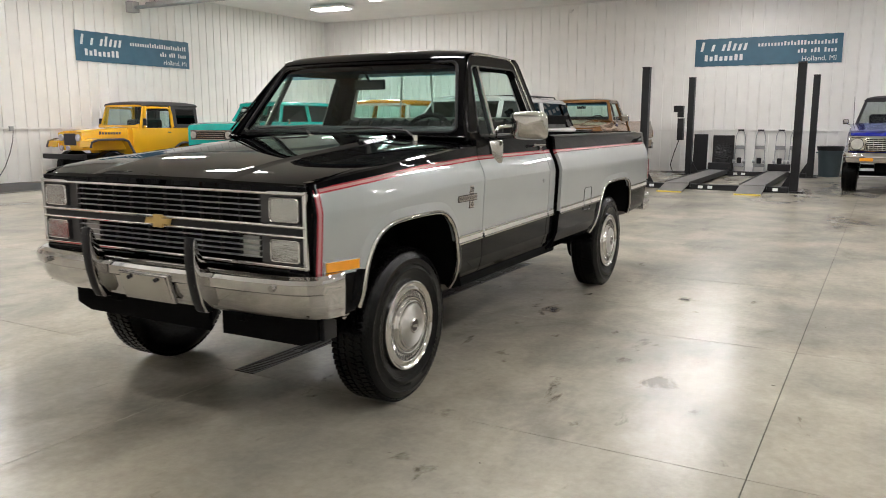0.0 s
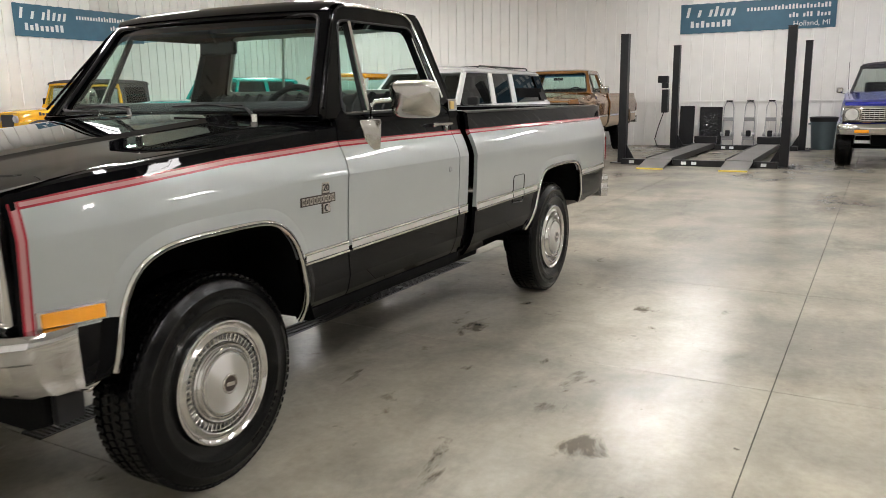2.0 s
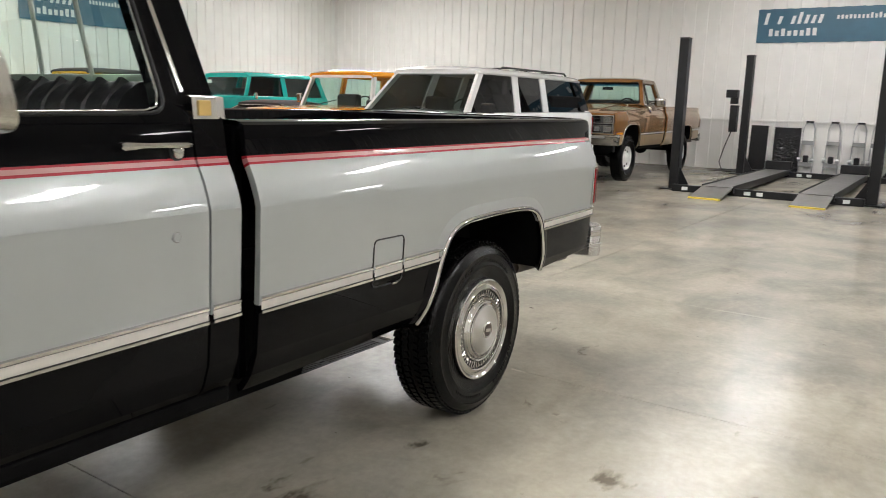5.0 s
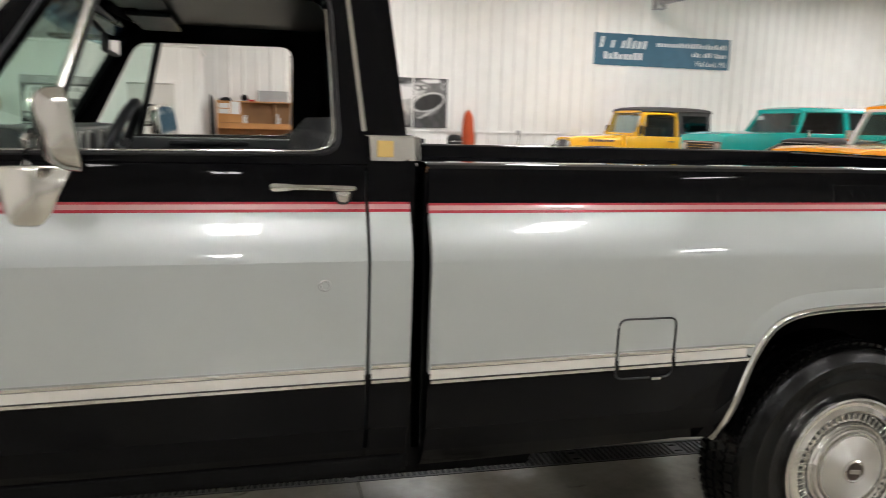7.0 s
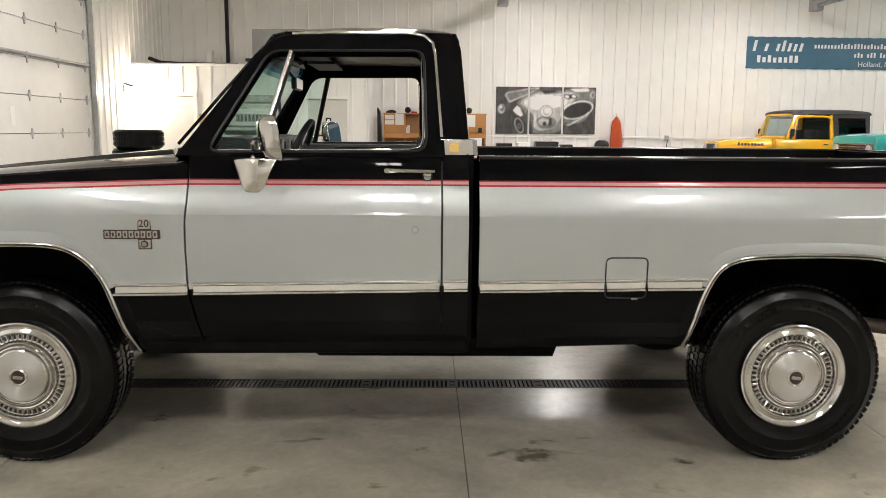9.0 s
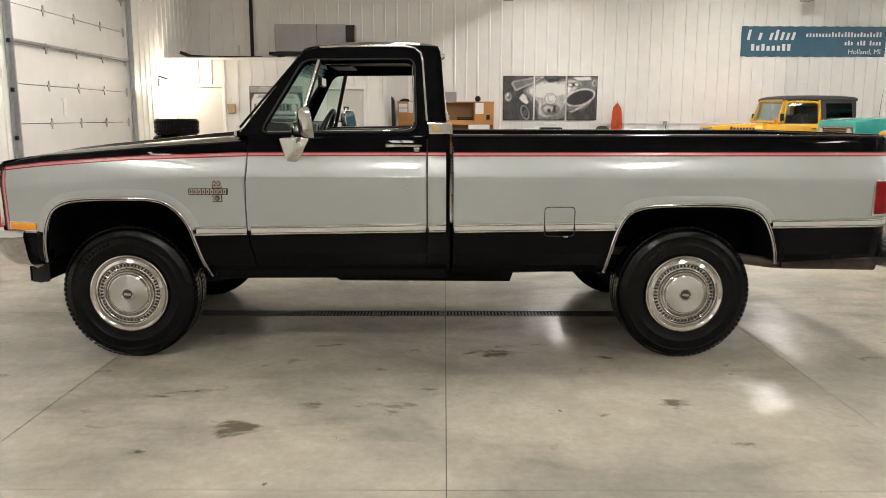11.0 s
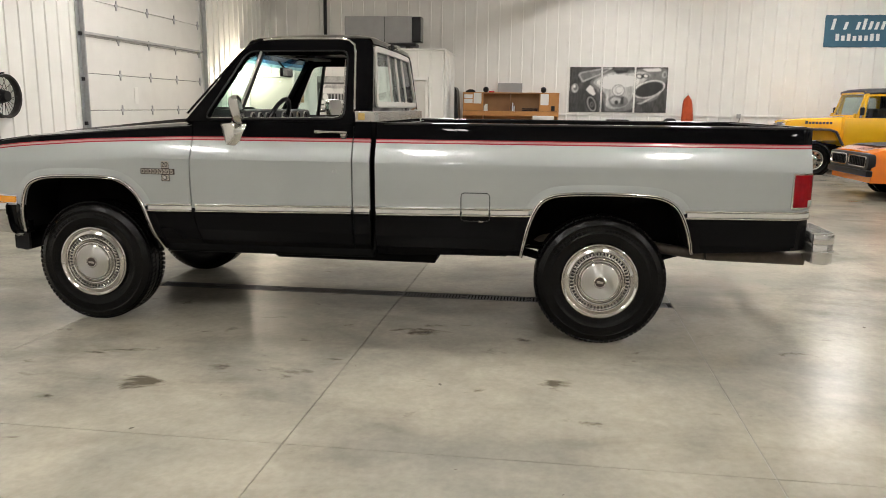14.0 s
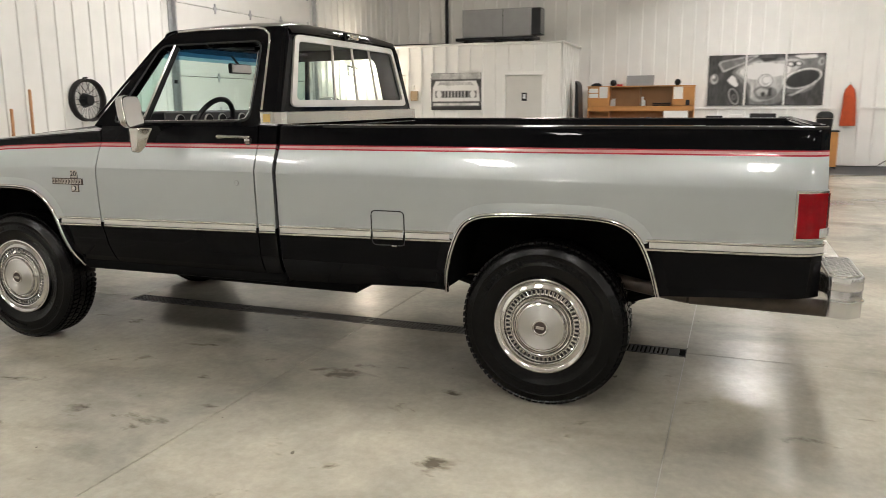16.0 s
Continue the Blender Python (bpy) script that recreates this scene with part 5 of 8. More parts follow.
    part("drive_shaft", cyl((0, 1.9, 0.55), (0, 3.2, 0.43), 0.04, n=10), DARK, r)
    part("skid_plate", prism([(1.18, 0.52), (1.26, 0.462), (2.30, 0.455), (2.33, 0.54)], 0.50, 0.86, "x"), DARK, r)
    part("fuel_tank", box(0.48, 0.84, 2.0, 2.80, 0.50, 0.78, 0.05), DARK, r)
    ex = part("exhaust_pipe", tube([(0.50, 2.6, 0.50), (0.58, 3.0, 0.60), (0.62, 3.4, 0.62), (0.70, 3.75, 0.57), (0.76, 3.95, 0.552), (0.78, 4.0, 0.552)], 0.034, 10), RUST, r, smooth=60)
    part("tail_pipe", tube([(0.78, 4.0, 0.555), (0.80, 4.58, 0.548)], 0.038, 14), RUST, ex, "dull metal tail pipe", smooth=60)
    for y in (0, 3.34):
        for s in (1, -1):
            wheel_parts(r, s * (0.825 if y == 0 else 0.872), y, 0.402 - 0.6 * lift, s, R=0.405 + 0.4 * lift, W=0.235, cap=hubcap, plain=plain_wheels)
    return r


pickup("pickup_truck", "black and silver-grey pickup truck with red pinstripe, parked on concrete", pose(-2.88, 3.10, 0), BLACKP, GREYP, BLACKP, REDP, PINKP)

# ---- the other parked vehicles: x to the driver's side, y to the rear, from the front axle on the floor ----
YELLOW = mat("yellow_paint", (0.78, 0.43, 0.015), 0.25, coat=0.8, grain=0.05, scale=4)
TEAL = mat("teal_paint", (0.010, 0.40, 0.36), 0.22, coat=0.8, grain=0.05, scale=4)
ORANGE = mat("orange_yellow_paint", (0.80, 0.32, 0.015), 0.22, coat=0.8, grain=0.05, scale=4)
BURNT = mat("bright_orange_paint", (0.74, 0.19, 0.01), 0.15, coat=1.0, grain=0.05, scale=4)
WHITEP = mat("white_car_paint", (0.74, 0.75, 0.75), 0.25, coat=0.8, grain=0.03, scale=4)
TANP = mat("golden_brown_paint", (0.215, 0.105, 0.032), 0.25, coat=0.9, grain=0.06, scale=5)
BEIGEP = mat("beige_paint", (0.40, 0.28, 0.16), 0.3, coat=0.8, grain=0.05, scale=5)
BLUEP = mat("dark_blue_paint", (0.010, 0.018, 0.26), 0.15, coat=0.5, grain=0.05, scale=4)
SOFTTOP = mat("charcoal_vinyl_top", (0.035, 0.033, 0.034), 0.6, grain=0.15, scale=20, bump=0.1)
SMOKE = glass("smoked_glass", (0.78, 0.83, 0.80), 0.86)
WHITERIM = mat("white_steel_rim", (0.75, 0.75, 0.73), 0.35, grain=0.05)


def arc(y, r, z=0.40, n=12, squash=1.0):
    """A wheel arch round the axle at y, as (u, z) pairs from front to rear, cut off at the height z."""
    return [(y - r * math.cos(math.pi * i / n), z + squash * r * math.sin(math.pi * i / n)) for i in range(n + 1)]


def shell(parent, u0, u1, low, top, half, arches, material, name="body", crown=0.03, lip=0.05, lower=None, lower_z=0.0, label=""):
    """A car body's sides, deck and ends in one skin, open at the wheel arches."""
    us = steps(u0, u1, [a for arch in arches for a, _ in arch] + [arch[0][0] - 0.002 for arch in arches] + [arch[-1][0] + 0.002 for arch in arches], 0.15)
    bm = B()

    def zlow(u):
        for arch in arches:
            if arch[0][0] <= u <= arch[-1][0]:
                return max(low(u), lerp(u, arch))
        return low(u)
    grid = {}
    for s in (1, -1):
        for i, u in enumerate(us):
            zl, zt = zlow(u), top(u)
            zs = [zl, max(zl, low(u) + 0.08), max(zl, lower_z or low(u) + 0.2), max(zl, (low(u) + zt) / 2), max(zl, zt - 0.16), max(zl, zt - lip), zt - 0.012, zt]
            hs = [half(u) - 0.02, half(u) - 0.005, half(u), half(u) + 0.004, half(u), half(u) - 0.012, half(u) - lip * 0.7, half(u) - lip * 1.2]
            grid[s, i] = [bm.verts.new((s * h, u, z)) for h, z in zip(hs, zs)]
        for i in range(len(us) - 1):
            for j in range(7):
                a, b, c, d = grid[s, i][j], grid[s, i + 1][j], grid[s, i + 1][j + 1], grid[s, i][j + 1]
                if abs(a.co.z - d.co.z) < 1e-5 and abs(b.co.z - c.co.z) < 1e-5:
                    continue
                bm.faces.new((a, b, c, d) if s > 0 else (d, c, b, a)).material_index = 1 if lower and j < 2 else 0
    mids = []
    for i, u in enumerate(us):
        h = half(u) - lip * 1.2
        mids.append([grid[-1, i][7]] + [bm.verts.new((h * q, u, top(u) + crown * (1 - q * q))) for q in (-0.66, -0.33, 0, 0.33, 0.66)] + [grid[1, i][7]])
    for i in range(len(us) - 1):
        for j in range(6):
            bm.faces.new((mids[i][j], mids[i][j + 1], mids[i + 1][j + 1], mids[i + 1][j]))
    for i, flip in ((0, False), (len(us) - 1, True)):
        loop = grid[1, i] + mids[i][5:0:-1] + grid[-1, i][::-1]
        bm.faces.new(loop[::-1] if flip else loop)
    bmesh.ops.remove_doubles(bm, verts=bm.verts[:], dist=0.0004)
    bmesh.ops.recalc_face_normals(bm, faces=bm.faces[:])
    return part(name, bm, [material, lower or material], parent, label, smooth=32)


def strip(parent, name, put, a, b, w, material, t=0.05):
    """A flat pillar from a to b in the (u, z) plane of a side, w wide along u."""
    bm = B()
    (u0, z0), (u1, z1) = a, b
    q = [put(u0 - w / 2, z0), put(u0 + w / 2, z0), put(u1 + w / 2, z1), put(u1 - w / 2, z1)]
    f = [bm.verts.new(p) for p in q]
    k = [bm.verts.new((p[0] * (1 - t / abs(p[0])), p[1], p[2])) for p in q]
    bm.faces.new(f)
    bm.faces.new(k[::-1])
    for i in range(4):
        bm.faces.new((f[i], k[i], k[(i + 1) % 4], f[(i + 1) % 4]))
    bmesh.ops.recalc_face_normals(bm, faces=bm.faces[:])
    return part(name, bm, material, parent)


def cabin(parent, belt, roof, a0, a1, c1, c0, hb, hr, pillars, paint, top_paint, pane, front_w=0.06, rear_glass=True, roof_t=0.06, ws_paint=None, ws_pane=None):
    """Upper body: roof, pillars, panes. a0, a1: windshield foot and head; c1, c0: rear head and foot; hb, hr: half-widths."""
    def put(s):
        return lambda u, z: (s * (hb + (hr - hb) * (z - belt) / (roof - belt)), u, z)
    rings = []
    zt = roof
    for u, dz in ((a1 - 0.04, 0.0), (a1 + 0.03, 0.035), (a1 + 0.25, 0.052), ((a1 + c1) / 2, roof_t), (c1 - 0.25, 0.052), (c1 - 0.02, 0.03), (c1 + 0.03, -0.01)):
        rings.append([(hr * v, u, zt - 0.02 + (dz + 0.02) * (1 - abs(v) ** 4 * 0.75) - (0.03 if abs(v) == 1 else 0)) for v in (-1.03, -1, -0.93, -0.75, -0.4, 0, 0.4, 0.75, 0.93, 1, 1.03)])
    solid(part("roof", loft(rings, closed=False), top_paint, parent, smooth=40), 0.04, 1.0)
    for s in (1, -1):
        p = put(s)
        strip(parent, "front_pillar", p, (a0 + front_w / 2, belt), (a1 + front_w / 2, roof), front_w, ws_paint or paint)
        strip(parent, "rear_pillar", p, (c0 - 0.07, belt), (c1 - 0.07, roof), 0.14, top_paint)
        for u0, u1, w in pillars:
            strip(parent, "door_pillar", p, (u0, belt), (u1, roof), w, paint)
        bm = B()
        bm.faces.new([bm.verts.new((q[0] * 0.975, q[1], q[2])) for q in (p(a0, belt - 0.02), p(c0 - 0.02, belt - 0.02), p(c1, roof), p(a1, roof))])
        g = part("side_glass", bm, pane, parent)
        g.visible_shadow = False
    for u0, u1, nm in ((a0, a1, "windshield"), (c0, c1, "rear_glass")):
        bm = B()
        bm.faces.new([bm.verts.new(q) for q in ((-hb + 0.03, u0, belt - 0.02), (hb - 0.03, u0, belt - 0.02), (hr - 0.02, u1, roof), (-hr + 0.02, u1, roof))])
        g = part(nm, bm, ws_pane or pane, parent)
        g.visible_shadow = False
    bm = box(-hr, hr, a1 - 0.03, a1 + 0.03, roof - 0.05, roof + 0.01, 0.01)
    part("windshield_header", bm, ws_paint or paint, parent)


def seats(parent, u, belt, hb):
    for x in (-0.36, 0.36):
        part("seat", box(x - 0.24, x + 0.24, u, u + 0.16, belt - 0.4, belt + 0.22, 0.05), VINYL, parent)
    part("dash", box(-hb + 0.08, hb - 0.08, u - 0.75, u - 0.55, belt - 0.3, belt + 0.02, 0.03), VINYL, parent)
    part("steering_wheel", moved(tube([(0.18 * math.cos(a), 0.18 * math.sin(a), 0) for a in [2 * math.pi * i / 20 for i in range(20)]], 0.012, 6, closed=True), pose(0.36, u - 0.42, belt + 0.02, 65)), TRIMB, parent)


def underside(parent, u0, u1, w, axles):
    part("chassis", box(-w, w, u0, u1, 0.42, 0.62, 0.03), DARK, parent)
    for y in axles:
        part("axle", cyl((-0.7, y, 0.38), (0.7, y, 0.38), 0.05, n=10), DARK, parent)


# yellow open-fender off-roader with a charcoal top
j = root("off_roader", "bright yellow short off-roader with charcoal hard top, parked by the wall", "off-road car", pose(-16.63, 12.31, 0.06))
underside(j, -0.5, 2.6, 0.4, (0, 2.25))
shell(j, 0.62, 2.72, lambda u: 0.60, lambda u: 1.24, lambda u: 0.77, [arc(2.25, 0.44, 0.42)], YELLOW, crown=0.0, lip=0.02, label="yellow tub body")
shell(j, -0.55, 0.75, lambda u: 0.72, lambda u: lerp(u, [(-0.55, 1.15), (-0.4, 1.19), (0.75, 1.25)]), lambda u: lerp(u, [(-0.55, 0.44), (0.75, 0.60)]), [], YELLOW, "hood", 0.03)
for s in (1, -1):
    ring = [(-0.62, 0.80), (-0.58, 0.93), (-0.40, 0.985), (0.30, 0.985), (0.45, 0.93), (0.62, 0.62)]
    bm = loft([[(s * x, u, z) for u, z in ring] for x in (0.44, 0.80)], closed=False)
    solid(part("fender", bm, YELLOW, j, "yellow flat fender", smooth=50), 0.03)
    part("fender_flare", tube([(s * 0.80, u, z - 0.01) for u, z in ring], 0.03, 6), SOFTTOP, j, "black fender flare")
    part("rear_flare", tube([(s * 0.785, u, z) for u, z in arc(2.25, 0.44, 0.42)], 0.03, 6), SOFTTOP, j)
    part("headlight", lathe([(0.085, 0.0), (0.085, 0.03), (0.07, 0.045), (0.001, 0.05)], 20), LENS, j).matrix_basis = pose(s * 0.31, -0.56, 1.02, 0, 0, -90)
    part("parking_lamp", cyl((s * 0.36, -0.57, 0.86), (s * 0.36, -0.59, 0.86), 0.04), AMBER, j)
    part("driving_lamp", cyl((s * 0.12, -0.74, 0.78), (s * 0.12, -0.70, 0.78), 0.06, n=18), LENS, j)
    part("door_handle", box(s * 0.775, s * 0.795, 1.70, 1.80, 1.12, 1.14), CHROME, j)
    part("mirror", box(s * 0.80, s * 0.84, 0.90, 1.0, 1.30, 1.48, 0.02), TRIMB, j)
    for k in range(8):   # the hood's lettering as plain bars
        part("letter_bar", box(s * (0.535 + 0.0052 * k) - 0.004, s * (0.535 + 0.0052 * k) + 0.004, -0.16 + 0.075 * k, -0.16 + 0.075 * k + 0.055, 1.09, 1.145 + (0.02 if k == 0 else 0)), SOFTTOP, j)
part("grille", box(-0.22, 0.22, -0.575, -0.553, 0.84, 1.12, 0.01), SOFTTOP, j, "black grille panel")
part("grille_panel", box(-0.44, 0.44, -0.562, -0.54, 0.74, 1.14, 0.02), YELLOW, j)
part("bumper", box(-0.75, 0.75, -0.80, -0.70, 0.52, 0.64, 0.012), TRIMB, j, "black channel bumper")
cabin(j, 1.24, 1.82, 0.86, 1.04, 2.76, 2.74, 0.765, 0.70, [(1.90, 1.88, 0.06), (1.02, 1.10, 0.05)], YELLOW, SOFTTOP, SMOKE, 0.05, ws_pane=GLASS)
for x in (-1, 1):
    part("windshield_side", box(x * 0.66, x * 0.74, 0.82, 0.87, 1.24, 1.34, 0.01), YELLOW, j)
part("windshield_foot", box(-0.74, 0.74, 0.80, 0.86, 1.24, 1.31, 0.012), YELLOW, j)
for s in (1, -1):
    strip(j, "top_side", lambda u, z, s=s: (s * (0.768 - 0.112 * (z - 1.24)), u, z), (2.33, 1.24), (2.33, 1.80), 0.86, SOFTTOP, 0.02)
    strip(j, "top_window", lambda u, z, s=s: (s * (0.772 - 0.112 * (z - 1.24)), u, z), (2.36, 1.34), (2.34, 1.72), 0.62, DKGLASS, 0.01)
for s in (1, -1):
    part("door_frame", tube([(s * (0.772 - 0.112 * (z - 1.24)), u, z) for u, z in ((1.00, 1.25), (1.055, 1.62), (1.075, 1.70), (1.11, 1.735), (1.17, 1.748), (1.45, 1.752), (1.74, 1.748), (1.83, 1.725), (1.872, 1.67), (1.885, 1.58), (1.90, 1.25))], 0.028, 8), YELLOW, j, "yellow rounded door window frame", smooth=60)
    part("quarter_pillar", tube([(s * (0.774 - 0.112 * (z - 1.24)), u, z) for u, z in ((1.05, 1.26), (1.10, 1.72))], 0.012, 6), BRIGHT, j)
seats(j, 1.55, 1.24, 0.75)
part("roll_bar", tube([(-0.6, 1.95, 1.0), (-0.6, 1.95, 1.7), (0.6, 1.95, 1.7), (0.6, 1.95, 1.0)], 0.03, 8), TRIMB, j)
for y in (0, 2.25):
    for s in (1, -1):
        wheel_parts(j, s * 0.68, y, 0.28, s, R=0.43, W=0.27, cap=BRUSHED, plain=True, rim_label="bright steel rim")

# teal two-door off-roader
j = root("teal_off_roader", "glossy teal two-door off-roader with teal roof and dark grille", "off-road car", pose(-13.86, 14.33, 0.09))
underside(j, -0.6, 3.2, 0.4, (0, 2.54))
shell(j, -0.78, 3.35, lambda u: 0.58, lambda u: lerp(u, [(-0.78, 1.28), (-0.7, 1.32), (0.7, 1.37), (0.78, 1.37), (3.35, 1.37)]), lambda u: lerp(u, [(-0.78, 0.77), (-0.68, 0.82), (-0.5, 0.85), (3.1, 0.88), (3.35, 0.86)]), [arc(0, 0.46, 0.45), arc(2.54, 0.46, 0.45)], TEAL)
cabin(j, 1.37, 1.81, 0.78, 1.02, 3.22, 3.32, 0.83, 0.70, [(1.98, 2.0, 0.13)], TEAL, TEAL, DKGLASS, 0.07, ws_pane=GLASS)
seats(j, 1.65, 1.32, 0.8)
part("grille", box(-0.46, 0.46, -0.80, -0.775, 0.95, 1.13, 0.01), TRIMB, j, "dark wood-tone grille")
part("grille_frame", box(-0.68, 0.68, -0.79, -0.776, 0.93, 1.165, 0.01), BEZEL, j)
part("grille_rim", tube([(-0.47, -0.80, 0.94), (0.47, -0.80, 0.94), (0.47, -0.80, 1.14), (-0.47, -0.80, 1.14)], 0.012, 6, closed=True), BRIGHT, j)
for k in range(3):
    part("grille_bar", box(-0.45, 0.45, -0.812, -0.798, 0.985 + 0.05 * k, 0.998 + 0.05 * k), BRUSHED, j)
for s in (1, -1):
    part("headlight", lathe([(0.085, 0.0), (0.085, 0.03), (0.07, 0.04), (0.001, 0.045)], 20), LENS, j).matrix_basis = pose(s * 0.57, -0.79, 1.05, 0, 0, -90)
    part("mirror", box(s * 0.90, s * 0.98, 0.95, 1.0, 1.30, 1.44, 0.02), CHROME, j)
    part("wiper", tube([(s * 0.35, 0.80, 1.32), (s * 0.05, 0.86, 1.42)], 0.008, 5), TRIMB, j)
part("bumper", box(-0.86, 0.86, -0.92, -0.80, 0.62, 0.76, 0.02), CHROME, j, "chrome bumper", smooth=40)
part("aerial", cyl((-0.75, 0.55, 1.26), (-0.75, 0.60, 1.95), 0.004, n=6), TRIMB, j)
part("price_sticker", box(-0.62, -0.46, 0.955, 0.965, 1.63, 1.70), WHITERIM, j)
for y in (0, 2.54):
    for s in (1, -1):
        wheel_parts(j, s * 0.76, y, 0.28, s, R=0.42, W=0.26, cap=WHITERIM, plain=True, rim_label="white steel rim")

# orange muscle car, low, with a black roof and hood stripe
j = root("muscle_car", "low bright orange coupe with black roof and hood stripe", "car", pose(-11.25, 12.38, 0))
underside(j, -0.6, 3.4, 0.4, (0, 2.8))
shell(j, -0.98, 3.95, lambda u: 0.30, lambda u: lerp(u, [(-0.98, 0.78), (-0.8, 0.86), (0.9, 0.96), (3.0, 0.98), (3.95, 0.92)]), lambda u: lerp(u, [(-0.98, 0.84), (-0.6, 0.92), (3.3, 0.95), (3.95, 0.90)]), [arc(0, 0.37, 0.33), arc(2.8, 0.37, 0.33)], BURNT, lip=0.08)
part("hood_stripe", loft([[(x, u, lerp(u, [(-0.98, 0.78), (-0.8, 0.86), (0.9, 0.96)]) + 0.034 - 0.02 * x * x) for x in (-0.55, -0.3, 0, 0.3, 0.55)] for u in (-0.8, -0.3, 0.3, 0.85)], closed=False), SOFTTOP, j, "matt black hood stripe")
cabin(j, 0.97, 1.30, 0.90, 1.50, 2.55, 3.25, 0.80, 0.58, [(2.05, 2.1, 0.05)], BURNT, SOFTTOP, DKGLASS, 0.05, roof_t=0.05, ws_paint=BRIGHT)
seats(j, 1.75, 0.95, 0.78)
part("grille_surround", loft([[(x * k_, y, 0.635 + z * k_) for x, z in rounded([(-0.86, -0.14), (0.86, -0.14), (0.86, 0.14), (-0.86, 0.14)], 0.13, 6)] for k_, y in ((1.0, -0.93), (1.0, -1.0), (0.97, -1.035), (0.94, -1.04))], caps=True), TRIMB, j, "black rounded grille surround", smooth=40)
for s in (1, -1):
    part("grille", box(s * 0.06, s * 0.70, -1.045, -1.02, 0.56, 0.71, 0.015), DARK, j)
    part("grille_rim", tube([(s * a, -1.045, b) for a, b in rounded([(0.05, 0.55), (0.74, 0.55), (0.76, 0.72), (0.05, 0.73)], 0.05, 4)], 0.011, 5, closed=True), BRIGHT, j, "bright grille rim")
    for k in range(9):
        part("grille_bar", box(s * (0.10 + 0.068 * k), s * (0.112 + 0.068 * k), -1.055, -1.04, 0.57, 0.70), TRIMB, j)
    part("side_mirror", box(s * 0.95, s * 1.06, 1.02, 1.08, 0.99, 1.08, 0.02), CHROME, j)
part("bumper", box(-0.86, 0.86, -1.06, -0.96, 0.40, 0.50, 0.02), TRIMB, j)
for y in (0, 2.8):
    for s in (1, -1):
        wheel_parts(j, s * 0.80, y, 0.335, s, R=0.335, W=0.25, cap=CHROME, plain=True, rim_label="chrome spoked rim")

# orange two-door off-roader with pale windshield frame
j = root("orange_off_roader", "orange two-door off-roader with orange roof and pale pillars", "off-road car", pose(-9.05, 12.85, 0.06))
underside(j, -0.5, 2.8, 0.4, (0, 2.34))
shell(j, -0.68, 2.98, lambda u: 0.58, lambda u: lerp(u, [(-0.68, 1.16), (-0.6, 1.20), (0.6, 1.24), (2.98, 1.25)]), lambda u: 0.86, [arc(0, 0.44, 0.44), arc(2.34, 0.44, 0.44)], ORANGE)
cabin(j, 1.25, 1.78, 0.62, 0.82, 2.90, 2.96, 0.80, 0.70, [(1.65, 1.68, 0.10)], ORANGE, ORANGE, GLASS, 0.07, ws_paint=WHITEP)
seats(j, 1.35, 1.25, 0.78)
part("grille", box(-0.62, 0.62, -0.70, -0.67, 0.90, 1.10, 0.01), WHITEP, j)
for s in (1, -1):
    part("headlight", lathe([(0.09, 0.0), (0.09, 0.03), (0.07, 0.04), (0.001, 0.045)], 20), LENS, j).matrix_basis = pose(s * 0.5, -0.70, 1.0, 0, 0, -90)
    part("wiper", tube([(s * 0.35, 0.66, 1.29), (s * 0.02, 0.70, 1.36)], 0.008, 5), TRIMB, j)
    part("mirror", box(s * 0.88, s * 0.98, 0.72, 0.78, 1.30, 1.46, 0.02), CHROME, j)
part("bumper", box(-0.84, 0.84, -0.80, -0.70, 0.60, 0.72, 0.015), CHROME, j)
for y in (0, 2.34):
    for s in (1, -1):
        wheel_parts(j, s * 0.74, y, 0.35, s, R=0.41, W=0.25, cap=WHITERIM, plain=True, rim_label="white steel rim")

# white long estate with dark glass and roof rails
j = root("estate_car", "white long four-door estate with dark glass and roof rails", "car", pose(-6.72, 12.00, 0.09))
underside(j, -0.7, 4.5, 0.45, (0, 3.34))
shell(j, -0.92, 4.78, lambda u: 0.48, lambda u: lerp(u, [(-0.92, 0.98), (-0.8, 1.05), (0.5, 1.16), (0.6, 1.20), (4.78, 1.24)]), lambda u: lerp(u, [(-0.92, 0.90), (-0.5, 0.97), (4.5, 0.98), (4.78, 0.94)]), [arc(0, 0.45, 0.42), arc(3.34, 0.45, 0.42)], WHITEP)
cabin(j, 1.21, 1.78, 0.52, 1.10, 4.50, 4.74, 0.90, 0.74, [(2.02, 2.14, 0.17), (2.98, 3.06, 0.18)], WHITEP, WHITEP, DKGLASS, 0.12, ws_pane=GREENGLASS)
seats(j, 1.65, 1.21, 0.85)
for s in (1, -1):
    strip(j, "corner_glass", lambda u, z, s=s: (s * (0.906 - 0.281 * (z - 1.21)), u, z), (4.53, 1.26), (4.36, 1.74), 0.34, BLACKP, 0.012)
part("rear_quarter", box(-0.85, 0.85, 3.2, 4.5, 1.0, 1.5, 0.05), DARK, j)
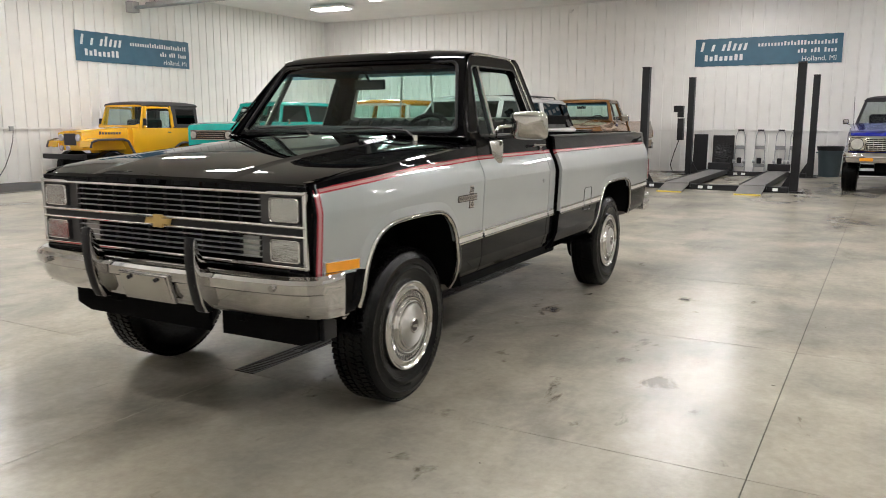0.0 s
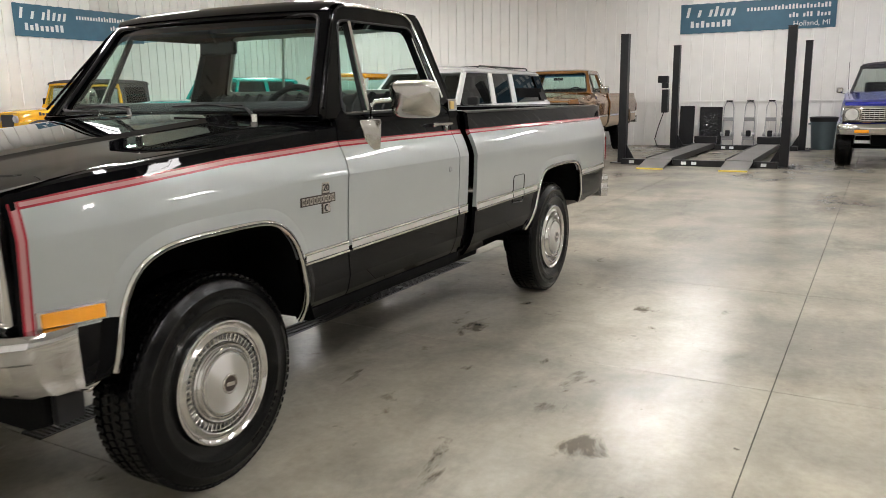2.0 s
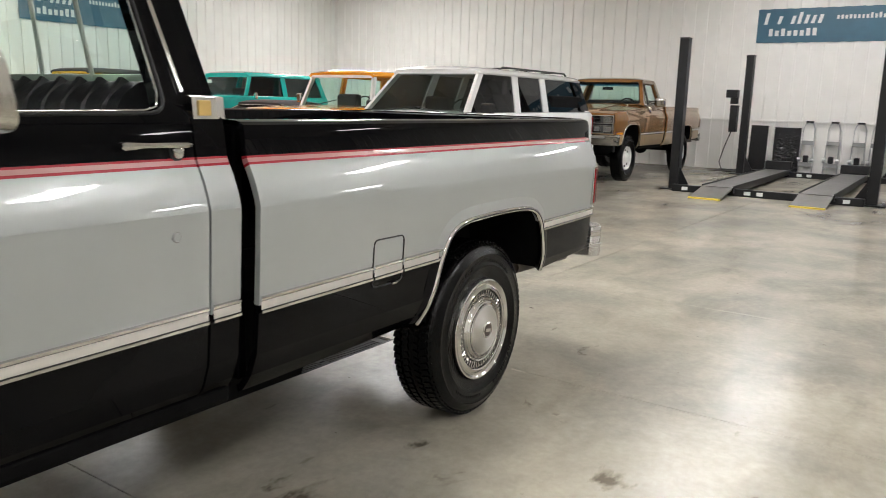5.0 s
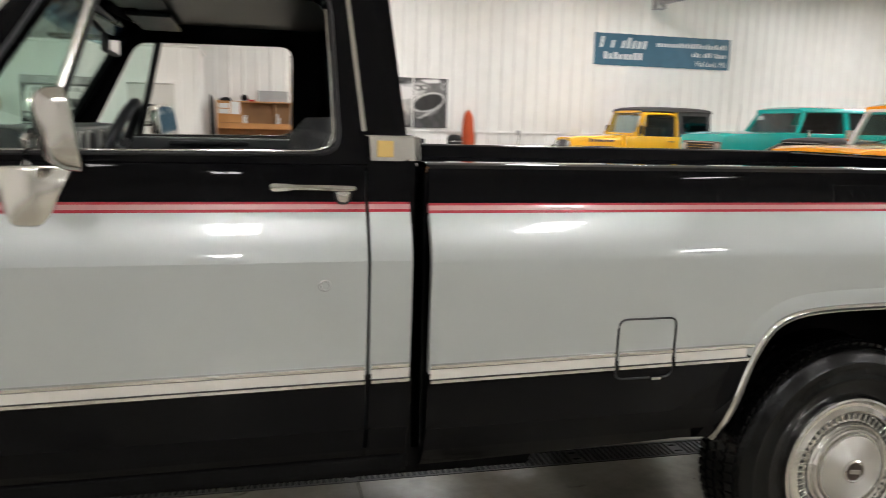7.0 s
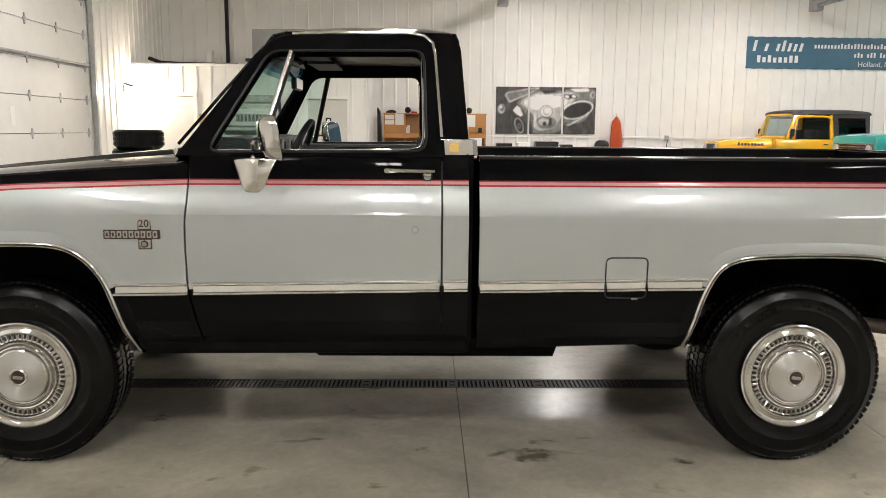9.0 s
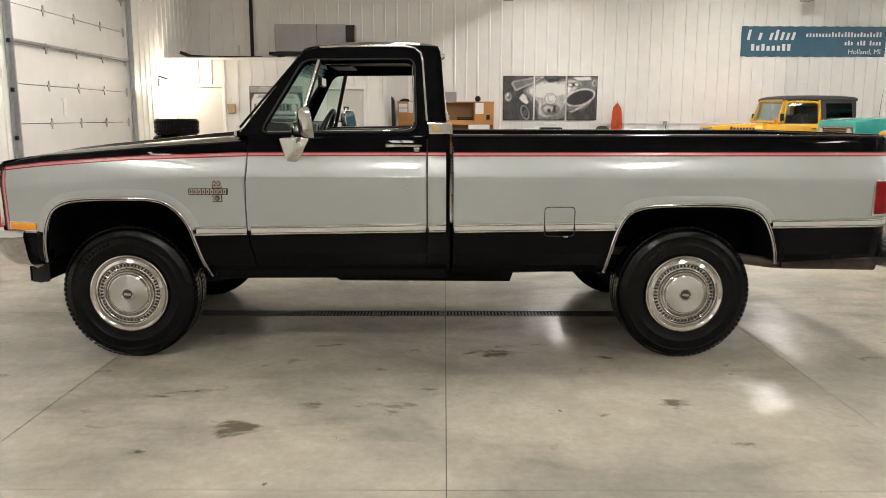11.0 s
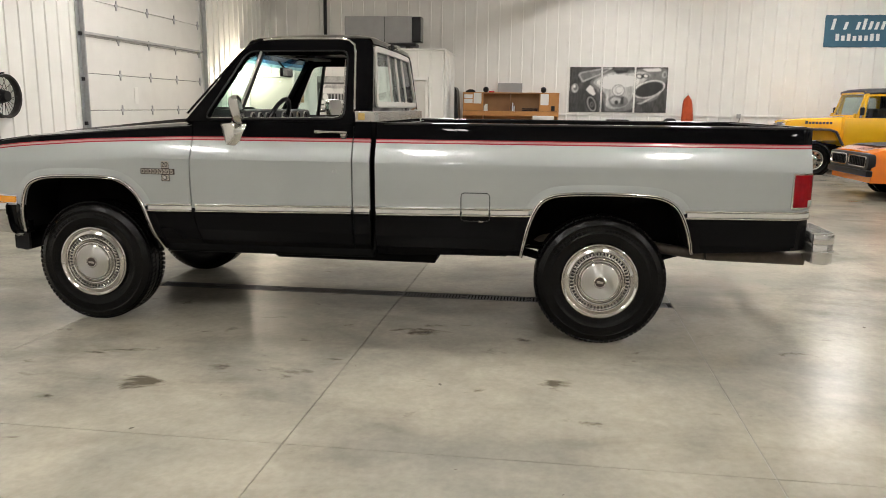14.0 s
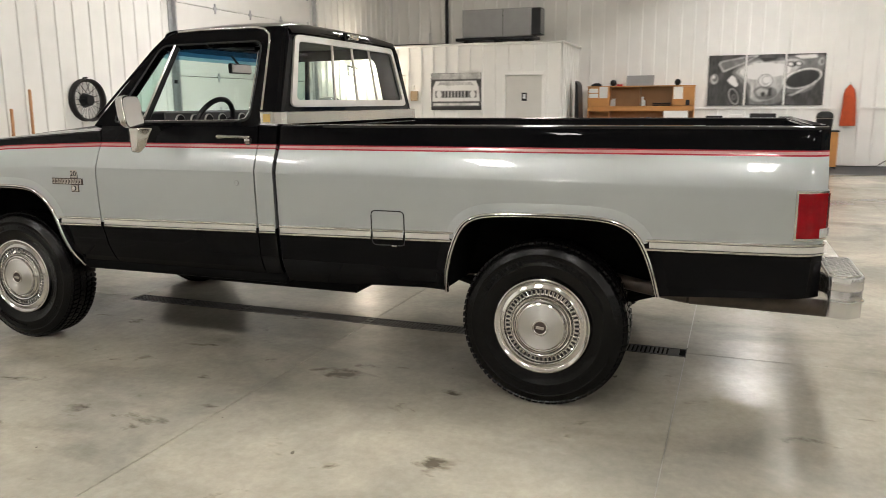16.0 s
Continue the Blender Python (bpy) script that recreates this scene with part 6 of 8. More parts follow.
for s in (1, -1):
    part("roof_rail", tube([(s * 0.60, 1.9, 1.84), (s * 0.60, 2.0, 1.885), (s * 0.60, 4.2, 1.885), (s * 0.60, 4.3, 1.83)], 0.015, 6), TRIMB, j, "dark roof rail")
    part("door_mirror", box(s * 0.93, s * 1.12, 0.82, 0.95, 1.20, 1.34, 0.03), TRIMB, j)
    part("arch_flare", tube([(s * 0.985, u, z) for u, z in arc(3.34, 0.45, 0.42)], 0.035, 6), TRIMB, j, "dark arch flare")
    part("front_arch_flare", tube([(s * 0.985, u, z) for u, z in arc(0, 0.45, 0.42)], 0.035, 6), TRIMB, j)
    part("wiper", tube([(s * 0.5, 0.50, 1.20), (s * 0.0, 0.58, 1.27)], 0.008, 5), TRIMB, j)
    part("headlight", box(s * 0.55, s * 0.86, -0.95, -0.90, 0.78, 0.92, 0.02), LENS, j)
    part("tail_lamp", box(s * 0.86, s * 0.95, 4.74, 4.80, 0.85, 1.15, 0.01), REDLENS, j)
part("grille", box(-0.52, 0.52, -0.95, -0.91, 0.72, 0.95, 0.01), TRIMB, j)
part("front_bumper", box(-0.96, 0.96, -1.05, -0.90, 0.48, 0.66, 0.03), CHROME, j)
part("rear_bumper", box(-0.95, 0.95, 4.74, 4.90, 0.50, 0.66, 0.03), WHITEP, j)
for k in range(3):
    part("rack_bar", cyl((-0.60, 2.3 + 0.8 * k, 1.885), (0.60, 2.3 + 0.8 * k, 1.885), 0.012, n=8), TRIMB, j)
for y in (0, 3.34):
    for s in (1, -1):
        wheel_parts(j, s * 0.85, y, 0.32, s, R=0.40, W=0.25, cap=BRUSHED, plain=True, rim_label="alloy rim")

# golden brown pickup on taller white rims
pickup("brown_pickup_truck", "golden brown and beige pickup truck on white rims, by the wall", pose(-6.50, 18.15, 0.13), BEIGEP, TANP, TANP, TANP, TANP, hubcap=WHITERIM, plain_wheels=True, full=False, lift=0.13)

# dark blue older pickup on tall tyres
j = root("blue_pickup_truck", "dark blue older pickup truck with chrome grille on tall tyres", "pickup truck", pose(0.64, 18.35, 0))
underside(j, -0.6, 4.2, 0.42, (0, 3.0))
shell(j, -0.78, 4.0, lambda u: 0.72, lambda u: lerp(u, [(-0.80, 1.16), (-0.72, 1.22), (-0.5, 1.27), (0.2, 1.34), (0.75, 1.41), (1.9, 1.40), (4.0, 1.40)]), lambda u: lerp(u, [(-0.78, 0.90), (-0.5, 0.96), (4.0, 0.97)]), [arc(0, 0.50, 0.62), arc(3.0, 0.50, 0.62)], BLUEP)
cabin(j, 1.40, 1.93, 0.72, 1.08, 1.78, 1.86, 0.86, 0.70, [], BLUEP, SOFTTOP, DKGLASS, 0.06, ws_paint=SOFTTOP, ws_pane=SMOKE)
seats(j, 1.50, 1.40, 0.82)
part("windshield_seal", tube([(-0.84, 0.715, 1.395), (0.84, 0.715, 1.395), (0.69, 1.07, 1.91), (-0.69, 1.07, 1.91)], 0.018, 6, closed=True), TRIMB, j)
gf = part("grille_frame", box(-0.93, 0.93, -0.84, -0.76, 0.85, 1.17, 0.03), CHROME, j, "chrome grille frame", smooth=40)
part("grille_field", box(-0.60, 0.60, -0.855, -0.83, 0.885, 1.125, 0.004), DARK, gf)
for k in range(7):
    part("grille_bar", box(-0.60, 0.60, -0.868, -0.85, 0.890 + 0.037 * k, 0.900 + 0.037 * k), BRIGHT, gf)
for k in range(15):
    part("grille_upright", box(-0.56 + 0.08 * k, -0.552 + 0.08 * k, -0.866, -0.85, 0.885, 1.125), BRIGHT, gf)
for s in (1, -1):
    part("lamp_surround", box(s * 0.625, s * 0.905, -0.870, -0.83, 0.870, 1.145, 0.035), BRUSHED, gf, "bright square lamp surround")
    part("lamp_ring", lathe([(0.122, 0.0), (0.122, 0.014), (0.112, 0.016), (0.108, 0.006)], 24), TRIMB, gf).matrix_basis = pose(s * 0.765, -0.868, 1.010, 0, 0, -90)
    part("headlight", lathe([(0.11, 0.0), (0.11, 0.03), (0.09, 0.04), (0.001, 0.05)], 24), LENS, gf).matrix_basis = pose(s * 0.765, -0.862, 1.010, 0, 0, -90)
    part("turn_signal", box(s * 0.46, s * 0.70, -1.035, -1.012, 0.675, 0.735, 0.015), AMBER, j, "amber turn signal")
    part("mirror", box(s * 0.98, s * 1.10, 0.80, 0.84, 1.40, 1.51, 0.03), CHROME, j, "small chrome mirror")
    part("mirror_arm", tube([(s * 0.93, 0.85, 1.38), (s * 1.05, 0.82, 1.42)], 0.01, 6), CHROME, j)
    part("marker_lamp", box(s * 0.25, s * 0.35, 1.10, 1.18, 1.965, 2.00, 0.01), AMBER, j)
    part("arch_liner", loft([[(s * v, u, z) for u, z in arc(0, 0.50, 0.62)] for v in (0.5, 0.93)], closed=False), DARK, j)
part("bumper", loft([[(x, y + d, z) for x, y in ((-1.0, -0.80), (-0.99, -0.92), (-0.93, -0.985), (-0.6, -1.015), (0, -1.025), (0.6, -1.015), (0.93, -0.985), (0.99, -0.92), (1.0, -0.80))] for d, z in ((0.09, 0.845), (0.02, 0.835), (0.0, 0.80), (0.0, 0.70), (0.03, 0.645), (0.10, 0.63))], closed=False), CHROME, j, "chrome bumper", smooth=40)
np_ = part("number_plate", box(-0.155, 0.155, -1.05, -1.036, 0.66, 0.80, 0.004), WHITERIM, j, "white number plate with plain bars")
part("plate_bar", box(-0.12, 0.12, -1.053, -1.049, 0.70, 0.76), BLUEP, np_)
part("aerial", cyl((-0.88, 0.55, 1.36), (-0.90, 0.52, 2.0), 0.004, n=6), TRIMB, j)
for y in (0, 3.0):
    for s in (1, -1):
        wheel_parts(j, s * 0.86, y, 0.42, s, R=0.42, W=0.30, cap=BRUSHED, plain=True, rim_label="steel rim")

# ---- things along the walls ----
BANNERB = mat("blue_grey_banner_vinyl", (0.035, 0.115, 0.18), 0.45, grain=0.12, scale=6, bump=0.1, bump_scale=5)
PRINTW = mat("white_print", (0.72, 0.74, 0.74), 0.5, grain=0.03)
STEELB = mat("black_powder_coat", (0.014, 0.014, 0.015), 0.42, grain=0.25, scale=12, bump=0.08, spec=0.25)
PLATE = mat("grey_steel_plate", (0.16, 0.155, 0.15), 0.5, 0.3, grain=0.2, scale=8, bump=0.1)
YEL = mat("safety_yellow", (0.72, 0.55, 0.06), 0.5, grain=0.15)
OAK = mat("honey_oak_laminate", (0.50, 0.23, 0.065), 0.4, grain=0.14, scale=5, bump=0.04)
OAKD = mat("oak_inside", (0.34, 0.17, 0.06), 0.5, grain=0.14, scale=5)
PAPER = mat("white_paper", (0.8, 0.79, 0.76), 0.7, grain=0.03)
CLOTHR = mat("rust_red_cloth", (0.48, 0.075, 0.02), 0.85, grain=0.2, scale=12, bump=0.25, bump_scale=14)
REDCAN = mat("red_plastic_can", (0.5, 0.012, 0.02), 0.35, grain=0.08, scale=10)
BINP = mat("slate_blue_plastic", (0.09, 0.13, 0.15), 0.5, grain=0.1, scale=8)
BINL = mat("black_bin_lid", (0.02, 0.02, 0.022), 0.5, grain=0.15)
MATT = mat("matt_charcoal", (0.05, 0.05, 0.052), 0.75, grain=0.2, scale=6, bump=0.2)
ACG = mat("grey_painted_sheet", (0.30, 0.30, 0.30), 0.45, grain=0.1, scale=5)
PHOTO_D = mat("photo_dark_grey", (0.035, 0.034, 0.037), 0.45, grain=0.35, scale=4)


def bars(parent, a0, a1, b0, b1, put, words, material, seed=1, ink=0.72, lean=0.0):
    """A line of writing as plain bars: words gives each word's share of letters."""
    rnd = random.Random(seed)
    n = sum(words) + len(words) - 1
    w = (a1 - a0) / n
    i = 0
    for k in words:
        for _ in range(k):
            lo, hi = b0, b1 - rnd.choice((0.0, 0.25, 0.3)) * (b1 - b0)
            bm = B()
            bm.faces.new([bm.verts.new(put(a, b)) for a, b in ((a0 + w * (i + 0.15), lo), (a0 + w * (i + 0.15 + ink), lo), (a0 + w * (i + 0.15 + ink) + lean, hi), (a0 + w * (i + 0.15) + lean, hi))])
            part("letter_bar", bm, material, parent)
            i += 1
        i += 1


def banner(where, width):
    """A blue-grey printed sheet on the wall; local x along it, y out of the wall."""
    r = root("banner", "blue-grey vinyl banner with white print, fixed to the wall", "banner", where, "wall banners")
    bm = B()
    n = 38
    g = [[bm.verts.new((width * i / n, 0.012 + 0.006 * math.sin(i * 1.3 + j), 0.765 * j / 6 + (0.006 * math.sin(i * 2.1) if j in (0, 6) else 0))) for i in range(n + 1)] for j in range(7)]
    for j in range(6):
        for i in range(n):
            bm.faces.new((g[j][i], g[j][i + 1], g[j + 1][i + 1], g[j + 1][i]))
    solid(part("sheet", bm, BANNERB, r, smooth=60), 0.004)

    def put(a, b):
        return (a, 0.024, b)
    bars(r, 0.12, 1.42, 0.42, 0.68, put, [1, 1, 5], PRINTW, 3, 0.52, 0.05)
    bars(r, 0.25, 1.33, 0.15, 0.32, put, [8], PRINTW, 4, 0.62)
    bars(r, 1.68, 3.68, 0.50, 0.62, put, [24], PRINTW, 5, 0.60)
    bars(r, 2.70, 3.68, 0.29, 0.41, put, [3, 3, 4], PRINTW, 6, 0.60)
    cu = bpy.data.curves.new("print_line", "FONT")
    cu.body, cu.size, cu.align_x = "Holland, MI", 0.185, "RIGHT"
    tx = new("print_line", cu)
    cu.materials.append(PRINTW)
    tx.parent = r
    tx.matrix_basis = Matrix(((1, 0, 0, 3.68), (0, 0, 1, 0.024), (0, 1, 0, 0.07), (0, 0, 0, 1)))
    return r


# local x runs to the viewer's right, local y towards the viewer
WESTSIDE = Matrix(((0, 1, 0, WEST), (1, 0, 0, 0), (0, 0, 1, 0), (0, 0, 0, 1)))
NORTHSIDE = Matrix(((1, 0, 0, 0), (0, -1, 0, NORTH), (0, 0, 1, 0), (0, 0, 0, 1)))


def on_west(y, z, d=0.015):
    return Matrix.Translation((d, y, z)) @ WESTSIDE


def on_north(x, z, d=0.015):
    return Matrix.Translation((x, -d, z)) @ NORTHSIDE


banner(on_west(12.965, 3.005), 3.79)
banner(on_north(-4.525, 3.025), 3.80)


def oval(cx, cy, rx, ry, tilt=0.0, n=20):
    c, s = math.cos(tilt), math.sin(tilt)
    return [(cx + rx * math.cos(2 * math.pi * i / n) * c - ry * math.sin(2 * math.pi * i / n) * s, cy + rx * math.cos(2 * math.pi * i / n) * s + ry * math.sin(2 * math.pi * i / n) * c) for i in range(n)]


# three canvases with one black-and-white photograph of a racing car, as flat printed shapes
PICTURE = [
    # body glow in steps from grey to white
    (0.17, rounded([(0.20, 0.66), (0.30, 0.84), (0.44, 0.95), (0.62, 0.92), (0.80, 0.99), (1.0, 0.97), (1.0, 0.80), (0.96, 0.50), (0.90, 0.30), (0.80, 0.22), (0.70, 0.26), (0.66, 0.08), (0.56, 0.0), (0.38, 0.0), (0.36, 0.24), (0.30, 0.46)], 0.06)),
    (0.42, rounded([(0.23, 0.66), (0.32, 0.80), (0.45, 0.90), (0.62, 0.86), (0.74, 0.92), (0.84, 0.84), (0.72, 0.60), (0.66, 0.36), (0.58, 0.12), (0.44, 0.06), (0.38, 0.14), (0.38, 0.40), (0.31, 0.54)], 0.06)),
    (0.72, rounded([(0.27, 0.66), (0.36, 0.80), (0.48, 0.84), (0.66, 0.80), (0.72, 0.78), (0.70, 0.62), (0.56, 0.56), (0.42, 0.50), (0.34, 0.56)], 0.06)),
    (0.72, rounded([(0.74, 0.96), (0.92, 0.98), (0.93, 0.92), (0.80, 0.90)], 0.02)),
    (0.72, rounded([(0.17, 0.50), (0.21, 0.60), (0.24, 0.56), (0.27, 0.40), (0.24, 0.36)], 0.02)),
    (0.17, rounded([(0.40, 0.30), (0.47, 0.40), (0.60, 0.34), (0.62, 0.20), (0.54, 0.10), (0.44, 0.12)], 0.05)),
    (0.42, rounded([(0.42, 0.28), (0.47, 0.35), (0.54, 0.30), (0.52, 0.20), (0.45, 0.18)], 0.03)),
    (0.03, rounded([(0.44, 0.94), (0.60, 0.94), (0.58, 0.88), (0.48, 0.85)], 0.02)),
    # windscreen
    (0.42, rounded([(0.085, 0.82), (0.10, 0.88), (0.40, 1.0), (0.44, 0.98), (0.32, 0.84), (0.13, 0.66)], 0.02)),
    (0.17, rounded([(0.10, 0.82), (0.12, 0.87), (0.38, 0.97), (0.40, 0.95), (0.30, 0.84), (0.14, 0.70)], 0.02)),
    (0.42, oval(0.055, 0.53, 0.035, 0.10)), (0.17, oval(0.06, 0.55, 0.024, 0.07)), (0.72, oval(0.05, 0.57, 0.010, 0.03)),
    # wheel
    (0.03, oval(0.235, 0.18, 0.060, 0.22, 0.12)), (0.42, oval(0.235, 0.18, 0.043, 0.165, 0.12)), (0.03, oval(0.236, 0.18, 0.036, 0.145, 0.12)), (0.17, oval(0.238, 0.17, 0.018, 0.06)), (0.03, oval(0.238, 0.17, 0.009, 0.03)),
    # lamp
    (0.17, oval(0.505, 0.49, 0.064, 0.135)), (0.72, oval(0.505, 0.49, 0.055, 0.115)), (0.42, oval(0.505, 0.49, 0.044, 0.095)), (0.72, oval(0.515, 0.50, 0.026, 0.055)),
    (0.03, rounded([(0.535, 0.18), (0.56, 0.19), (0.56, 0.34), (0.535, 0.33)], 0.008)), (0.03, oval(0.49, 0.22, 0.020, 0.045)),
    # mouth and its rim
    (0.72, oval(0.815, 0.52, 0.135, 0.215, -0.55)), (0.42, oval(0.818, 0.515, 0.130, 0.205, -0.55)), (0.03, oval(0.818, 0.515, 0.120, 0.190, -0.55)),
    (0.42, rounded([(0.70, 0.20), (0.74, 0.18), (0.92, 0.40), (0.93, 0.48), (0.90, 0.42), (0.76, 0.24)], 0.01)),
    (0.03, oval(0.715, 0.80, 0.038, 0.055, 0.2)), (0.72, oval(0.710, 0.80, 0.020, 0.032, 0.2)), (0.03, oval(0.775, 0.81, 0.034, 0.05, 0.2)), (0.72, oval(0.778, 0.81, 0.017, 0.028, 0.2)),
    (0.42, oval(0.965, 0.84, 0.022, 0.07)), (0.17, oval(0.968, 0.84, 0.014, 0.05)),
]
def soft_print(parent, w, h, d, shapes, blur, seed, step=0.014):
    """A flat photographic print w by h: grey shapes in metres with soft borders and film grain, as a colour layer on one sheet."""
    nx, ny = int(w / step), int(h / step)
    gx, gy = np.meshgrid(np.linspace(0.003, w - 0.003, nx + 1), np.linspace(0.003, h - 0.003, ny + 1))
    rnd = np.random.default_rng(seed)

    def cloud(n):
        c = rnd.random((n + 2, 2 * n + 2))
        fx, fy = gx / w * 2 * n, gy / h * n
        ix, iy = fx.astype(int), fy.astype(int)
        tx_, ty = fx - ix, fy - iy
        return (c[iy, ix] * (1 - tx_) + c[iy, ix + 1] * tx_) * (1 - ty) + (c[iy + 1, ix] * (1 - tx_) + c[iy + 1, ix + 1] * tx_) * ty
    tone = 0.030 + 0.10 * np.clip(cloud(4) - 0.45, 0, 1) + 0.04 * cloud(13)
    for grey, poly in shapes:
        dist, inside = np.full(gx.shape, 9.0), np.zeros(gx.shape, bool)
        for i in range(len(poly)):
            (ax, ay), (bx, by) = poly[i - 1], poly[i]
            ex, ey = bx - ax, by - ay
            t = np.clip(((gx - ax) * ex + (gy - ay) * ey) / (ex * ex + ey * ey + 1e-12), 0, 1)
            dist = np.minimum(dist, np.hypot(gx - ax - t * ex, gy - ay - t * ey))
            if abs(ey) > 1e-9:
                inside ^= ((ay > gy) != (by > gy)) & (gx < ax + (gy - ay) * ex / ey)
        cover = np.clip(0.5 + np.where(inside, dist, -dist) / blur, 0, 1)
        tone = tone * (1 - cover) + cover * grey * (0.72 + 0.5 * cloud(6))
    tone = np.clip(1.65 * (tone * (0.86 + 0.28 * cloud(24))) ** 1.25, 0.008, 0.78).ravel()
    verts = [(x, d, y) for x, y in zip(gx.ravel(), gy.ravel())]
    k = nx + 1
    me = bpy.data.meshes.new("print")
    me.from_pydata(verts, [], [(j * k + i, j * k + i + 1, (j + 1) * k + i + 1, (j + 1) * k + i) for j in range(ny) for i in range(nx)])
    layer = me.color_attributes.new("print", "FLOAT_COLOR", "POINT")
    layer.data.foreach_set("color", np.stack([tone, tone * 0.985, tone * 0.965, np.ones_like(tone)], 1).ravel())
    me.materials.append(PRINTED)
    ob = new("print", me)
    ob.parent = parent
    return ob


PRINTED = mat("photographic_print", (0.5, 0.5, 0.5), 0.45, bump=0.05, bump_scale=200)
layer_node = PRINTED.node_tree.nodes.new("ShaderNodeAttribute")
layer_node.attribute_name = "print"
PRINTED.node_tree.links.new(layer_node.outputs["Color"], PRINTED.node_tree.nodes["Principled BSDF"].inputs["Base Color"])
for k in range(3):
    a0 = k * 0.838
    r = root("canvas_print", "black-and-white racing car photograph on a stretched canvas panel", "picture", on_west(6.80 + a0, 1.36, 0.016), "triptych on the wall")
    part("canvas", box(0, 0.79, 0, 0.035, 0, 1.14, 0.004), PHOTO_D, r)
    soft_print(r, 0.79, 1.14, 0.037, [(g, [(x * 2.466 - a0, y * 1.14) for x, y in poly]) for g, poly in PICTURE], 0.045, 11 + k)

# red work coverall on a hook
r = root("coverall", "rust-red work coverall hanging from a wall hook", "coverall", on_west(9.79, 0.90))
rings = []
for z, w, d in ((0.0, 0.15, 0.07), (0.05, 0.155, 0.08), (0.3, 0.145, 0.09), (0.55, 0.125, 0.09), (0.70, 0.115, 0.085), (0.80, 0.09, 0.07), (0.85, 0.05, 0.05), (0.90, 0.02, 0.03)):
    rings.append([(w * math.cos(a) * (1 + 0.09 * math.sin(5 * a + z * 4)), 0.09 + d * math.sin(a) * (1 + 0.15 * math.sin(7 * a + z * 3)), z) for a in [2 * math.pi * i / 28 for i in range(28)]])
part("garment", loft(rings, caps=True), CLOTHR, r, smooth=60)
part("hook", tube([(0, 0.0, 0.95), (0, 0.06, 0.95), (0, 0.09, 0.90)], 0.008, 6), BRIGHT, r)

# desk with hutch
r = root("desk_hutch", "honey oak desk hutch with open shelves and papers on its doors", "desk", on_west(4.06, 0, 0.03))
D = 0.38
part("worktop", box(0, 2.47, 0, 0.75, 0.72, 0.75, 0.004), OAK, r)
for x in (0.02, 0.85, 1.65, 2.45):
    part("side_panel", box(x - 0.015, x + 0.015, 0.02, 0.72, 0, 0.72), OAK, r)
for x in (0, 0.5, 1.97, 2.45):
    part("hutch_panel", box(x, x + 0.022, 0, D - 0.02, 0.75, 1.83), OAK, r)
part("hutch_top", box(-0.01, 2.48, 0, D, 1.81, 1.835, 0.003), OAK, r)
part("hutch_shelf", box(0, 2.47, 0, D, 1.24, 1.27, 0.003), OAK, r)
part("hutch_rail", box(0.0, 2.47, D - 0.03, D, 1.265, 1.36, 0.003), OAK, r)
part("divider", box(1.21, 1.23, 0, D - 0.03, 1.27, 1.81), OAKD, r)
part("hutch_back", box(0, 2.47, 0, 0.015, 0.75, 1.82), OAKD, r)
for x0, x1 in ((0.01, 0.50), (1.98, 2.46)):
    part("cupboard_door", box(x0, x1, D - 0.022, D, 1.37, 1.805, 0.003), OAK, r)
for x0, x1, z0, z1 in ((0.03, 0.25, 1.68, 1.78), (0.03, 0.25, 1.56, 1.66), (0.28, 0.48, 1.55, 1.82), (2.0, 2.21, 1.52, 1.80)):
    part("paper_sheet", box(x0, x1, D + 0.001, D + 0.004, z0, z1), PAPER, r)
part("desk_phone", box(2.28, 2.37, D + 0.001, D + 0.03, 1.38, 1.50, 0.006), TRIMB, r)
dh = on_west(4.06, 0, 0.03)


def desk_item(name, label, category, bm, material, smooth=0):
    ob = part(name, bm, material, smooth=smooth)
    ob.matrix_basis = dh
    return tagged(ob, label, category)


for x in (0.58, 2.07):
    bm = B()
    bmesh.ops.create_uvsphere(bm, u_segments=16, v_segments=12, radius=0.075, matrix=pose(x, 0.18, 1.91))
    desk_item("speaker", "small round black loudspeaker on top of the hutch", "speaker", bm, TRIMB, 60)
desk_item("framed_sign", "framed grey picture leaning on top of the hutch", "picture", prism([(0.10, 1.835), (0.13, 1.835), (0.05, 2.08), (0.02, 2.08)], 0.88, 1.52, "x"), ACG)
desk_item("red_box", "small red box on top of the hutch", "box", box(0.66, 0.80, 0.12, 0.24, 1.835, 1.875, 0.006), REDCAN)
desk_item("model_car", "small dark model car on top of the hutch", "model car", prism(rounded([(0.05, 1.837), (0.30, 1.837), (0.30, 1.875), (0.24, 1.91), (0.14, 1.91), (0.05, 1.87)], 0.02), 0.12, 0.24, "y"), TRIMB)
for k, x in enumerate((0.54, 0.57, 1.27, 1.31, 0.60)):
    desk_item("book", "upright white binder in the hutch", "book", box(x, x + 0.025, 0.05, 0.28, 1.27, 1.50 + 0.04 * (k % 3), 0.002), PAPER)
for k in range(4):
    desk_item("paper_tray", "stacked black paper tray in the hutch", "paper tray", box(1.53, 1.93, 0.06, 0.34, 1.275 + 0.045 * k, 1.30 + 0.045 * k, 0.004), TRIMB)
desk_item("stapler", "black stapler in the hutch", "stapler", box(0.66, 0.86, 0.2, 0.25, 1.27, 1.32, 0.01), TRIMB)
mo = root("monitor", "white desktop computer monitor seen from behind, on the desk", "monitor", dh @ pose(2.08, 0.60, 0.752))
part("screen", box(-0.27, 0.27, -0.02, 0.02, 0.14, 0.50, 0.012), PAPER, mo)
